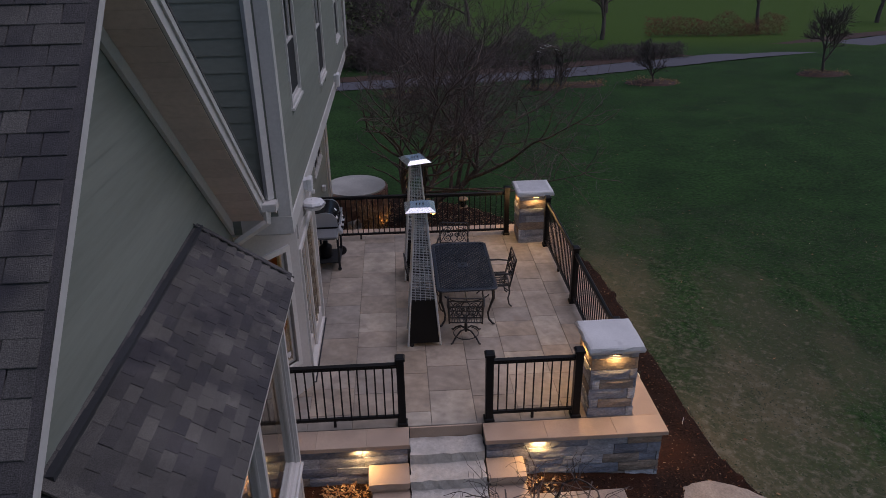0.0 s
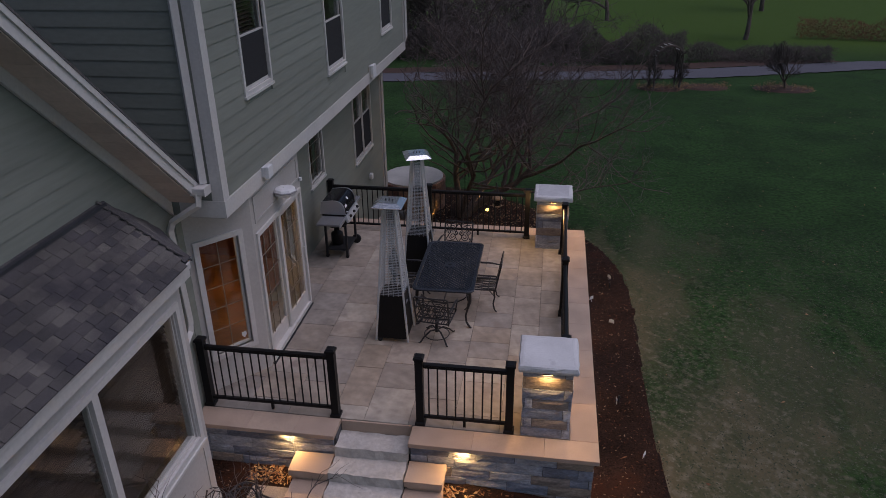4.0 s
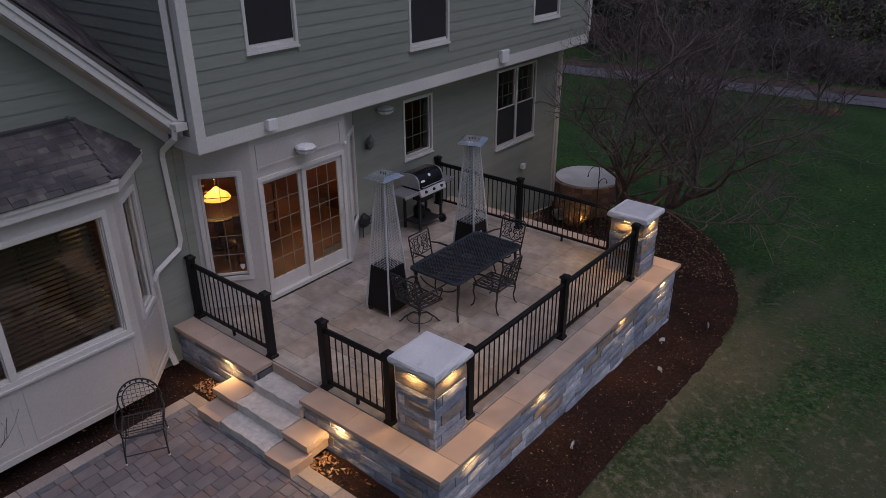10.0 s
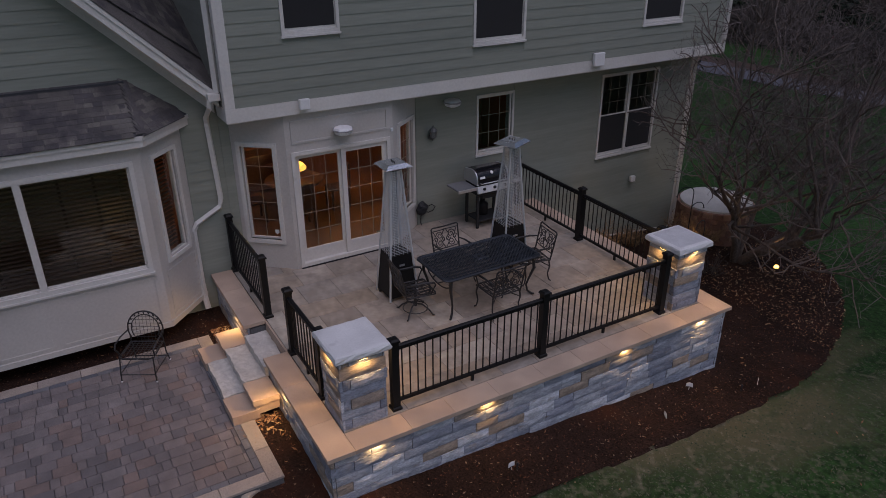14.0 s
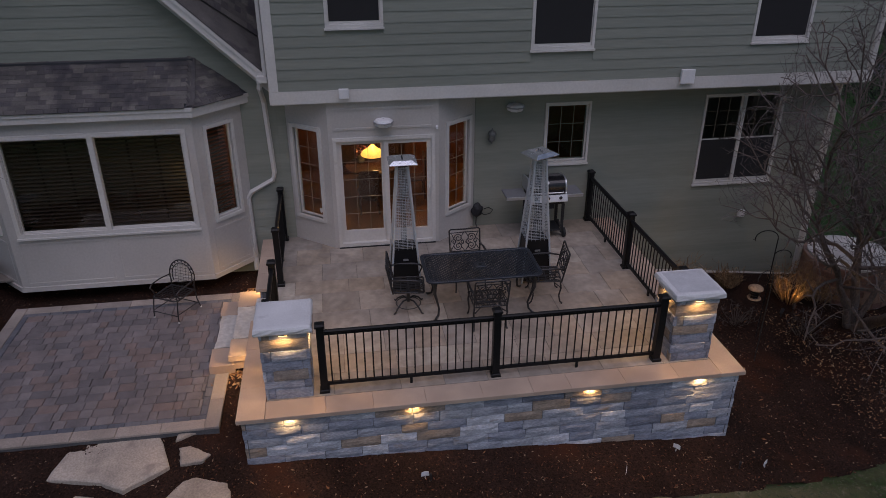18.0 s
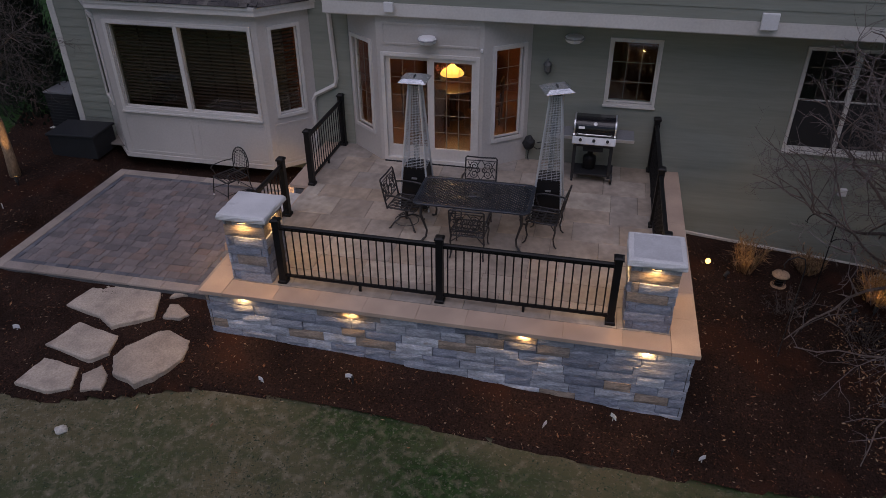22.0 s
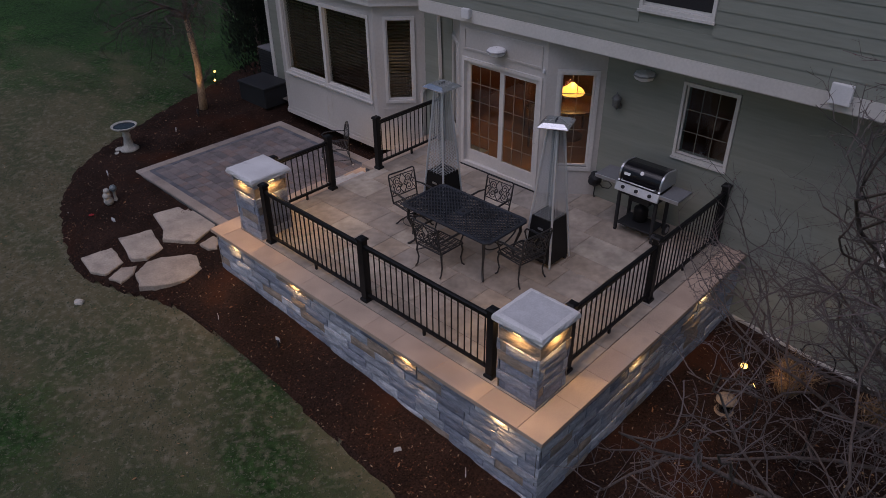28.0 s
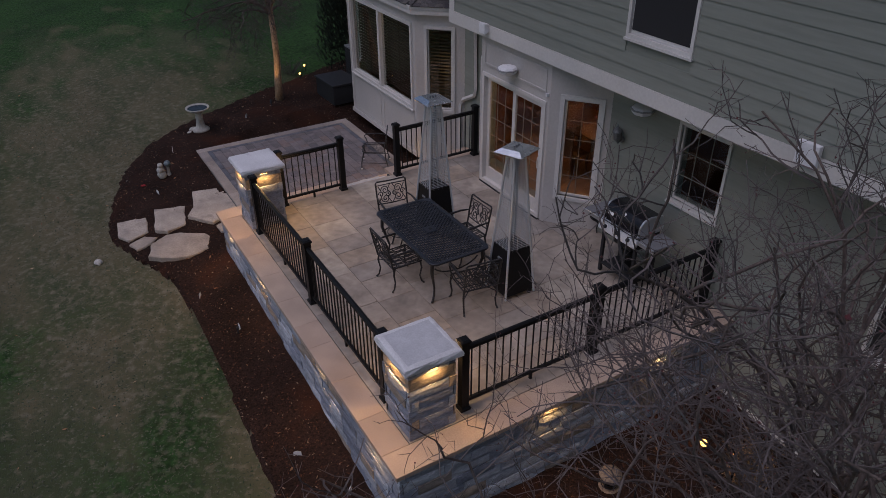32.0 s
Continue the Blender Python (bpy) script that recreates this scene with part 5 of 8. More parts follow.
def chair(swivel):
    """A chair that faces +x."""
    ob = thing("patio_chair", "dark cast aluminium swivel armchair with scrolled back" if swivel else "dark cast aluminium armchair with scrolled back", "chair", "chairs round the patio table")
    s, hw = 0.42, 0.255
    bm = bmesh.new()
    tube(bm, [(-0.24, -hw, s), (0.24, -hw - 0.01, s), (0.255, -hw + 0.03, s), (0.255, hw - 0.03, s), (0.24, hw + 0.01, s), (-0.24, hw, s), (-0.24, -hw, s)], 0.013, 6)
    part("seat_frame", bm, IRON, ob)
    for i in range(-5, 6):
        bm = bmesh.new()
        y = i * 0.044
        tube(bm, [(-0.24, y, s + 0.004), (-0.08, y + 0.012 * (-1) ** i, s - 0.008), (0.1, y - 0.012 * (-1) ** i, s - 0.008), (0.245, y, s + 0.004)], 0.0115, 4, flat=0.5)
        part("seat_strap", bm, IRON, ob)
    for x in (-0.12, 0.0, 0.12):
        bm = bmesh.new()
        tube(bm, [(x, -hw, s - 0.004), (x, hw, s - 0.004)], 0.012, 4, flat=0.5)
        part("seat_bar", bm, IRON, ob)
    # back, leaning away from the seat
    lean = lambda p: (p[0] - 0.20 * (p[2] - s) - 0.24, p[1], p[2])
    bm = bmesh.new()
    tube(bm, [lean(p) for p in ((0, -hw, s - 0.02), (0, -hw - 0.01, 0.66), (0, -hw - 0.012, 0.885), (0, -hw + 0.012, 0.908), (0, 0, 0.900), (0, hw - 0.012, 0.908), (0, hw + 0.012, 0.885), (0, hw + 0.01, 0.66), (0, hw, s - 0.02))], 0.014, 6)
    tube(bm, [lean(p) for p in ((0, -hw, 0.53), (0, 0, 0.52), (0, hw, 0.53))], 0.011, 6)
    tube(bm, [lean(p) for p in ((0, -hw, 0.845), (0, 0, 0.85), (0, hw, 0.845))], 0.009, 6)
    part("back_frame", bm, IRON, ob)
    bm = bmesh.new()
    for side in (-1, 1):
        for c, r, tn, fl in (((0, side * 0.115, 0.755), 0.075, 1.5, 1), ((0, side * 0.115, 0.615), 0.075, 1.5, -1), ((0, side * 0.19, 0.69), 0.05, 1.2, 1), ((0, side * 0.05, 0.685), 0.048, 1.2, -1)):
            tube(bm, [lean(p) for p in spiral(c, r, tn, side, fl)], 0.0085, 5)
        tube(bm, [lean(p) for p in ((0, side * 0.01, 0.53), (0, side * 0.07, 0.62), (0, side * 0.02, 0.69), (0, side * 0.07, 0.76), (0, side * 0.01, 0.86))], 0.0085, 5)
        tube(bm, [lean(p) for p in ((0, side * 0.24, 0.55), (0, side * 0.16, 0.69), (0, side * 0.23, 0.83))], 0.0085, 5)
    part("back_scrollwork", bm, IRON, ob)
    for side in (-1, 1):
        bm = bmesh.new()
        tube(bm, [(-0.285, side * (hw + 0.005), 0.645), (-0.12, side * (hw + 0.03), 0.66), (0.10, side * (hw + 0.035), 0.655), (0.21, side * (hw + 0.03), 0.63), (0.235, side * (hw + 0.025), 0.585), (0.20, side * (hw + 0.02), 0.52), (0.16, side * (hw + 0.01), s)], [0.012, 0.017, 0.02, 0.018, 0.014, 0.012, 0.012], 6)
        part("armrest", bm, IRON, ob, smooth=True)
    if swivel:
        bm = bmesh.new()
        tube(bm, [(0, 0, s - 0.02), (0, 0, 0.12)], 0.026, 10)
        part("pedestal", bm, IRON, ob)
        for k in range(4):
            a = radians(45 + 90 * k)
            c, n = math.cos(a), math.sin(a)
            bm = bmesh.new()
            tube(bm, [(0.02 * c, 0.02 * n, 0.16), (0.12 * c, 0.12 * n, 0.17), (0.24 * c, 0.24 * n, 0.09), (0.30 * c, 0.30 * n, 0.018), (0.33 * c, 0.33 * n, 0.022)], 0.014, 6)
            part("foot", bm, IRON, ob)
        bm = bmesh.new()
        tube(bm, [(0.2 * math.cos(2 * math.pi * k / 20), 0.2 * math.sin(2 * math.pi * k / 20), 0.085) for k in range(21)], 0.008, 5)
        part("foot_ring", bm, IRON, ob)
    else:
        for sx, sy in ((-1, -1), (-1, 1), (1, -1), (1, 1)):
            bm = bmesh.new()
            tube(bm, [(sx * 0.22, sy * (hw - 0.005), s), (sx * 0.235, sy * (hw + 0.01), 0.30), (sx * 0.21, sy * (hw - 0.005), 0.16), (sx * 0.235, sy * hw, 0.05), (sx * 0.275, sy * (hw + 0.01), 0.012)], [0.016, 0.015, 0.013, 0.013, 0.014], 6)
            part("leg", bm, IRON, ob)
        bm = bmesh.new()
        tube(bm, [(-0.235, -hw, 0.30), (-0.1, -0.1, 0.36), (-0.1, 0.1, 0.36), (-0.235, hw, 0.30)], 0.009, 5)
        part("stretcher", bm, IRON, ob)
    return ob


swivel_chair = chair(True)
swivel_chair.matrix_basis = pose(-2.45, 2.52, 0.006 + fall_z(-2.4), 0, 0, 84)
side_chair = chair(False)
side_chair.matrix_basis = pose(-1.84, 3.70, 0.006 + fall_z(-1.8), 0, 0, 180)
copy_thing(side_chair, pose(-3.05, 3.62, 0.006 + fall_z(-3.0), 0, 0, 2))
copy_thing(side_chair, pose(-2.47, 4.80, 0.006 + fall_z(-2.4), 0, 0, -98))


# ---- gas grill ----
def grill():
    ob = thing("gas_grill", "black and steel gas grill on a cart, lid shut", "grill", at=pose(-4.83, 5.44, 0.006 + fall_z(-4.8)))
    bm = bmesh.new()
    n, w = 12, 0.36
    prof = [(0.24, 0.93)] + [(0.24 - 0.02 - 0.23 * (1 - max(0.0, math.cos(radians(90 * i / n))) ** 0.75), 0.95 + 0.25 * math.sin(radians(90 * i / n)) ** 0.75) for i in range(n + 1)] + [(-0.22, 1.17), (-0.25, 1.05), (-0.25, 0.93)]
    rings = [[bm.verts.new((x, y, z)) for x, z in prof] for y in (-w, w)]
    for i in range(len(prof)):
        j = (i + 1) % len(prof)
        bm.faces.new((rings[0][i], rings[0][j], rings[1][j], rings[1][i]))
    for r in rings:
        bm.faces.new(r)
    lid = part("lid", bm, ENAMEL, ob, "glossy black enamelled lid")
    for y in (-w, w):
        bm = bmesh.new()
        rings = [[bm.verts.new((x * 1.03, yy, 0.93 + (z - 0.93) * 1.03)) for x, z in prof] for yy in (y - 0.014, y + 0.014)]
        for i in range(len(prof)):
            j = (i + 1) % len(prof)
            bm.faces.new((rings[0][i], rings[0][j], rings[1][j], rings[1][i]))
        for r in rings:
            bm.faces.new(r)
        part("lid_end", bm, STEEL, lid, "cast steel lid end")
    bm = bmesh.new()
    tube(bm, [(0.235, -0.30, 0.97), (0.275, -0.29, 0.965), (0.275, 0.29, 0.965), (0.235, 0.30, 0.97)], 0.010, 8)
    part("lid_handle", bm, STEEL, lid)
    bm = bmesh.new()
    m = Matrix.Translation((0.165, 0.0, 1.125)) @ Matrix.Rotation(radians(50), 4, "Y")
    lathe(bm, [(0.034, 0), (0.034, 0.014), (0.026, 0.018)], 16)
    bm.transform(m)
    part("thermometer", bm, WHITEPL, lid)
    bm = bmesh.new()
    box(bm, -0.03, 0.03, -0.055, 0.055, 0, 0.004)
    bm.transform(Matrix.Translation((0.205, -0.235, 1.07)) @ Matrix.Rotation(radians(62), 4, "Y"))
    part("badge", bm, WHITEPL, lid, "plain pale badge")
    part("firebox", rbox(-0.24, 0.23, -0.35, 0.35, 0.70, 0.93, 0.02), DARKPL, ob)
    tip = Matrix.Translation((0.245, 0, 0.84)) @ Matrix.Rotation(radians(-24), 4, "Y") @ Matrix.Translation((-0.245, 0, -0.84))
    bm = rbox(0.225, 0.285, -0.385, 0.385, 0.765, 0.905, 0.012)
    bm.transform(tip)
    panel = part("control_panel", bm, PANEL, ob, "brushed steel control panel")
    for y in (-0.24, 0.0, 0.24):
        bm = bmesh.new()
        tube(bm, [(0.284, y, 0.84), (0.315, y, 0.84)], 0.030, 16)
        tube(bm, [(0.314, y, 0.84), (0.33, y, 0.84)], 0.020, 12)
        bm.transform(tip)
        part("knob", bm, DARKPL, panel)
        bm = bmesh.new()
        tube(bm, [(0.284, y, 0.84), (0.290, y, 0.84)], 0.042, 18)
        bm.transform(tip)
        part("knob_ring", bm, WHITEPL, panel, "pale ring round the knob")
    for y0, y1 in ((-0.80, -0.385), (0.385, 0.70)):
        shelf = part("side_shelf", rbox(-0.22, 0.23, y0, y1, 0.865, 0.905, 0.012), SLATE, ob, "dark grey side shelf")
        part("shelf_front", rbox(0.231, 0.25, y0, y1, 0.845, 0.907, 0.006), STEEL, shelf)
    for x in (-0.2, 0.2):
        for y in (-0.33, 0.33):
            bm = bmesh.new()
            box(bm, x - 0.02, x + 0.02, y - 0.025, y + 0.025, 0.06 if y < 0 else 0.1, 0.70)
            part("leg", bm, DARKPL, ob)
    part("bottom_shelf", rbox(-0.22, 0.22, -0.31, 0.31, 0.14, 0.17, 0.008), DARKPL, ob)
    bm = bmesh.new()
    lathe(bm, [(0.10, 0.171), (0.115, 0.18), (0.12, 0.19), (0.12, 0.38), (0.11, 0.41), (0.06, 0.44), (0.05, 0.45), (0.05, 0.50)], 18, (-0.07, -0.04, 0))
    part("gas_bottle", bm, BLACK, ob, "dark gas bottle", smooth=True)
    part("drip_tray", rbox(-0.12, 0.14, -0.18, 0.18, 0.58, 0.66, 0.01), DARKPL, ob)
    for x in (-0.2, 0.2):
        bm = bmesh.new()
        tube(bm, [(x, 0.36, 0.095), (x, 0.40, 0.095)], 0.095, 20)
        wh = part("wheel", bm, DARKPL, ob)
        bm = bmesh.new()
        tube(bm, [(x, 0.398, 0.095), (x, 0.406, 0.095)], 0.055, 16)
        part("hub", bm, GREYPL, wh)
        bm = bmesh.new()
        tube(bm, [(x, -0.345, 0.035), (x, -0.31, 0.035)], 0.035, 12)
        part("castor", bm, DARKPL, ob)


grill()


# ---- lights and fittings on the house ----
def wall_floodlight(at, size):
    ob = thing("floodlight", "small white square floodlight on the band board", "light", "house floodlights", at=pose(*at))
    part("bracket", boxes((0.0, 0.05, -size * 0.4, size * 0.4, -size * 0.4, size * 0.4)), WHITEPL, ob)
    part("head", rbox(0.045, 0.11, -size / 2, size / 2, -size / 2, size / 2, 0.012), WHITEPL, ob)


wall_floodlight((-4.674, 1.719, 3.04), 0.17)
wall_floodlight((-4.69, 7.92, 3.11), 0.26)


def dome_light(at, label):
    ob = thing("dome_light", label, "light", "house dome lights", at=pose(*at))
    bm = bmesh.new()
    lathe(bm, [(0.09, 0.055), (0.15, 0.04), (0.175, 0.0), (0.15, -0.06), (0.10, -0.085), (0.02, -0.09)], 8)
    part("shade", bm, WHITEPL, ob)
    bm = bmesh.new()
    lathe(bm, [(0.180, 0.012), (0.184, 0.0), (0.180, -0.012)], 8)
    part("rim", bm, GREYPL, ob, "thin grey rim")
    bm = bmesh.new()
    tube(bm, [(-0.11, 0, 0.02), (0.0, 0, 0.05)], 0.02, 8)
    part("bracket", bm, WHITEPL, ob)


dome_light((-4.665, 2.38, 2.50), "white round twin dome light above the sliding door")
dome_light((-5.28, 4.908, 2.50), "white round dome light on the green wall")


def sconce(at):
    ob = thing("wall_lantern", "grey metal wall lantern beside the door bay, unlit", "lantern", at=pose(*at))
    bm = bmesh.new()
    tube(bm, [(-0.09, 0, -0.10), (-0.075, 0, -0.10)], 0.055, 14)
    part("back_plate", bm, LANTERN, ob)
    bm = bmesh.new()
    tube(bm, [(-0.08, 0, -0.10), (-0.01, 0, -0.15), (0.02, 0, -0.10)], 0.010, 6)
    part("arm", bm, LANTERN, ob)
    bm = bmesh.new()
    lathe(bm, [(0.02, -0.11), (0.065, -0.07), (0.07, 0.03), (0.055, 0.05)], 8, (0.02, 0, 0))
    part("glass_body", bm, LANTERN, ob)
    bm = bmesh.new()
    lathe(bm, [(0.085, 0.05), (0.06, 0.09), (0.02, 0.12), (0.008, 0.16)], 12, (0.02, 0, 0))
    part("roof", bm, LANTERN, ob)


sconce((-5.29, 4.475, 1.95))
vent = thing("wall_vent", "small white vent hood low on the green wall", "vent", at=pose(-5.385, 9.99, -0.045))
part("hood", rbox(0.0, 0.09, -0.07, 0.07, -0.07, 0.07, 0.015), WHITEPL, vent)
sens = thing("sensor", "small white sensor on the door bay corner", "sensor", at=pose(-4.795, 3.34, 2.327))
part("body", rbox(0.0, 0.05, -0.022, 0.022, -0.03, 0.03, 0.01), WHITEPL, sens)
sticker = bmesh.new()
pts = [(-0.035, 0.045), (0.035, 0.045), (0.035, -0.01), (0.0, -0.05), (-0.035, -0.01)]
fr = [[sticker.verts.new(PD0(0.63 + u, n, 0.73 + z)) for u, z in pts] for n in (-0.045, -0.042)]
for r in fr:
    sticker.faces.new(r)
for i in range(5):
    sticker.faces.new((fr[0][i], fr[0][(i + 1) % 5], fr[1][(i + 1) % 5], fr[1][i]))
tagged(part("window_sticker", sticker, WHITEPL), "pale shield-shaped sticker on the sidelight glass", "sticker")
outlet = thing("outlet_box", "black covered outlet box with a looped cord low on the wall", "outlet", at=pose(-5.40, 4.22, 0.42))
bm = bmesh.new()
bmesh.ops.create_icosphere(bm, subdivisions=3, radius=0.13, matrix=Matrix.Translation((0.11, 0.0, 0.0)) @ Matrix.Diagonal((0.72, 0.9, 1.1, 1)))
for v in bm.verts:
    v.co += (v.co - Vector((0.11, 0, 0))) * 0.35 * noise.noise(v.co * 11)
part("cover", bm, DARKPL, outlet, "crumpled black cover")
bm = bmesh.new()
tube(bm, [(0.06, 0.05, -0.05), (0.07, 0.16, -0.12), (0.06, 0.28, -0.10), (0.05, 0.33, -0.03), (0.05, 0.25, 0.03), (0.05, 0.15, 0.0)], 0.010, 6)
tube(bm, [(0.06, 0.0, -0.1), (0.06, -0.01, -0.3), (0.05, 0.01, -0.41)], 0.010, 6)
part("cord", bm, DARKPL, outlet)


# ---- gutters and downspouts ----
def downspout(name, pts, label, w=0.042):
    bm = bmesh.new()
    tube(bm, pts, w, 4, flat=0.8)
    return tagged(part(name, bm, TRIM), label, "downspout")


downspout("downspout", [(-4.90, 0.435, 6.4), (-4.90, 0.435, 3.33)], "cream downspout on the upper return wall", 0.06)
gut = thing("gutter", "short cream gutter end at the foot of the gable roof", "gutter", at=pose(-4.99, 0.38, 3.27))
part("trough", rbox(-0.11, 0.17, -0.10, 0.07, -0.05, 0.05, 0.012), TRIM, gut)
part("end_cap", rbox(0.171, 0.178, -0.105, 0.075, -0.055, 0.055, 0.002, 1), TRIM, gut)
downspout("downspout", [(-4.92, 0.32, 3.24), (-4.93, 0.30, 3.10), (-5.30, 0.30, 2.86), (-5.36, 0.31, 2.74), (-5.36, 0.36, 1.42), (-5.36, 0.32, 1.28), (-5.35, -0.10, 1.06), (-5.34, -0.17, 0.94), (-5.33, -0.17, -0.28)], "cream downspout that jogs along the green wall", 0.05)
downspout("downspout_elbow", [(-5.33, -0.17, -0.10), (-5.33, -0.17, -0.30), (-5.22, -0.16, -0.52)], "white downspout elbow over the bed", 0.055)
downspout("downspout", [(-5.34, 11.62, 2.8), (-5.34, 11.62, -1.5)], "cream downspout at the house corner")
downspout("downspout", [(-4.63, 11.60, 6.4), (-4.63, 11.60, 3.2), (-4.75, 11.62, 2.95), (-5.28, 11.62, 2.70)], "cream downspout above the overhang corner")

# ---- paved seating area ----
PX0, PX1, PY0, PY1, PZ = -4.47, -0.66, -4.33, -0.36, -0.59
base = structure(part("paver_bed", boxes((PX0 + 0.01, PX1 - 0.01, PY0 + 0.01, PY1 - 0.01, -1.1, PZ - 0.02)), MORTAR), "grey concrete paver patio with a tan border", "patio")

# stepping stones: the plan of each broken slab, corner by corner
FLAGS = (
    ((-0.07, -2.48), (-0.80, -2.33), (-0.84, -1.22), (-0.10, -0.94), (0.27, -1.46), (0.08, -1.77)),
    ((0.77, -2.23), (0.18, -2.08), (0.36, -1.27), (0.74, -1.20), (0.94, -1.42)),
    ((1.52, -2.20), (0.96, -2.13), (1.05, -1.48), (1.46, -1.34), (1.59, -1.65)),
    ((1.16, -1.36), (0.95, -1.19), (1.10, -0.97), (1.38, -0.91), (1.46, -1.18)),
    ((0.78, -1.10), (0.54, -1.06), (0.10, -0.75), (0.04, -0.58), (0.22, -0.18), (0.61, -0.08), (0.92, -0.20), (1.25, -0.48), (1.09, -0.90)),
    ((-0.55, -0.94), (-0.82, -0.93), (-0.85, -0.63), (-0.72, -0.57)),
    ((-0.13, -0.81), (-0.44, -0.88), (-0.47, -0.74), (-0.26, -0.44), (-0.13, -0.54)),
)


def stepping_stone(k, plan):
    mid = sum((Vector(p) for p in plan), Vector((0, 0))) / len(plan)
    big = max((Vector(p) - mid).length for p in plan) > 0.55
    z, n = ground_z(mid.x, mid.y) + 0.084, len(plan)
    rim = []
    for i in range(n):
        p, q = Vector(plan[i]), Vector(plan[(i + 1) % n])
        for f in (0.0, 0.2, 0.4, 0.6, 0.8):
            c = p.lerp(q, f)
            out = (c - mid).normalized()
            rim.append(c + out * (0.025 * noise.noise((c.x * 4, c.y * 4, k)) + 0.022 * noise.noise((c.x * 15, c.y * 15, k))))
    bm = bmesh.new()
    lay = []
    for inset, dz in ((0.0, -0.14), (0.0, -0.022), (0.020, -0.006), (0.055, -0.001), (0.12, 0.0)):
        row = []
        for c in rim:
            c = c + (mid - c).normalized() * inset
            row.append(bm.verts.new((c.x, c.y, z + dz + (0.010 * noise.noise((c.x * 4, c.y * 4, k + 7)) if dz > -0.05 else 0))))
        lay.append(row)
    m = len(rim)
    for a, b in zip(lay, lay[1:]):
        for i in range(m):
            bm.faces.new((a[i], a[(i + 1) % m], b[(i + 1) % m], b[i]))
    bmesh.ops.triangulate(bm, faces=[bm.faces.new(lay[-1])])
    tagged(part("stepping_stone", bm, FLAG), "large buff flagstone stepping stone in mulch" if big else "small irregular buff flagstone in mulch", "stepping stone", "stepping stones")


for k, plan in enumerate(FLAGS):
    stepping_stone(k, plan)


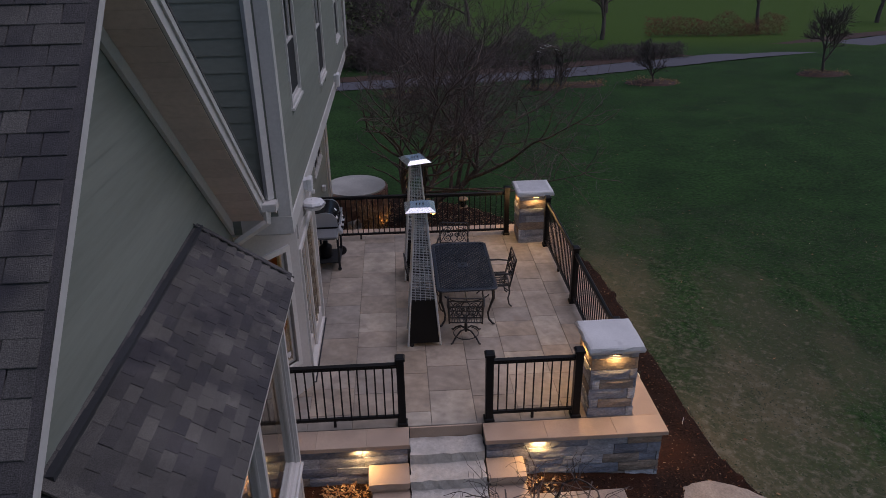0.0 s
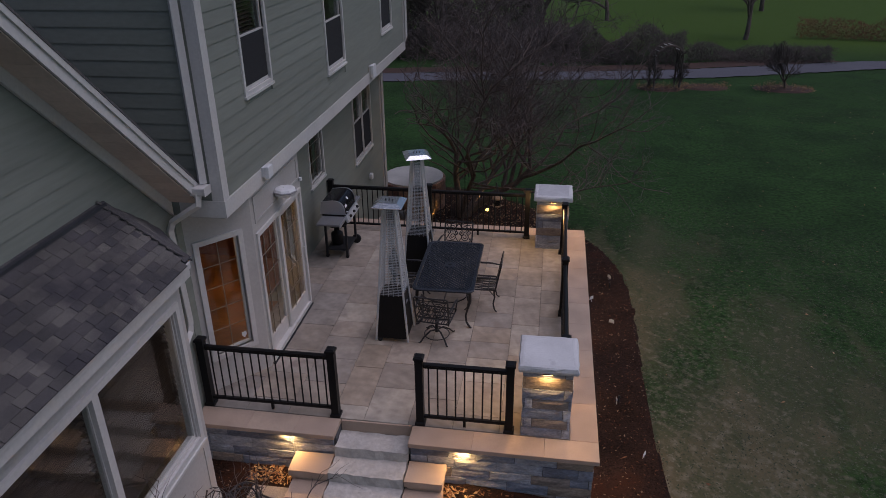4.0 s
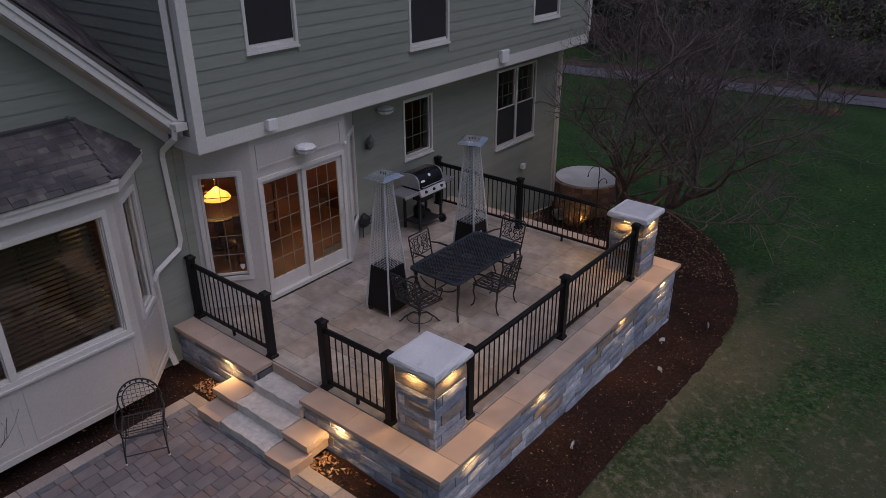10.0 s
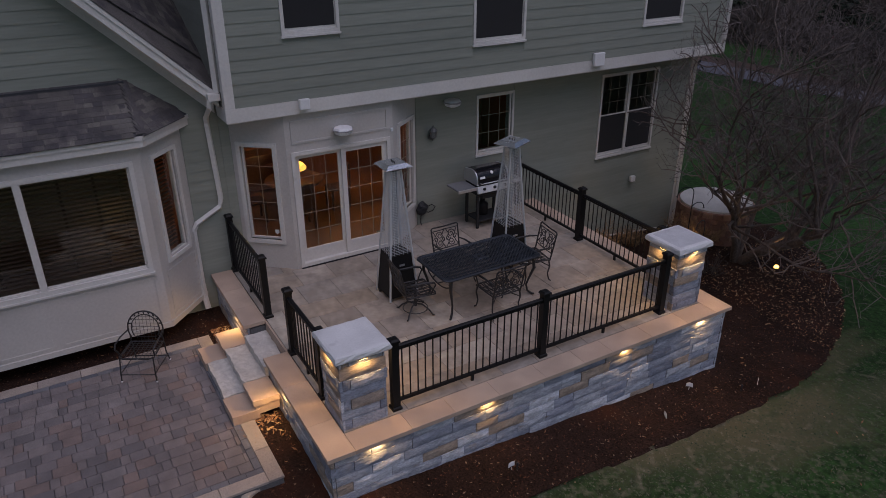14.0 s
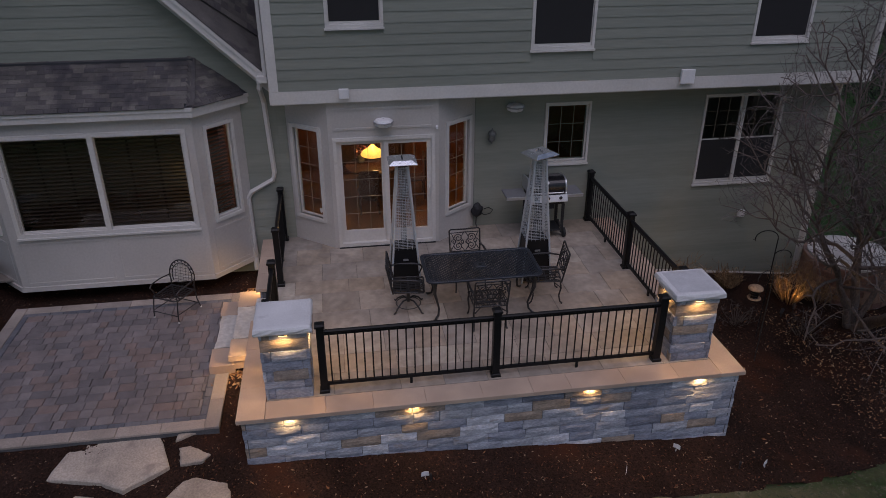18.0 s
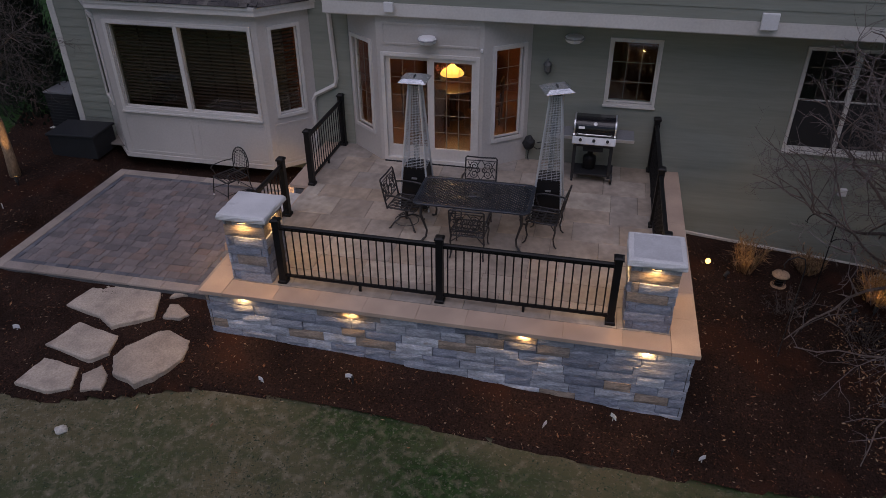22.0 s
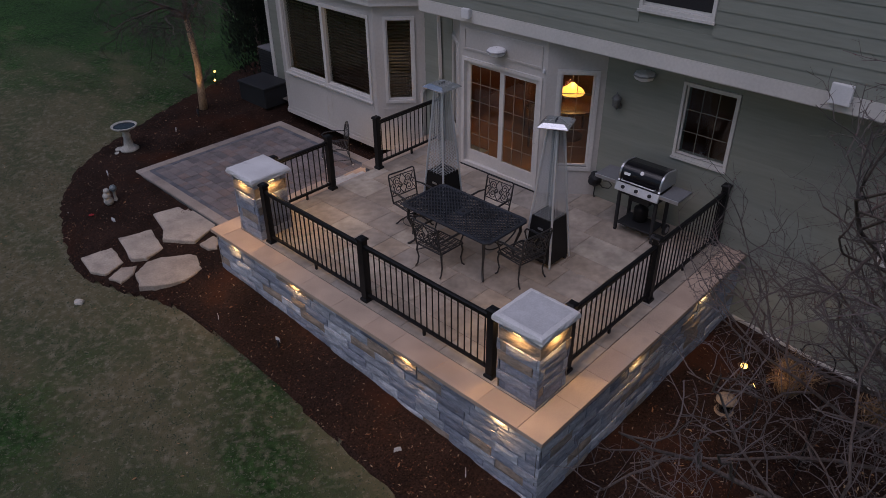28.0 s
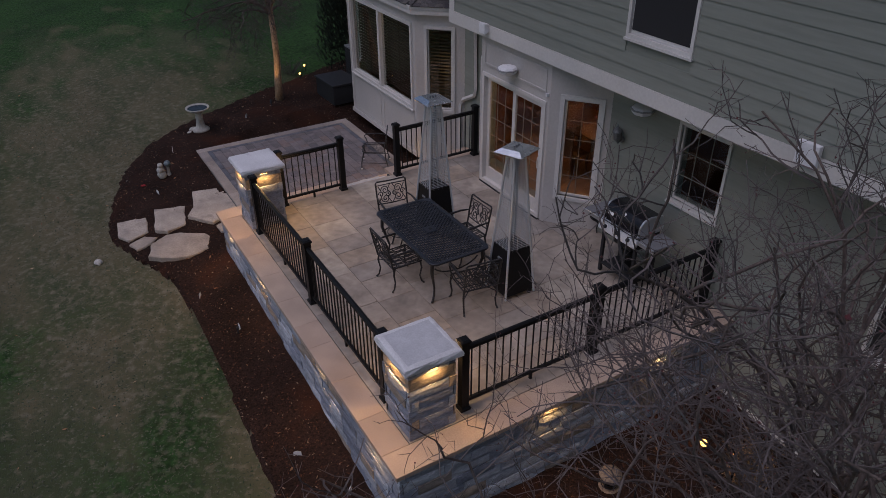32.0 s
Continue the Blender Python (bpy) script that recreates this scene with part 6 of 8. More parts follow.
# ---- loose things in the beds ----
def bistro_chair():
    ob = thing("wire_chair", "black wrought-iron garden armchair with a round mesh back", "chair", at=pose(-3.90, -1.46, PZ + 0.004, 0, 0, -30))
    sz, w, d = 0.40, 0.25, 0.24

    def rim(r, q, k=24):
        """Points of the round back: r across, q up, leaning away from the seat."""
        out = []
        for i in range(k + 1):
            a = math.pi * (-0.18 + 1.36 * i / k)
            h = 0.62 + q * math.sin(a)
            out.append((-d - 0.16 * (h - sz), -r * math.cos(a), h))
        return out

    bm = bmesh.new()
    tube(bm, [(-d, -w, sz), (d - 0.05, -w - 0.01, sz), (d, -w + 0.05, sz), (d, w - 0.05, sz), (d - 0.05, w + 0.01, sz), (-d, w, sz), (-d, -w, sz)], 0.012, 6)
    part("seat_frame", bm, IRON, ob)
    bm = bmesh.new()
    for i in range(-8, 9, 2):
        tube(bm, [(-d, i * 0.029, sz + 0.002), (d - 0.01, i * 0.029, sz + 0.002)], 0.004, 4)
        tube(bm, [(i * 0.028, -w, sz + 0.006), (i * 0.028, w, sz + 0.006)], 0.004, 4)
    tagged(part("seat_mesh", bm, IRON, ob), kind="stuff")
    bm = bmesh.new()
    tube(bm, rim(0.27, 0.28), 0.012, 6)
    part("back_hoop", bm, IRON, ob)
    bm = bmesh.new()
    tube(bm, rim(0.215, 0.225), 0.009, 6)
    part("inner_hoop", bm, IRON, ob)
    bm = bmesh.new()
    for i in range(-7, 8, 2):
        y = i * 0.028
        h = 0.222 * math.sqrt(max(0.05, 1 - (y / 0.215) ** 2))
        tube(bm, [(-d - 0.16 * (0.62 - h - sz), y, 0.62 - h), (-d - 0.16 * (0.62 + h - sz), y, 0.62 + h)], 0.0032, 4)
        tube(bm, [(-d - 0.16 * (0.62 + y - sz), -math.sqrt(0.215 ** 2 - y * y), 0.62 + y), (-d - 0.16 * (0.62 + y - sz), math.sqrt(0.215 ** 2 - y * y), 0.62 + y)], 0.0032, 4)
    tagged(part("back_mesh", bm, IRON, ob), kind="stuff")
    for k in range(9):
        a = math.pi * (0.1 + 0.1 * k)
        h = 0.62 + 0.257 * math.sin(a)
        bm = bmesh.new()
        bmesh.ops.create_icosphere(bm, subdivisions=1, radius=1.0, matrix=Matrix.Translation((-d - 0.16 * (h - sz), -0.242 * math.cos(a), h)) @ Matrix.Rotation(a, 4, "X") @ Matrix.Diagonal((0.006, 0.026, 0.014, 1)))
        part("leaf_ornament", bm, IRON, ob)
    for s in (-1, 1):
        bm = bmesh.new()
        tube(bm, [(-d - 0.04, s * 0.265, 0.60), (-0.05, s * 0.30, 0.61), (0.16, s * 0.30, 0.60), (0.23, s * 0.285, 0.56), (0.19, s * 0.27, 0.50), (0.16, s * 0.26, sz)], 0.012, 6)
        part("armrest", bm, IRON, ob)
        bm = bmesh.new()
        tube(bm, [(d - 0.03, s * w, sz), (d + 0.02, s * (w + 0.01), 0.16), (d + 0.03, s * (w + 0.015), 0.004)], 0.011, 6)
        front = part("front_leg", bm, IRON, ob)
        bm = bmesh.new()
        tube(bm, [(-d - 0.01, s * w, sz + 0.1), (-d - 0.03, s * w, 0.2), (-d - 0.08, s * (w + 0.015), 0.004)], 0.011, 6)
        back = part("back_leg", bm, IRON, ob)
        for x, leg in ((d + 0.03, front), (-d - 0.08, back)):
            bm = bmesh.new()
            lathe(bm, [(0.014, 0.0), (0.017, 0.008), (0.015, 0.022), (0.012, 0.024)], 8, (x, s * (w + 0.015), 0))
            part("foot_cap", bm, WHITEPL, leg, "white plastic foot cap")
        bm = bmesh.new()
        tube(bm, [(-d - 0.05, s * (w + 0.008), 0.13), (d + 0.022, s * (w + 0.008), 0.15)], 0.008, 6)
        part("side_stretcher", bm, IRON, ob)
    for x in (-d - 0.06, d + 0.035):
        bm = bmesh.new()
        tube(bm, [(x, -w - 0.01, 0.14 if x > 0 else 0.10), (x, w + 0.01, 0.14 if x > 0 else 0.10)], 0.009, 6)
        part("stretcher", bm, IRON, ob)


bistro_chair()


def bird_bath(x, y):
    z = bed_z(x, y) - 0.02
    ob = thing("bird_bath", "pale cast-stone bird bath with water in the bowl", "bird bath", at=pose(x, y, z))
    bm = bmesh.new()
    lathe(bm, [(0.20, 0.0), (0.21, 0.05), (0.16, 0.09), (0.11, 0.12), (0.10, 0.20), (0.075, 0.30), (0.09, 0.36), (0.07, 0.42), (0.10, 0.48)], 20)
    part("pedestal", bm, STATUE, ob, smooth=True)
    bm = bmesh.new()
    lathe(bm, [(0.08, 0.48), (0.16, 0.51), (0.255, 0.56), (0.285, 0.595), (0.28, 0.61), (0.25, 0.605), (0.23, 0.58), (0.10, 0.55)], 28)
    part("bowl", bm, STATUE, ob, smooth=True)
    bm = bmesh.new()
    lathe(bm, [(0.235, 0.583), (0.235, 0.586)], 24)
    part("water", bm, ENAMEL, ob, "dark still water")


bird_bath(-1.08, -5.42)


def ornament(x, y):
    z = bed_z(x, y) - 0.01
    bm = bmesh.new()
    for r, c in ((0.10, (0, 0, 0.08)), (0.085, (0.01, 0.0, 0.20)), (0.06, (0.0, 0.01, 0.31))):
        bmesh.ops.create_icosphere(bm, subdivisions=2, radius=r, matrix=Matrix.Translation(c))
    for v in bm.verts:
        v.co += v.co.normalized() * 0.012 * noise.noise(v.co * 14)
    ob = tagged(part("garden_ornament", bm, STATUE, smooth=True), "weathered grey stone garden ornament in the mulch", "ornament")
    ob.matrix_basis = pose(x, y, z)


ornament(0.29, -3.62)
bm = bmesh.new()
bmesh.ops.create_icosphere(bm, subdivisions=2, radius=0.075)
gz_ball = tagged(part("gazing_ball", bm, mat("blue_grey_glaze", (0.16, 0.20, 0.22), 0.3, broad=(6, 0.2)), smooth=True), "small blue-grey glazed ball beside the ornament", "ball")
gz_ball.matrix_basis = pose(0.13, -3.66, bed_z(0.13, -3.66) + 0.26)
part("ball_stand", (lambda b: (lathe(b, [(0.05, -0.28), (0.03, -0.2), (0.03, -0.06)], 10), b)[1])(bmesh.new()), STATUE, gz_ball)


def rock(x, y, r, seed, label="pale rough stone lying in the bed"):
    bm = bmesh.new()
    bmesh.ops.create_icosphere(bm, subdivisions=2, radius=r)
    for v in bm.verts:
        v.co = Vector((v.co.x * 1.2, v.co.y, v.co.z * 0.6)) * (1 + 0.3 * noise.noise(v.co / r * 1.3 + Vector((seed, 0, 0))))
    ob = tagged(part("rock", bm, STATUE), label, "rock", "loose rocks")
    ob.matrix_basis = pose(x, y, ground_z(x, y) + r * 0.3, 0, 0, seed * 40)


for k, (x, y, r) in enumerate(((-0.92, -5.62, 0.09), (-0.80, -5.50, 0.06), (2.07, -1.07, 0.075), (1.0, -4.0, 0.04), (0.7, -3.2, 0.035))):
    rock(x, y, r, k + 1)


def storage_box():
    z = bed_z(-4.75, -5.15) - 0.02
    ob = thing("storage_box", "dark grey plastic storage box beside the bay", "storage box", at=pose(-4.72, -5.28, z, 0, 0, 3))
    part("body", rbox(-0.38, 0.38, -0.52, 0.52, 0.0, 0.48, 0.02), DARKPL, ob)
    part("lid", rbox(-0.41, 0.41, -0.55, 0.55, 0.482, 0.54, 0.02), DARKPL, ob, "dark lid")


storage_box()


def ac_unit():
    z = ground_z(-5.9, -6.4)
    ob = thing("air_conditioner", "dark grey outdoor air conditioner unit by the house corner", "air conditioner", at=pose(-5.95, -6.35, z))
    part("case", rbox(-0.36, 0.36, -0.36, 0.36, 0.05, 0.85, 0.02), DARKPL, ob)
    part("top", rbox(-0.37, 0.37, -0.37, 0.37, 0.852, 0.90, 0.015), SLATE, ob)
    for k in range(10):
        bm = bmesh.new()
        box(bm, 0.36, 0.372, -0.32, 0.32, 0.12 + 0.07 * k, 0.14 + 0.07 * k)
        part("louvre", bm, DARKPL, ob)
    part("pad", boxes((-0.42, 0.42, -0.42, 0.42, -0.05, 0.048)), CONCRETE, ob)


ac_unit()


def paper_tag(x, y, turn, tall):
    z = bed_z(x, y)
    ob = thing("plant_tag", "small white marker tag stuck in the mulch", "tag", "marker tags", at=pose(x, y, z, 0, 0, turn))
    part("stake", boxes((-0.004, 0.004, -0.004, 0.004, -0.02, tall)), WHITEPL, ob)
    bm = bmesh.new()
    v = [[bm.verts.new((u, 0.006 * k + 0.02 * math.sin(u * 30), tall + w)) for u, w in ((-0.05, 0.0), (0.0, 0.012), (0.05, 0.0), (0.045, 0.07), (0.0, 0.085), (-0.045, 0.07))] for k in (0, 1)]
    for r in v:
        bm.faces.new(r)
    for i in range(6):
        bm.faces.new((v[0][i], v[0][(i + 1) % 6], v[1][(i + 1) % 6], v[1][i]))
    part("card", bm, WHITEPL, ob)


for row in ((0.44, 2.40, 70, 0.05), (0.63, 7.25, 100, 0.04), (0.20, 6.10, 20, 0.05), (0.75, 1.2, 40, 0.01), (-0.2, -4.7, 60, 0.06), (0.55, -2.9, 80, 0.02), (-2.2, -5.3, 30, 0.02), (0.55, 5.2, 130, 0.0)):
    paper_tag(*row)


def red_bloom(x, y):
    z = bed_z(x, y)
    ob = thing("red_bloom", "small red fabric bloom lying in the mulch", "flower", at=pose(x, y, z))
    rnd = random.Random(12)
    for k in range(6):
        bm = bmesh.new()
        a = 2 * math.pi * k / 6
        bmesh.ops.create_icosphere(bm, subdivisions=1, radius=1.0, matrix=Matrix.Translation((0.03 * math.cos(a), 0.03 * math.sin(a), 0.025 + 0.01 * rnd.random())) @ Matrix.Rotation(a, 4, "Z") @ Matrix.Diagonal((0.03, 0.02, 0.012, 1)))
        part("petal", bm, PETAL, ob)
    bm = bmesh.new()
    tube(bm, [(0, 0, 0.0), (0, 0, 0.03)], 0.012, 6)
    part("centre", bm, BERRY, ob)


red_bloom(0.74, -3.46)


# ---- garden lights ----
def garden_spot(x, y, aim, power, label, cone=70, wide=0.03, tall=0.14):
    z = bed_z(x, y) + tall - 0.14
    ob = thing("garden_spotlight", label, "spotlight", "garden spotlights", at=pose(x, y, z))
    part("stake", boxes((-0.01, 0.01, -0.01, 0.01, -0.05, 0.10)), DARKPL, ob)
    d = (Vector(aim) - Vector((x, y, z + 0.14))).normalized()
    bm = bmesh.new()
    tube(bm, [Vector((0, 0, 0.14)) - d * 0.06, Vector((0, 0, 0.14)) + d * 0.05], [0.03, wide + 0.004], 12)
    part("head", bm, DARKPL, ob)
    bm = bmesh.new()
    tube(bm, [Vector((0, 0, 0.14)) + d * 0.041, Vector((0, 0, 0.14)) + d * 0.0505], wide, 12)
    # wide lenses get an oversized glowing ball that imitates the lamp's glare
    if wide > 0.05:
        bmesh.ops.create_icosphere(bm, subdivisions=2, radius=wide * 0.85, matrix=Matrix.Translation(Vector((0, 0, 0.14)) + d * 0.05))
    part("lens", bm, SPOTLENS, ob, "glowing warm lens")
    lamp("garden_lamp", "SPOT", Vector((x, y, z + 0.14)) + d * (0.07 if wide < 0.05 else 0.115), aim, power, size=0.03, cone=cone)


garden_spot(-2.96, -5.55, (-3.36, -6.0, 1.3), 34, "small ground spotlight aimed at the tan tree trunk", 45)
garden_spot(-4.31, -6.95, (-3.4, -6.0, 0.9), 45, "small spotlight behind the tan tree trunk", 60)
garden_spot(-3.75, 10.55, (-5.41, 11.6, 1.3), 16, "small ground spotlight washing the house wall", 62)
garden_spot(-2.49, 12.05, (-2.6, 11.3, 0.6), 22, "small bright spotlight in the mulch under the tree", 90, 0.06, 0.04)
garden_spot(-4.40, 7.76, (-0.4, 8.6, 0.9), 3, "small bright spotlight in the bed by the house", 90, 0.052, 0.06)
garden_spot(-3.55, 10.15, (-4.1, 10.75, -0.9), 7, "small spotlight aimed at dry shrubs", 90)
# extra lamp, added to give the dry grass its golden light
garden_spot(-3.95, 8.05, (-4.3, 8.5, -0.75), 9, "added spotlight that brightens a clump of dry grass", 90)
garden_spot(-4.70, -7.6, (-3.3, -6.0, 0.6), 3, "small spotlight at the edge of the bed", 90)


def hook_lantern(x, y, z_lamp, sway):
    z = bed_z(x, y)
    h = z_lamp - z
    ob = thing("hook_lantern", "tan bird feeder lantern hanging from a black shepherd hook", "lantern", at=pose(x, y, z, 0, 0, sway))
    bm = bmesh.new()
    tube(bm, [(0.32, 0, -0.1), (0.32, 0, h + 0.2), (0.28, 0, h + 0.34), (0.16, 0, h + 0.38), (0.04, 0, h + 0.33), (0.0, 0, h + 0.24), (0.02, 0, h + 0.19)], 0.009, 6)
    part("hook", bm, IRON, ob)
    bm = bmesh.new()
    lathe(bm, [(0.0, h + 0.125), (0.05, h + 0.12), (0.115, h + 0.085), (0.125, h + 0.065), (0.12, h + 0.05), (0.05, h + 0.045)], 20)
    part("roof", bm, TANBARK, ob, "flat tan round roof", smooth=True)
    bm = bmesh.new()
    lathe(bm, [(0.05, h - 0.12), (0.062, h - 0.11), (0.062, h + 0.045)], 14)
    part("seed_tube", bm, ENAMEL, ob, "dark seed tube")
    bm = bmesh.new()
    tube(bm, [(0.085 * math.cos(0.55 * k), 0.085 * math.sin(0.55 * k), h - 0.12 + 0.16 * k / 40) for k in range(41)], 0.005, 4)
    part("wire_guard", bm, BLACK, ob)
    bm = bmesh.new()
    lathe(bm, [(0.06, h - 0.125), (0.105, h - 0.13), (0.115, h - 0.115), (0.108, h - 0.11)], 18)
    part("tray", bm, TANBARK, ob, "tan tray ring")
    bm = bmesh.new()
    tube(bm, [(0, 0, h + 0.12), (0.01, 0, h + 0.19)], 0.004, 4)
    part("hanger", bm, BLACK, ob)


hook_lantern(-1.95, 8.33, 0.09, 100)


def double_hook(x, y, top, turn):
    z = bed_z(x, y)
    ob = thing("shepherd_hook", "black iron shepherd hook with two empty arms", "garden hook", at=pose(x, y, z, 0, 0, turn))
    h = top - z
    bm = bmesh.new()
    tube(bm, [(0, 0, -0.15), (0, 0, h - 0.12)], 0.010, 6)
    part("pole", bm, BLACK, ob)
    for way, up, reach in ((-1, h - 0.12, 0.20), (1, h - 0.46, 0.15)):
        bm = bmesh.new()
        tube(bm, [(way * (reach - reach * math.cos(radians(a))), 0, up + reach * 0.75 * math.sin(radians(a))) for a in range(0, 200, 18)] + [(way * (2 * reach + 0.03), 0, up - 0.02)], 0.009, 6)
        part("arm", bm, BLACK, ob)


double_hook(-2.80, 9.15, 0.74, 80)
tipped = thing("tipped_planter", "pale grey planter tipped over behind dry shrubs", "planter", at=pose(-4.72, 10.88, bed_z(-4.72, 10.88) + 0.15, 78, 0, 60))
bm = bmesh.new()
lathe(bm, [(0.02, -0.16), (0.11, -0.16), (0.15, 0.10), (0.17, 0.11), (0.17, 0.15), (0.145, 0.15), (0.13, 0.08), (0.09, -0.13)], 20)
part("pot", bm, GREYPL, tipped, smooth=True)


bm = bmesh.new()
ends = [[bm.verts.new((x, y, ground_z(-5.4, y) + dz)) for x, dz in ((-5.42, -0.3), (-5.372, -0.3), (-5.372, 0.085), (-5.392, 0.10), (-5.42, 0.10))] for y in (7.09, 9.4, 11.62)]
for a, b in zip(ends, ends[1:]):
    for i in range(5):
        bm.faces.new((a[i], a[(i + 1) % 5], b[(i + 1) % 5], b[i]))
bm.faces.new(ends[0][::-1])
bm.faces.new(ends[-1])
structure(part("foundation", bm, CONCRETE), "pale concrete foundation edge at the foot of the wall", "foundation")


def irrigation_stub(x, y):
    ob = thing("irrigation_stub", "short black irrigation stub standing in the mulch", "irrigation", "irrigation stubs", at=pose(x, y, bed_z(x, y)))
    bm = bmesh.new()
    lathe(bm, [(0.012, -0.05), (0.012, 0.08), (0.018, 0.085), (0.018, 0.12), (0.008, 0.125)], 10)
    part("stub", bm, DARKPL, ob)


irrigation_stub(0.48, 2.47)
irrigation_stub(0.61, 6.87)


# ---- curved raised pad beside the house ----
pad = thing("raised_pad", "pale round concrete pad edged with red-brown blocks", "pad", at=pose(-4.70, 12.36, 0))
bm = bmesh.new()
n = 24
ring = [(0.87 * math.cos(2 * math.pi * i / n), 0.88 * math.sin(2 * math.pi * i / n)) for i in range(n)]
lo, hi = ([bm.verts.new((x, y, z)) for x, y in ring] for z in (-2.2, -0.85))
for i in range(n):
    j = (i + 1) % n
    bm.faces.new((lo[i], lo[j], hi[j], hi[i]))
bm.faces.new(hi)
bm.faces.new(lo[::-1])
part("slab", bm, CONCRETE, pad)
for row in range(6):
    for i in range(n):
        a = 2 * math.pi * (i + 0.5 * (row % 2)) / n
        bm = bmesh.new()
        slab(bm, -0.115, 0.115, -0.05, 0.05, 0, 0.135, 0.01)
        blk = part("block", bm, REDBRICK, pad)
        blk.matrix_basis = Matrix.Translation((0.88 * math.cos(a), 0.89 * math.sin(a), -1.03 - 0.14 * row)) @ Matrix.Rotation(a + radians(90), 4, "Z")


# ---- trees and shrubs ----
class Grown:
    """A bare tree: limbs as thick tubes, twigs as thin three-sided ones. hull: (centre, radii) that the crown fills."""

    def __init__(self, seed, hull=None):
        self.rnd, self.limbs, self.twigs, self.tips, self.hull = random.Random(seed), [], [], [], hull

    def branch(self, p, d, length, r, level, last, droop=0.0, spread=0.9, kids=3, shrink=0.72, bend=0.25):
        rnd = self.rnd
        n = 5 if level < last else 4
        pts, p, d = [Vector(p)], Vector(p), Vector(d).normalized()
        for i in range(n):
            d = (d + Vector((rnd.uniform(-1, 1), rnd.uniform(-1, 1), rnd.uniform(-1, 1) - droop * (0.3 + level * 0.35))) * bend).normalized()
            p = p + d * length / n
            pts.append(p)
        end = r * 0.55
        rs = [r + (end - r) * i / n for i in range(n + 1)]
        (self.limbs if r > 0.010 else self.twigs).append((pts, rs))
        if self.hull and level:
            c, q = self.hull
            off = p - Vector(c)
            if (off.x / q[0]) ** 2 + (off.y / q[1]) ** 2 + (off.z / q[2]) ** 2 > rnd.uniform(0.8, 1.15):
                level = last
        if level >= last:
            self.tips.append(p)
            return
        for k in range(kids + (level > 1)):
            at = rnd.uniform(0.3, 1.0) if k else 1.0
            i = min(n - 1, int(at * n))
            q = pts[i].lerp(pts[i + 1], at * n - i) if at < 1 else pts[-1]
            side = Vector((rnd.gauss(0, 1), rnd.gauss(0, 1), rnd.gauss(0.15, 0.7))).normalized()
            nd = (d + side * spread * rnd.uniform(0.6, 1.2)).normalized()
            self.branch(q, nd, length * shrink * rnd.uniform(0.75, 1.15), max(0.0022, r * (0.58 if k else 0.70)), level + 1, last, droop, spread, kids, shrink, bend)

    def build(self, parent, limb_mat, twig_mat):
        for name, rows, material, sides in (("trunk", self.limbs, limb_mat, 7), ("crown", self.twigs, twig_mat, 3)):
            if not rows:
                continue
            verts, faces = [], []
            for pts, rs in rows:
                side, ring0 = None, None
                for i, p in enumerate(pts):
                    d = (pts[min(i + 1, len(pts) - 1)] - pts[max(i - 1, 0)]).normalized()
                    side = d.orthogonal().normalized() if side is None else (side - d * side.dot(d)).normalized()
                    up = d.cross(side)
                    ring = []
                    for k in range(sides):
                        a = 2 * math.pi * k / sides
                        ring.append(len(verts))
                        verts.append(tuple(p + rs[i] * (math.cos(a) * side + math.sin(a) * up)))
                    if ring0:
                        for k in range(sides):
                            faces.append((ring0[k], ring0[(k + 1) % sides], ring[(k + 1) % sides], ring[k]))
                    ring0 = ring
            me = bpy.data.meshes.new(name)
            me.from_pydata(verts, [], faces)
            me.materials.append(material)
            if sides > 3:
                for q in me.polygons:
                    q.use_smooth = True
            ob = new(name, me)
            ob.parent = parent


class Twiggy(Grown):
    """A bare tree whose every axis carries side shoots down to short spurs.
    levels: for each rank (shoot spacing, shoot length, shoot radius, angle, rise)."""

    def axis(self, p, d, length, r0, r1, rank, levels, bend=0.12, free=lambda p, rank: True):
        rnd = self.rnd
        n = max(1, (10, 8, 5, 3, 1)[min(rank, 4)])
        p, d = Vector(p), Vector(d).normalized()
        pts, ds = [p], [d]
        for i in range(n):
            d = (d + Vector((rnd.gauss(0, 1), rnd.gauss(0, 1), rnd.gauss(0, 0.8))) * bend * (1 + 0.35 * rank)).normalized()
            if rank < len(levels):
                d = (d + Vector((0, 0, levels[rank][4]))).normalized()
            p = p + d * length / n
            if i and not free(p, rank):
                break
            pts.append(p)
            ds.append(d)
        m = len(pts) - 1
        rs = [r0 + (r1 - r0) * i / m for i in range(m + 1)]
        (self.limbs if r0 > 0.011 else self.twigs).append((pts, rs))
        if rank >= len(levels):
            self.tips.append(pts[-1])
            return
        gap, ln, r, angle, _ = levels[rank]
        total = length * m / n
        s = total * (0.22 if rank == 0 else 0.12) + gap * rnd.random()
        while s < total:
            f = s / total * m
            i = min(m - 1, int(f))
            q = pts[i].lerp(pts[i + 1], f - i)
            side = ds[i + 1].orthogonal().normalized()
            side = Matrix.Rotation(rnd.uniform(0, 2 * math.pi), 3, ds[i + 1]) @ side
            a = radians(angle + rnd.gauss(0, 12))
            nd = ds[i + 1] * math.cos(a) + side * math.sin(a)
            k = rnd.uniform(0.45, 1.25) * (1.1 - 0.5 * s / total)
            self.axis(q, nd, ln * k, min(r, rs[i] * 0.8), min(r, rs[i] * 0.8) * 0.5, rank + 1, levels, bend, free)
            s += gap * rnd.uniform(0.6, 1.4)


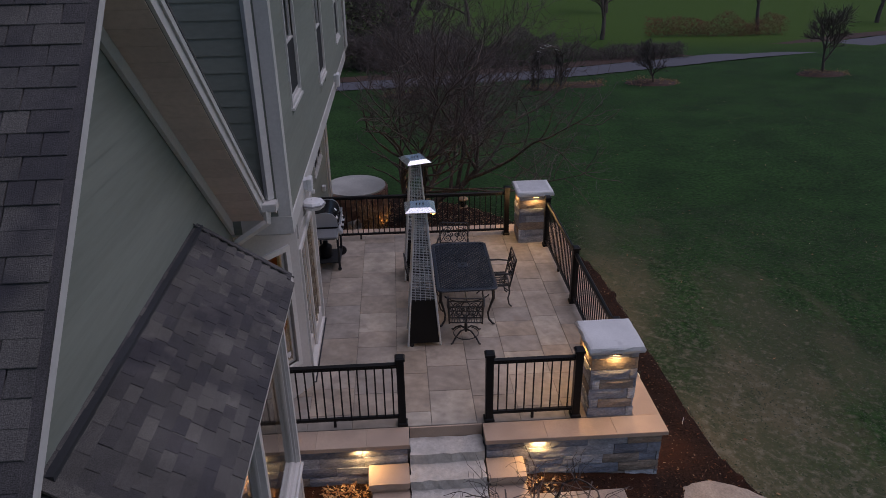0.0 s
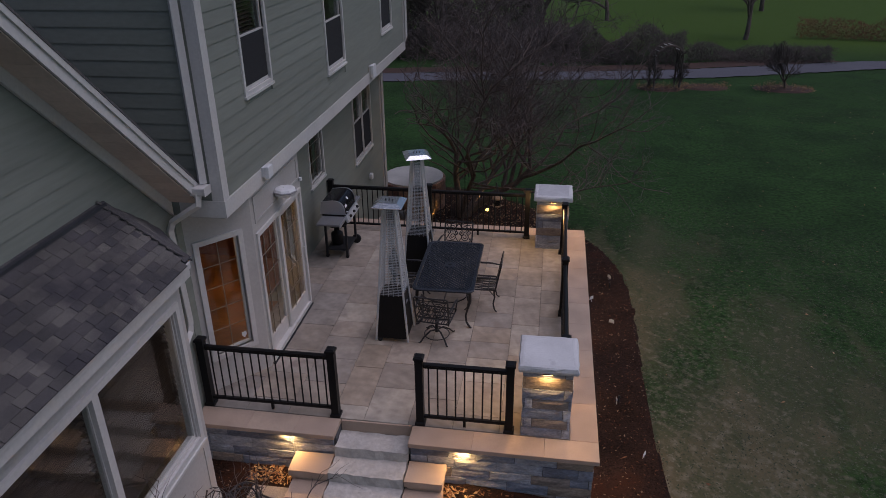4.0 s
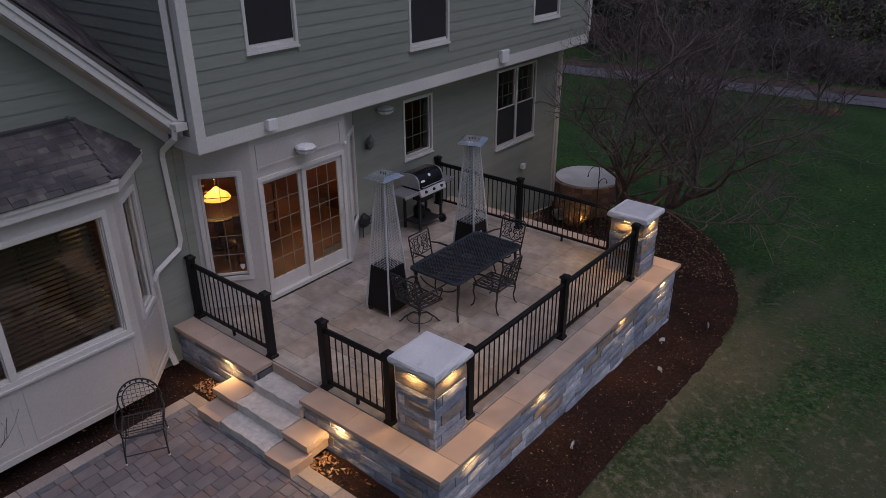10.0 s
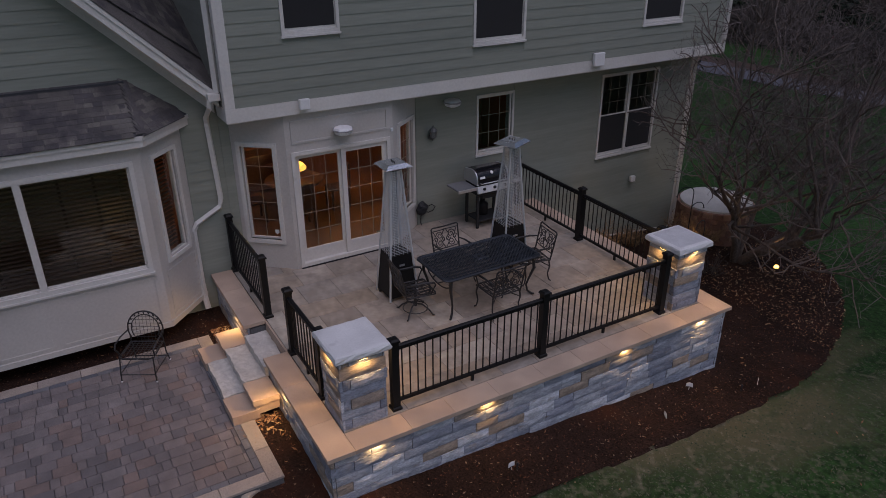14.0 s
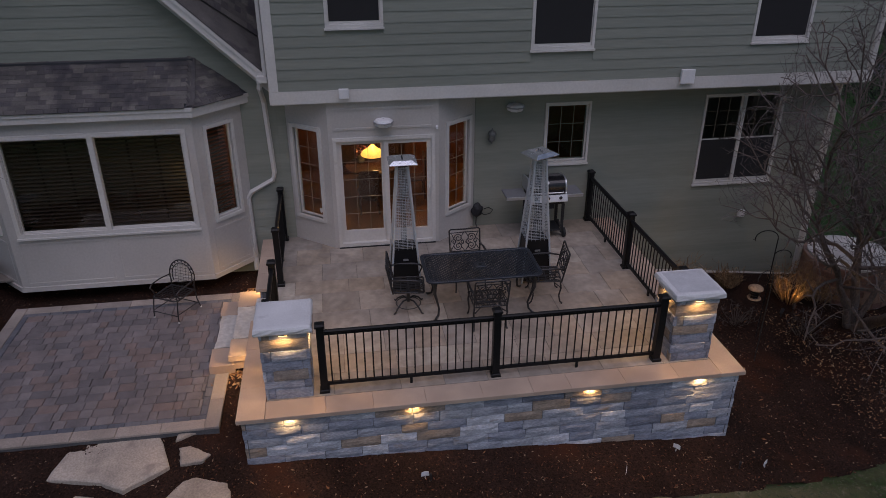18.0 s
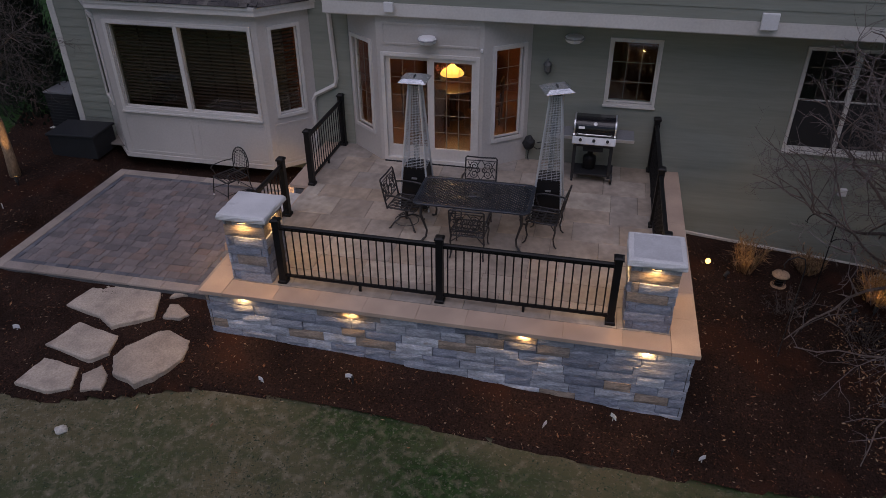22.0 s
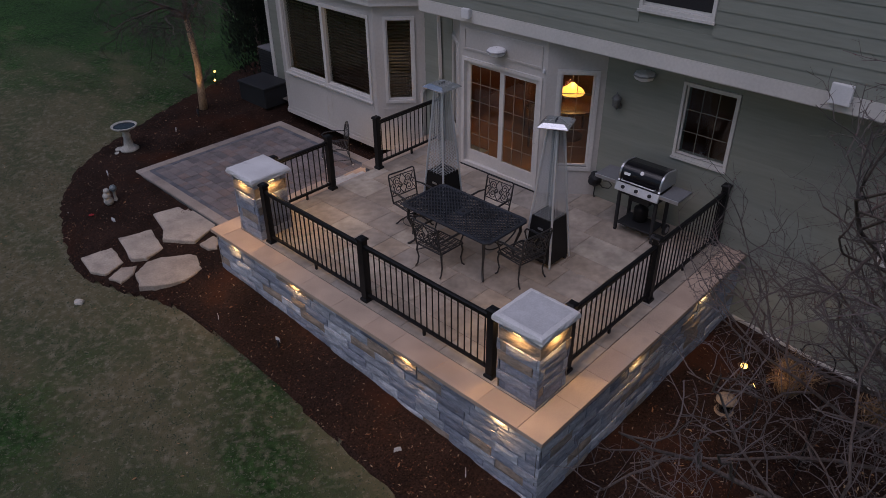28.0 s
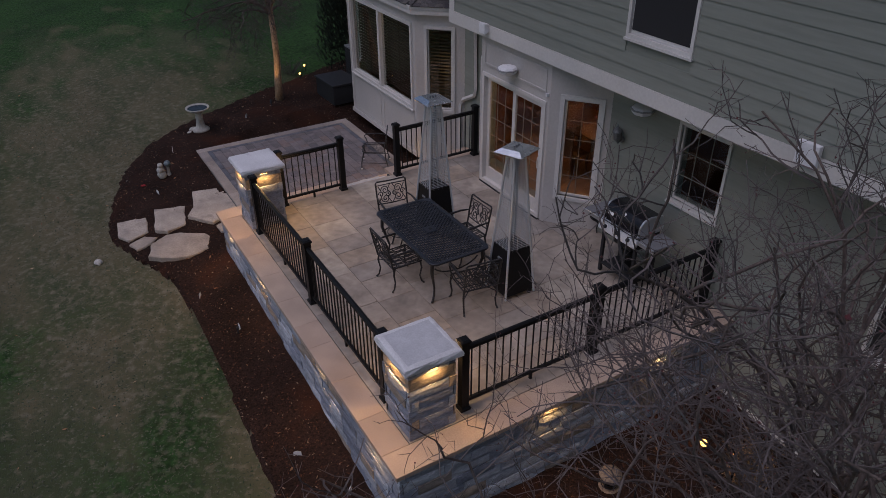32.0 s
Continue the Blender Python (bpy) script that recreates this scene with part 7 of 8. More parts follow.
def crab_tree():
    x, y = -3.2, 11.5
    z = ground_z(x, y)
    ob = thing("crab_apple_tree", "bare multi-stemmed crab apple tree with a wide tangled crown", "tree")
    g = Twiggy(11)
    rnd = g.rnd

    def free(p, rank):
        if p.y < 12.0 and p.x < -4.35 or p.z < -1.25:
            return False
        if rank and p.z < 0.1 - 0.42 * (p.x + 2.0) + 0.30 * (11.4 - p.y):
            return False
        return ((p.x + 1.3) / 4.1) ** 2 + ((p.y - 11.3) / 4.1) ** 2 + ((p.z - 1.6) / 4.0) ** 2 < rnd.uniform(0.8, 1.1)

    levels = ((0.35, 2.4, 0.016, 46, 0.04), (0.31, 1.15, 0.0072, 48, 0.05), (0.20, 0.55, 0.0042, 50, 0.06), (0.11, 0.13, 0.0028, 62, 0.0))
    # a low leaning stem, an upright one and three slighter ones; limbs fan out from their upper halves
    stems = (
        ([(0.0, 0.0, -0.1), (0.45, -0.05, 0.42), (1.0, -0.12, 0.85), (1.5, -0.2, 1.15), (1.9, -0.25, 1.6)], 0.125, 0.07, -8, 9),
        ([(-0.05, 0.0, -0.1), (-0.05, -0.05, 0.6), (-0.12, -0.15, 1.3), (-0.08, -0.3, 2.0)], 0.11, 0.06, -75, 9),
        ([(0.0, -0.08, -0.1), (0.15, -0.35, 0.6), (0.3, -0.75, 1.15), (0.5, -1.1, 1.7)], 0.085, 0.05, -65, 8),
        ([(0.05, 0.05, -0.1), (0.4, 0.4, 0.5), (0.8, 0.85, 1.0), (1.2, 1.2, 1.5)], 0.09, 0.055, 40, 6),
        ([(-0.05, 0.05, -0.1), (-0.1, 0.35, 0.6), (-0.2, 0.7, 1.4)], 0.07, 0.045, 100, 4),
    )
    for pts, r0, r1, way, count in stems:
        pts = [Vector((x + a, y + b, z + c)) for a, b, c in pts]
        n = len(pts) - 1
        g.limbs.append((pts, [r0 + (r1 - r0) * i / n for i in range(n + 1)]))
        for k in range(count):
            at = 1.0 if k < 3 else rnd.uniform(0.55, 0.95)
            f = at * n
            i = min(n - 1, int(f))
            p = pts[i].lerp(pts[i + 1], f - i)
            turn = radians(way + (k - (count - 1) / 2) * 230 / count + rnd.uniform(-12, 12))
            up = radians(rnd.uniform(15, 82))
            g.axis(p, (math.cos(turn) * math.cos(up), math.sin(turn) * math.cos(up), math.sin(up)), rnd.uniform(4.2, 6.2), r1 * rnd.uniform(0.55, 0.85), 0.007, 0, levels, 0.20, free)
    g.build(ob, BARK, TWIG)
    verts, faces = [], []
    for i, p in enumerate(g.tips[::6]):
        r, k = (0.026 if i % 500 == 7 else 0.0078), len(verts)
        verts += [tuple(p + Vector(v) * r) for v in ((1, 0, 0), (0, 1, 0), (-1, 0, 0), (0, -1, 0), (0, 0, 1), (0, 0, -1))]
        faces += [(k + a, k + b, k + c) for a, b in ((0, 1), (1, 2), (2, 3), (3, 0)) for c in (4, 5)]
    me = bpy.data.meshes.new("fruit_scatter")
    me.from_pydata(verts, [], faces)
    me.materials.append(BERRY)
    fruit = tagged(new("fruit_scatter", me), "dark shrivelled crab apples", kind="stuff")
    fruit.parent = ob


crab_tree()


def small_tree():
    x, y = -3.28, -5.87
    z = ground_z(x, y)
    ob = thing("small_bare_tree", "small bare tree with a tan trunk, lit from below", "tree")
    g = Twiggy(5)
    trunk = [Vector((x, y, z - 0.1)), Vector((x - 0.03, y + 0.0, z + 0.5)), Vector((x - 0.10, y - 0.06, z + 1.1)), Vector((x - 0.14, y - 0.20, z + 1.7)), Vector((x - 0.16, y - 0.30, z + 2.2))]
    # the stem's tan colour carries the lamp's glow; the limbs stay dark
    bm = bmesh.new()
    tube(bm, trunk, [0.115, 0.094, 0.084, 0.076, 0.068], 10)
    part("stem", bm, TANBARK, ob, "stem in a lamplit tan", smooth=True)

    def free(p, rank):
        return p.x > -4.5 and ((p.x + 3.3) / 2.3) ** 2 + ((p.y + 5.7) / 3.0) ** 2 + ((p.z - 2.1) / 1.4) ** 2 < 1.1

    levels = ((0.15, 1.2, 0.010, 52, -0.03), (0.11, 0.7, 0.0045, 50, -0.05), (0.085, 0.32, 0.0028, 50, -0.03))
    for d, ln, r in (((-0.7, -0.8, 0.6), 2.3, 0.042), ((0.5, -0.8, 0.7), 2.3, 0.04), ((0.1, 0.2, 1.0), 2.2, 0.05), ((0.7, 0.6, 0.6), 2.8, 0.036), ((0.1, 0.9, 0.55), 2.7, 0.036), ((0.45, 0.8, 0.6), 2.6, 0.034), ((0.9, 0.1, 0.6), 2.6, 0.034)):
        g.axis(trunk[-1] - Vector((0, 0, 0.05)), d, ln, r, 0.008, 0, levels, 0.17, free)
    g.build(ob, DARKBARK, THICKET)


small_tree()


def shrub(x, y, r, h, seed, material, label, stems=70):
    rnd = random.Random(seed)
    z = ground_z(x, y)
    verts, faces = [], []
    for _ in range(stems):
        a, q = rnd.uniform(0, 2 * math.pi), r * math.sqrt(rnd.random())
        p = Vector((x + 0.3 * q * math.cos(a), y + 0.3 * q * math.sin(a), z))
        tip = Vector((x + q * math.cos(a) * 1.2, y + q * math.sin(a) * 1.2, z + h * rnd.uniform(0.5, 1.0)))
        ways = [(p, tip)]
        for _k in range(4):
            s = p.lerp(tip, rnd.uniform(0.4, 0.95))
            ways.append((s, s + Vector((rnd.gauss(0, 1), rnd.gauss(0, 1), rnd.gauss(0.6, 0.7))) * h * 0.14))
        for s, e in ways:
            w = Vector((rnd.uniform(-1, 1), rnd.uniform(-1, 1), 0)).normalized() * 0.006
            mid = s.lerp(e, 0.55) + Vector((rnd.gauss(0, 1), rnd.gauss(0, 1), 0)) * 0.03
            k = len(verts)
            verts += [tuple(v) for v in (s - w, s + w, mid + w, mid - w, e)]
            faces += [(k, k + 1, k + 2, k + 3), (k + 3, k + 2, k + 4)]
    me = bpy.data.meshes.new("shrub")
    me.from_pydata(verts, [], faces)
    me.materials.append(material)
    return tagged(new("shrub", me), label, "shrub", "bed shrubs")


for k, (x, y, r, h) in enumerate(((-4.75, 9.6, 0.3, 0.55), (-4.15, 10.7, 0.45, 0.95), (-4.2, 11.4, 0.5, 0.8), (-4.35, 8.45, 0.30, 0.85))):
    shrub(x, y, r, h, 60 + k, DRYGRASS, "dry straw-coloured shrub by the house wall", 110)
for k, (x, y, r, h) in enumerate(((-3.3, 9.0, 0.4, 0.4), (-4.2, -7.6, 0.5, 0.5), (-2.9, 10.2, 0.5, 0.5))):
    shrub(x, y, r, h, 80 + k, THICKET, "low bare brown shrub in the bed", 40)


def evergreen(x, y, h, r, seed):
    rnd = random.Random(seed)
    z = ground_z(x, y)
    ob = thing("evergreen_tree", "dense dark upright evergreen at the house corner", "tree")
    bm = bmesh.new()
    tube(bm, [(x, y, z - 0.1), (x, y, z + h * 0.9)], [0.09, 0.02], 8)
    part("trunk", bm, BARK, ob)
    verts, faces = [], []
    for _ in range(9000):
        t = rnd.random() ** 0.8
        a = rnd.uniform(0, 2 * math.pi)
        q = r * (1 - t) ** 0.6 * rnd.uniform(0.55, 1.08) + 0.03
        c = Vector((x + q * math.cos(a), y + q * math.sin(a), z + 0.1 + t * h))
        up = Vector((math.cos(a) * 0.5, math.sin(a) * 0.5, 1)).normalized() * rnd.uniform(0.08, 0.17)
        w = Vector((-math.sin(a), math.cos(a), rnd.uniform(-0.5, 0.5))) * 0.035
        k = len(verts)
        verts += [tuple(v) for v in (c - w, c + w, c + up)]
        faces.append((k, k + 1, k + 2))
    me = bpy.data.meshes.new("crown")
    me.from_pydata(verts, [], faces)
    me.materials.append(EVERGREEN)
    new("crown", me).parent = ob


evergreen(-6.15, -7.55, 4.7, 1.0, 3)
evergreen(-7.2, -8.6, 5.0, 0.9, 4)


# ---- far side of the lawn ----
def far_path(name, off, half, lift, material, label, category):
    """A strip that runs beside the path's middle line; off: how far beyond it."""
    rnd = random.Random(31)
    verts, faces = [], []
    mids = flowing([(-70, 30), (-30, 31.5), (-8, 35.3), (4, 37.4), (11, 39.4), (19, 42.4), (27, 45.4), (45, 52), (90, 66)], 24)
    for i, p in enumerate(mids):
        d = (mids[min(i + 1, len(mids) - 1)] - mids[max(i - 1, 0)]).normalized()
        s = Vector((-d.y, d.x))
        for q in (p + s * (off - half + rnd.uniform(-0.12, 0.12)), p + s * (off + half + rnd.uniform(-0.12, 0.12))):
            verts.append((q.x, q.y, rolling(q.x, q.y) + lift))
        if i:
            k = 2 * i
            faces.append((k - 2, k - 1, k + 1, k))
    me = bpy.data.meshes.new(name)
    me.from_pydata(verts, [], faces)
    me.materials.append(material)
    structure(new(name, me), label, category)


far_path("path", 0.0, 1.45, 0.05, ASPHALT, "grey asphalt path across the far lawn", "path")
far_path("path_verge", 2.7, 1.0, 0.035, RING, "brown leaf-strewn verge beyond the path", "verge")


def arbor():
    x, y = 5.1, 32.8
    z = rolling(x, y)
    ob = thing("garden_arbor", "rustic arched garden arbor wound with bare vines", "arbor", at=pose(x, y, z, 0, 0, 20))
    for s in (-1, 1):
        for dy in (-0.3, 0.3):
            bm = bmesh.new()
            tube(bm, [(s * 0.75, dy, -0.1), (s * 0.75, dy, 1.6)], 0.05, 6)
            part("post", bm, BARK, ob)
        g = Grown(20 + s)
        for k in range(22):
            g.branch((s * 0.75, g.rnd.uniform(-0.3, 0.3), 0.1 + 0.075 * k), (0.2 * g.rnd.uniform(-1, 1), g.rnd.uniform(-1, 1), 1), 0.42, 0.026, 2, 4, kids=4, shrink=0.7)
        g.build(ob, DARKBARK, DARKBARK)
    for dy in (-0.3, 0.3):
        bm = bmesh.new()
        tube(bm, arc((0, dy, 1.6), 0.78, 0, 180, 12), 0.045, 6)
        part("arch", bm, BARK, ob, "weathered arch")
    for a in range(20, 170, 20):
        bm = bmesh.new()
        tube(bm, [(0.78 * math.cos(radians(a)), -0.3, 1.6 + 0.78 * math.sin(radians(a))), (0.78 * math.cos(radians(a)), 0.3, 1.6 + 0.78 * math.sin(radians(a)))], 0.025, 5)
        part("rung", bm, STATUE, ob)


arbor()


def hedge(x0, x1, y, depth, h, seed, material, label, n=1500, leaf=1.0):
    rnd = random.Random(seed)
    verts, faces = [], []
    for _ in range(n):
        x, yy = rnd.uniform(x0, x1), y + rnd.gauss(0, depth * 0.4)
        lump = 0.65 + 0.5 * noise.noise((x * 0.5, seed, 0))
        c = Vector((x, yy, rolling(x, yy) + h * lump * rnd.random()))
        d = Vector((rnd.gauss(0, 1), rnd.gauss(0, 1), rnd.gauss(0.6, 0.8))).normalized() * rnd.uniform(0.2, 0.5) * leaf
        w = d.orthogonal().normalized() * 0.035 * leaf
        k = len(verts)
        verts += [tuple(v) for v in (c - w, c + w, c + d)]
        faces.append((k, k + 1, k + 2))
    me = bpy.data.meshes.new("hedge")
    me.from_pydata(verts, [], faces)
    me.materials.append(material)
    tagged(new("hedge", me), label, "hedge", kind="stuff")


def mulch_ring(x, y, r):
    bm = bmesh.new()
    n = 24
    mid = bm.verts.new((x, y, rolling(x, y) + 0.12))
    rows = []
    for k, (f, dz) in enumerate(((0.5, 0.11), (1.0, -0.02))):
        rows.append([bm.verts.new((x + r * f * (1 + 0.1 * noise.noise((i, k, x))) * math.cos(2 * math.pi * i / n), y + r * f * 0.8 * (1 + 0.1 * noise.noise((i, x, k))) * math.sin(2 * math.pi * i / n), rolling(x, y) + dz)) for i in range(n)])
    for i in range(n):
        j = (i + 1) % n
        bm.faces.new((mid, rows[0][i], rows[0][j]))
        bm.faces.new((rows[0][i], rows[1][i], rows[1][j], rows[0][j]))
    structure(part("mulch_ring", bm, RING), "reddish-brown mulch ring on the far lawn", "mulch")
    hedge(x - r * 0.9, x + r * 0.9, y, r * 0.55, 0.42, round(x * 3 + 50), DRYGRASS, "low heap of dry leaves and stems on a far mulch ring", 420, 0.5)


for x, y, r in ((11.5, 33.6, 1.7), (22.2, 34.4, 1.6), (7.3, 33.6, 1.5), (4.9, 32.8, 1.3), (-3.0, 31.5, 1.2)):
    mulch_ring(x, y, r)


def far_tree(x, y, h, seed, depth=4):
    z = rolling(x, y)
    ob = thing("far_tree", "bare leafless tree far across the lawn", "tree", "far trees")
    g = Grown(seed)
    g.branch((x, y, z - 0.1), (0.05, 0, 1), h * 0.34, h * 0.022, 0, depth, droop=-0.1, spread=0.7, kids=4, shrink=0.72, bend=0.12)
    g.build(ob, BARK, TWIG)


for k, (x, y, h) in enumerate(((11.5, 33.6, 3.2), (22.2, 34.6, 4.5), (13.8, 53, 9), (29, 57, 9), (-3.0, 31.5, 4.0), (-9, 44, 9), (-16, 40, 8), (-22, 48, 10), (-2, 52, 9), (-12, 56, 11), (-28, 38, 9), (42, 60, 10), (4, 66, 10), (20, 74, 11), (-34, 30, 9), (-26, 22, 8), (-38, 44, 10), (-18, 30, 6))):
    far_tree(x, y, h, 200 + k, 5 if y < 45 else 4)


hedge(-6, 7.5, 42.2, 1.5, 2.9, 1, THICKET, "long bare brown hedge beyond the path", 26000, 0.6)
hedge(18, 30, 54.5, 1.2, 2.2, 2, RUSTY, "clump of rusty dry grasses beyond the path", 5000, 0.7)
hedge(8, 17, 43.5, 1.5, 1.4, 3, THICKET, "low bare hedge beyond the path", 8000, 0.6)
hedge(-60, 1, 43.5, 2.5, 3.2, 4, THICKET, "dense bare thicket beyond the path", 60000, 0.9)
hedge(-70, -2, 52, 4.0, 7.5, 7, THICKET, "tall bare woodland behind the thicket", 50000, 1.6)
hedge(-70, -14, 47, 3.0, 5.0, 8, EVERGREEN, "dark evergreens in the woodland", 9000, 2.0)
hedge(-60, 60, 95, 6, 7, 5, THICKET, "dark woodland edge in the distance", 9000)
hedge(-40, -18, 26, 2.5, 3.5, 6, EVERGREEN, "dark evergreen thicket behind the house", 5000)


# ---- rooms: what shows through the glass ----
def room_table():
    ob = thing("indoor_table", "round dark wooden dining table indoors", "table", at=pose(-7.3, 2.3, 0.031))
    bm = bmesh.new()
    lathe(bm, [(0.58, 0.71), (0.60, 0.73), (0.60, 0.75), (0.57, 0.755)], 28)
    part("tabletop", bm, DARKWOOD, ob)
    bm = bmesh.new()
    lathe(bm, [(0.28, 0.0), (0.26, 0.05), (0.07, 0.12), (0.07, 0.70)], 16)
    part("pedestal", bm, DARKWOOD, ob)
    for k, (x, y, a) in enumerate(((-6.5, 2.15, 180), (-7.3, 1.4, 90), (-7.2, 3.2, -90), (-8.1, 2.4, 0))):
        c = thing("indoor_chair", "dark wooden dining chair indoors", "chair", "indoor chairs", at=pose(x, y, 0.031, 0, 0, a))
        part("seat", rbox(-0.22, 0.22, -0.22, 0.22, 0.42, 0.46, 0.01), DARKWOOD, c)
        part("backrest", rbox(-0.23, -0.19, -0.21, 0.21, 0.46, 0.98, 0.015), DARKWOOD, c)
        for sx in (-0.19, 0.19):
            for sy in (-0.19, 0.19):
                part("leg", boxes((sx - 0.018, sx + 0.018, sy - 0.018, sy + 0.018, 0, 0.419)), DARKWOOD, c)


room_table()
pend = thing("pendant_lamp", "lit amber glass pendant lamp over the dining table", "lamp", at=pose(-7.25, 2.3, 1.02))
bm = bmesh.new()
lathe(bm, [(0.25, 0.0), (0.26, 0.02), (0.21, 0.09), (0.11, 0.15), (0.04, 0.22)], 24)
part("shade", bm, SHADE, pend, "glowing amber shade", smooth=True)
bm = bmesh.new()
tube(bm, [(0, 0, 0.22), (0, 0, 1.755)], 0.008, 6)
part("cord", bm, DARKPL, pend)
lamp("dining_lamp", "POINT", (-7.25, 2.3, 1.42), (-7.25, 2.3, 0), ROOM_W * 0.7, size=0.12)
# two unseen fill lamps without fittings, added to brighten the rooms
lamp("hall_lamp", "POINT", (-8.0, 4.2, 2.3), (-8.0, 4.2, 0), ROOM_W * 0.14, size=0.15)
lamp("kitchen_lamp", "POINT", (-8.4, 7.4, 2.2), (-8.4, 7.4, 0), ROOM_W * 0.012, size=0.1)
# unseen sconce and lamp, added to warm the blinds of the bay
unseen_sconce = thing("study_sconce", "unseen amber sconce added to warm the room behind the bay", "lamp", at=pose(-5.80, -0.96, 2.30))
bm = bmesh.new()
lathe(bm, [(0.03, -0.06), (0.06, 0.0), (0.075, 0.08)], 14, (0, -0.10, 0))
part("shade", bm, SHADE, unseen_sconce, smooth=True)
part("bracket", boxes((-0.015, 0.015, -0.10, 0.0, -0.05, -0.02)), DARKWOOD, unseen_sconce)
lamp("study_lamp", "POINT", (-5.72, -1.36, 2.25), (-5.72, -1.36, 0), ROOM_W * 0.12, size=0.08)
side = thing("sideboard", "dark wooden sideboard against the dining room wall", "sideboard", at=pose(-8.95, 2.2, 0.031))
part("body", rbox(-0.22, 0.22, -0.8, 0.8, 0.08, 0.85, 0.01), DARKWOOD, side)
part("top", rbox(-0.24, 0.24, -0.84, 0.84, 0.852, 0.89, 0.01), DARKWOOD, side)
pic = thing("wall_picture", "dark framed picture on the dining room wall", "picture", at=pose(-9.19, 3.9, 1.5))
part("frame", boxes((0.0, 0.03, -0.45, 0.45, -0.32, 0.32)), DARKWOOD, pic)
vase = thing("flower_vase", "vase of red flowers on the dining table", "vase", at=pose(-7.45, 2.05, 0.787))
bm = bmesh.new()
lathe(bm, [(0.05, 0.0), (0.08, 0.06), (0.06, 0.16), (0.04, 0.2), (0.05, 0.22)], 16)
part("pot", bm, STATUE, vase, smooth=True)
bm = bmesh.new()
rv_ = random.Random(9)
for _ in range(60):
    c = Vector((rv_.gauss(0, 0.11), rv_.gauss(0, 0.11), 0.28 + rv_.gauss(0, 0.06)))
    bmesh.ops.create_icosphere(bm, subdivisions=1, radius=rv_.uniform(0.015, 0.035), matrix=Matrix.Translation(c))
part("flowers", bm, BERRY, vase, "red flowers")

# ---- litter, chips and grass ----
def scatter(name, count, area, size, lift, material, label, seed, keep, upright=False):
    rnd = random.Random(seed)
    verts, faces = [], []
    x0, x1, y0, y1 = area
    made = 0
    while made < count:
        x, y = rnd.uniform(x0, x1), rnd.uniform(y0, y1)
        made += 1
        if not keep(x, y, rnd):
            continue
        z = lift(x, y)
        s, a = rnd.uniform(*size), rnd.uniform(0, math.pi * 2)
        k = len(verts)
        if upright:
            w = Vector((math.cos(a), math.sin(a), 0)) * s * 0.22
            tip = Vector((rnd.gauss(0, 1.2), rnd.gauss(0, 1.2), 1)).normalized() * s
            c = Vector((x, y, z))
            verts += [tuple(v) for v in (c - w, c + w, c + tip)]
            faces.append((k, k + 1, k + 2))
        else:
            u = Vector((math.cos(a), math.sin(a), rnd.uniform(-0.5, 0.5))) * s
            v = Vector((-math.sin(a), math.cos(a), rnd.uniform(-0.5, 0.5))) * s * rnd.uniform(0.2, 0.5)
            c = Vector((x, y, z + s * 0.3))
            verts += [tuple(p) for p in (c - u, c + v, c + u, c - v)]
            faces.append((k, k + 1, k + 2, k + 3))
    me = bpy.data.meshes.new(name)
    me.from_pydata(verts, [], faces)
    me.materials.append(material)
    return tagged(new(name, me), label, name.split("_")[-1], kind="stuff")


def in_bed(x, y, rnd=None):
    return inside(x, y, BED) and not (-5.5 < x < 0.0 and 0.0 < y < 7.08) and not (PX0 < x < PX1 and PY0 < y < PY1)


scatter("mulch_chips", 75000, (-6, 2, -8, 14.4), (0.008, 0.028), bed_z, CHIP, "shredded bark chips on the beds", 1, in_bed)
scatter("straw_bits", 2600, (-6, 2, -8, 14.4), (0.006, 0.020), lambda x, y: bed_z(x, y) + 0.006, STRAW, "pale straw bits among the mulch", 9, lambda x, y, r: in_bed(x, y) and noise.noise((x * 1.1, y * 1.1, 3.0)) > r.uniform(-0.5, 0.5))
scatter("dry_leaves", 500, (-6, 2, -8, 14.4), (0.02, 0.045), lambda x, y: bed_z(x, y) + 0.01, DRYLEAF, "a few dry leaves in the beds", 2, in_bed)
scatter("corner_leaves", 420, (-2.0, -1.2, -0.62, -0.02), (0.025, 0.05), lambda x, y: bed_z(x, y) + 0.02, DRYLEAF, "drift of dry leaves beside the steps", 3, lambda x, y, r: r.random() < math.exp(-6 * (x + 1.9)) * 1.2)
scatter("tree_leaves", 2600, (-3.8, 0.4, 9.6, 13.8), (0.014, 0.038), lambda x, y: bed_z(x, y) + 0.01, DRYLEAF, "dry leaves under the tree", 4, in_bed)
scatter("bed_leaves", 160, (-4.6, -4.0, -0.3, 0.0), (0.02, 0.045), lambda x, y: bed_z(x, y) + 0.03, DRYLEAF, "dry leaves beside the cheek blocks", 5, lambda x, y, r: True)


def on_lawn(x, y, rnd):
    return not inside(x, y, BED) and x > -5


GRASS = mat("grass_blades", (0.04, 0.06, 0.02), 0.9, broad=(0.5, 0.3), fine=(20, 0.2), bump=(50, 0.0), pick="island", spread=[(0.024, 0.044, 0.017), (0.056, 0.066, 0.034), (0.090, 0.084, 0.055), (0.034, 0.050, 0.022), (0.070, 0.072, 0.042), (0.045, 0.056, 0.028)])
scatter("near_grass", 90000, (0.5, 9.0, -9.0, 14.0), (0.010, 0.030), lambda x, y: ground_z(x, y) - 0.005, GRASS, "short dull grass of the near lawn", 6, on_lawn)
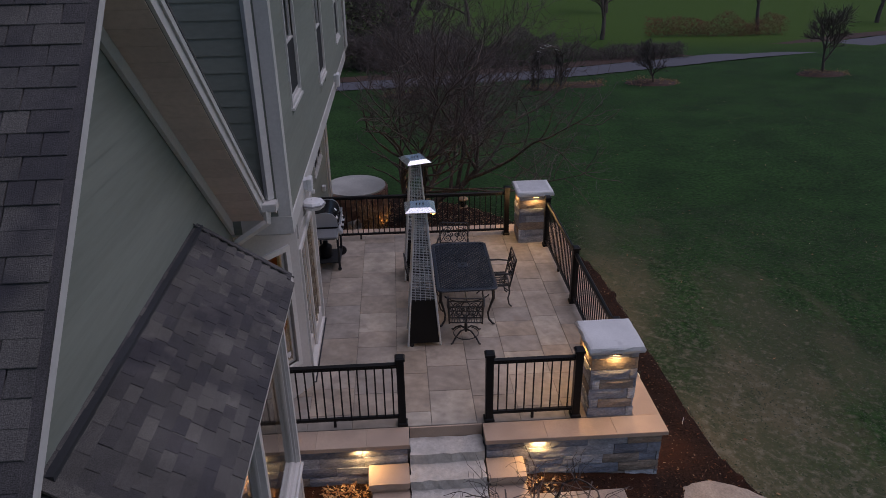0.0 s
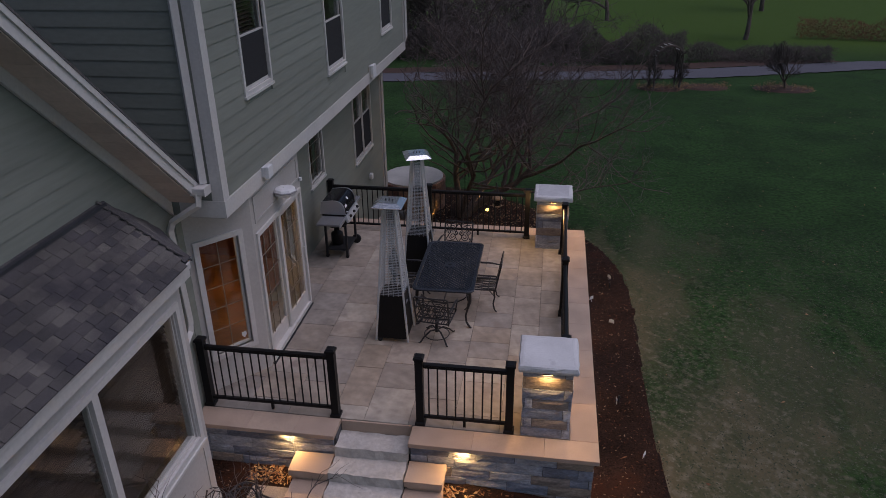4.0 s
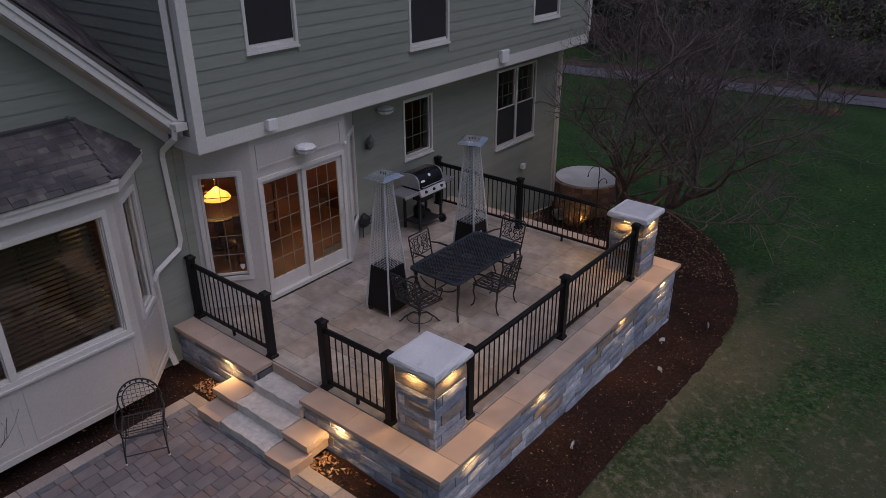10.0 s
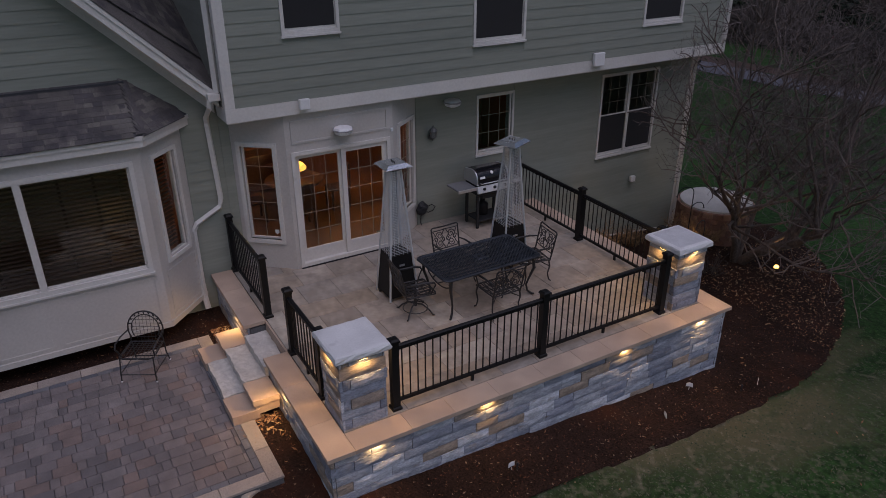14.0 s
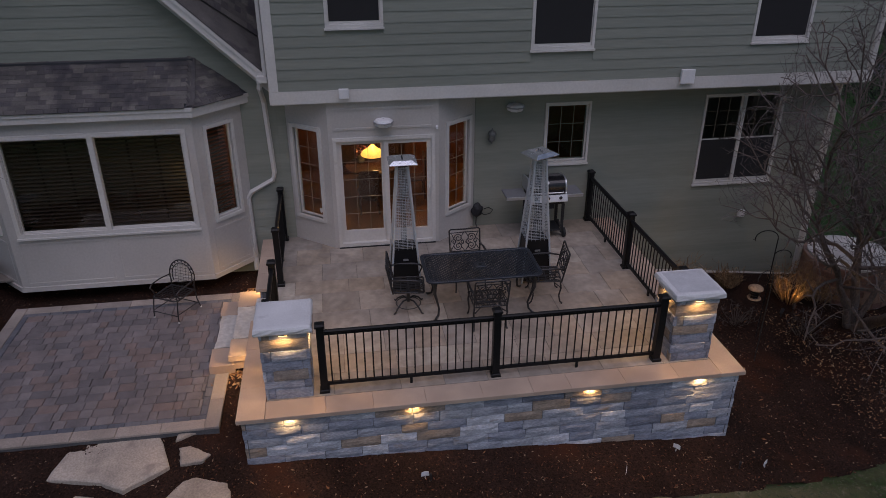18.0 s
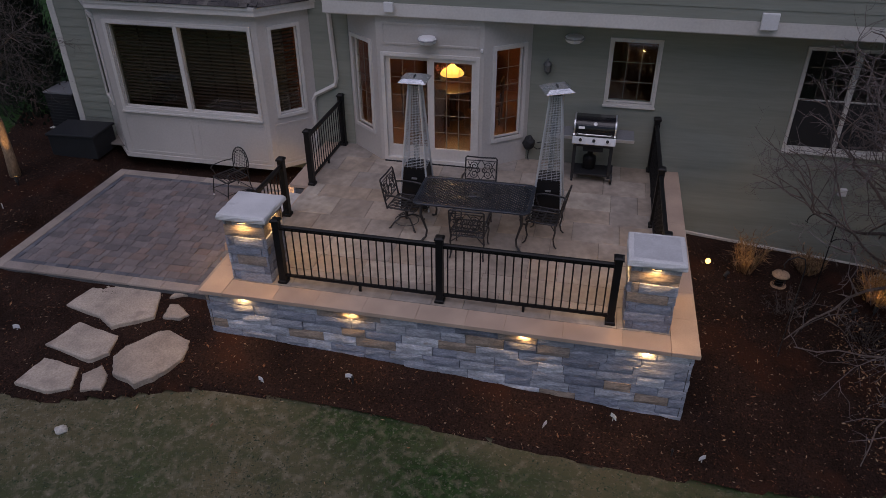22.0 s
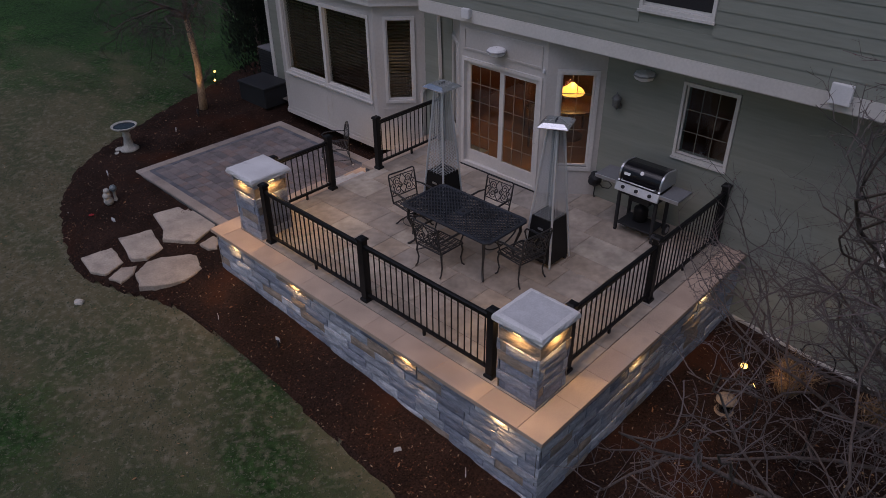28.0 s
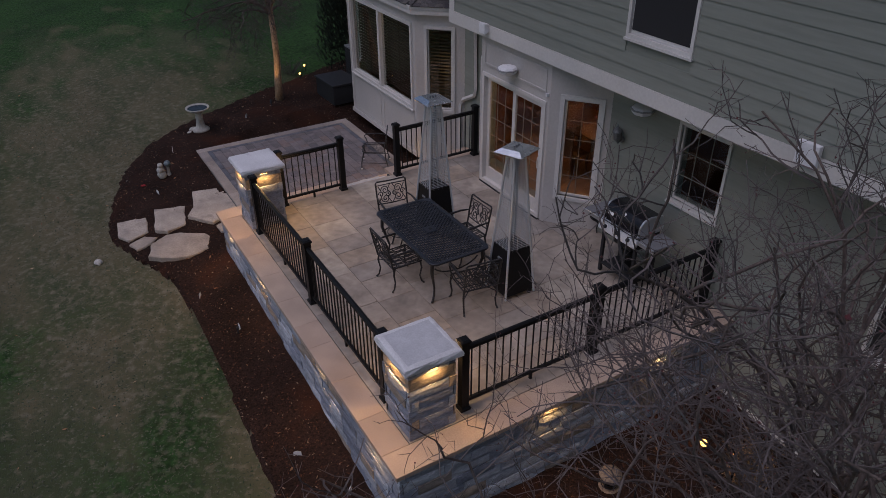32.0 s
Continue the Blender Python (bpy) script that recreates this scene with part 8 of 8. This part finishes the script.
scatter("bank_grass", 16000, (-4.5, 1.5, -11.0, -5.0), (0.010, 0.030), lambda x, y: ground_z(x, y) - 0.005, GRASS, "short dull grass beyond the bed", 7, on_lawn)
scatter("lawn_leaves", 1600, (0.5, 24, -12.0, 28.0), (0.018, 0.04), lambda x, y: rolling(x, y) + 0.015, DRYLEAF, "scattered dry leaves on the lawn", 8, lambda x, y, r: not inside(x, y, BED))

# ---- single paving stones ----
bm = boxes((-5.40, -0.37, 0.38, 6.70, -0.040, -0.007))
for v in bm.verts:
    v.co.z += fall_z(v.co.x)
deck = structure(part("terrace_bed", bm, JOINT), "buff limestone paving of the terrace", "paving")
x = -5.40
col = 0
while x < -0.40:
    x1 = min(x + (0.61, 0.60, 0.62, 0.45)[col % 4], -0.365)
    if -0.365 - x1 < 0.2:
        x1 = -0.365
    y = 0.372 - (0.0, 0.31, 0.15, 0.46)[col % 4]
    while y < 6.70:
        y1 = y + random.choice((0.61, 0.61, 0.91, 0.46, 0.76))
        a, b = max(y, 0.374), min(y1, 6.71)
        if b - a > 0.06:
            bm = bmesh.new()
            slab(bm, x + 0.003, x1 - 0.003, a + 0.003, b - 0.003, -0.03, 0.003 + random.uniform(-0.0015, 0.0015), 0.004)
            for v in bm.verts:
                if v.co.z > -0.02:
                    v.co.z += fall_z(v.co.x)
            part("paving_stone", bm, TILE, deck)
        y = y1
    x = x1
    col += 1


def paver(x0, x1, y0, y1, material):
    bm = bmesh.new()
    slab(bm, x0 + 0.003, x1 - 0.003, y0 + 0.003, y1 - 0.003, PZ - 0.03, PZ + random.uniform(-0.003, 0.003), 0.006)
    part("paver", bm, material, base)


B, D = 0.20, 0.10
for axis in (0, 1):
    a0, a1 = (PX0, PX1) if axis == 0 else (PY0 + B, PY1 - B)
    n = round((a1 - a0) / 0.62)
    for side in (0, 1):
        for i in range(n):
            p, q = a0 + (a1 - a0) * i / n, a0 + (a1 - a0) * (i + 1) / n
            if axis == 0:
                lo = PY0 if side == 0 else PY1 - B
                bm = bmesh.new()
                slab(bm, p + 0.003, q - 0.003, lo, lo + B, PZ - 0.03, PZ + 0.006, 0.006)
            else:
                lo = PX0 if side == 0 else PX1 - B
                bm = bmesh.new()
                slab(bm, lo, lo + B, p + 0.003, q - 0.003, PZ - 0.03, PZ + 0.006, 0.006)
            part("border_stone", bm, BORDER, base)
x0, x1, y0, y1 = PX0 + B, PX1 - B, PY0 + B, PY1 - B
n = round((y1 - y0) / 0.22)
for i in range(n):
    for lo in (x0, x1 - D):
        paver(lo, lo + D, y0 + (y1 - y0) * i / n, y0 + (y1 - y0) * (i + 1) / n, PAVER_DARK)
n = round((x1 - x0 - 2 * D) / 0.22)
for i in range(n):
    for lo in (y0, y1 - D):
        paver(x0 + D + (x1 - x0 - 2 * D) * i / n, x0 + D + (x1 - x0 - 2 * D) * (i + 1) / n, lo, lo + D, PAVER_DARK)
x0, x1, y0, y1 = x0 + D, x1 - D, y0 + D, y1 - D
rows = 17
for r in range(rows):
    p, q = x0 + (x1 - x0) * r / rows, x0 + (x1 - x0) * (r + 1) / rows
    y, k = y0 - (0.0, 0.13, 0.22)[r % 3], r
    while y < y1:
        e = y + (0.29, 0.12, 0.24, 0.18)[k % 4]
        a, b = max(y, y0), min(e, y1)
        if b - a > 0.03:
            paver(p, q, a, b, PAVER)
        y, k = e, k + 1
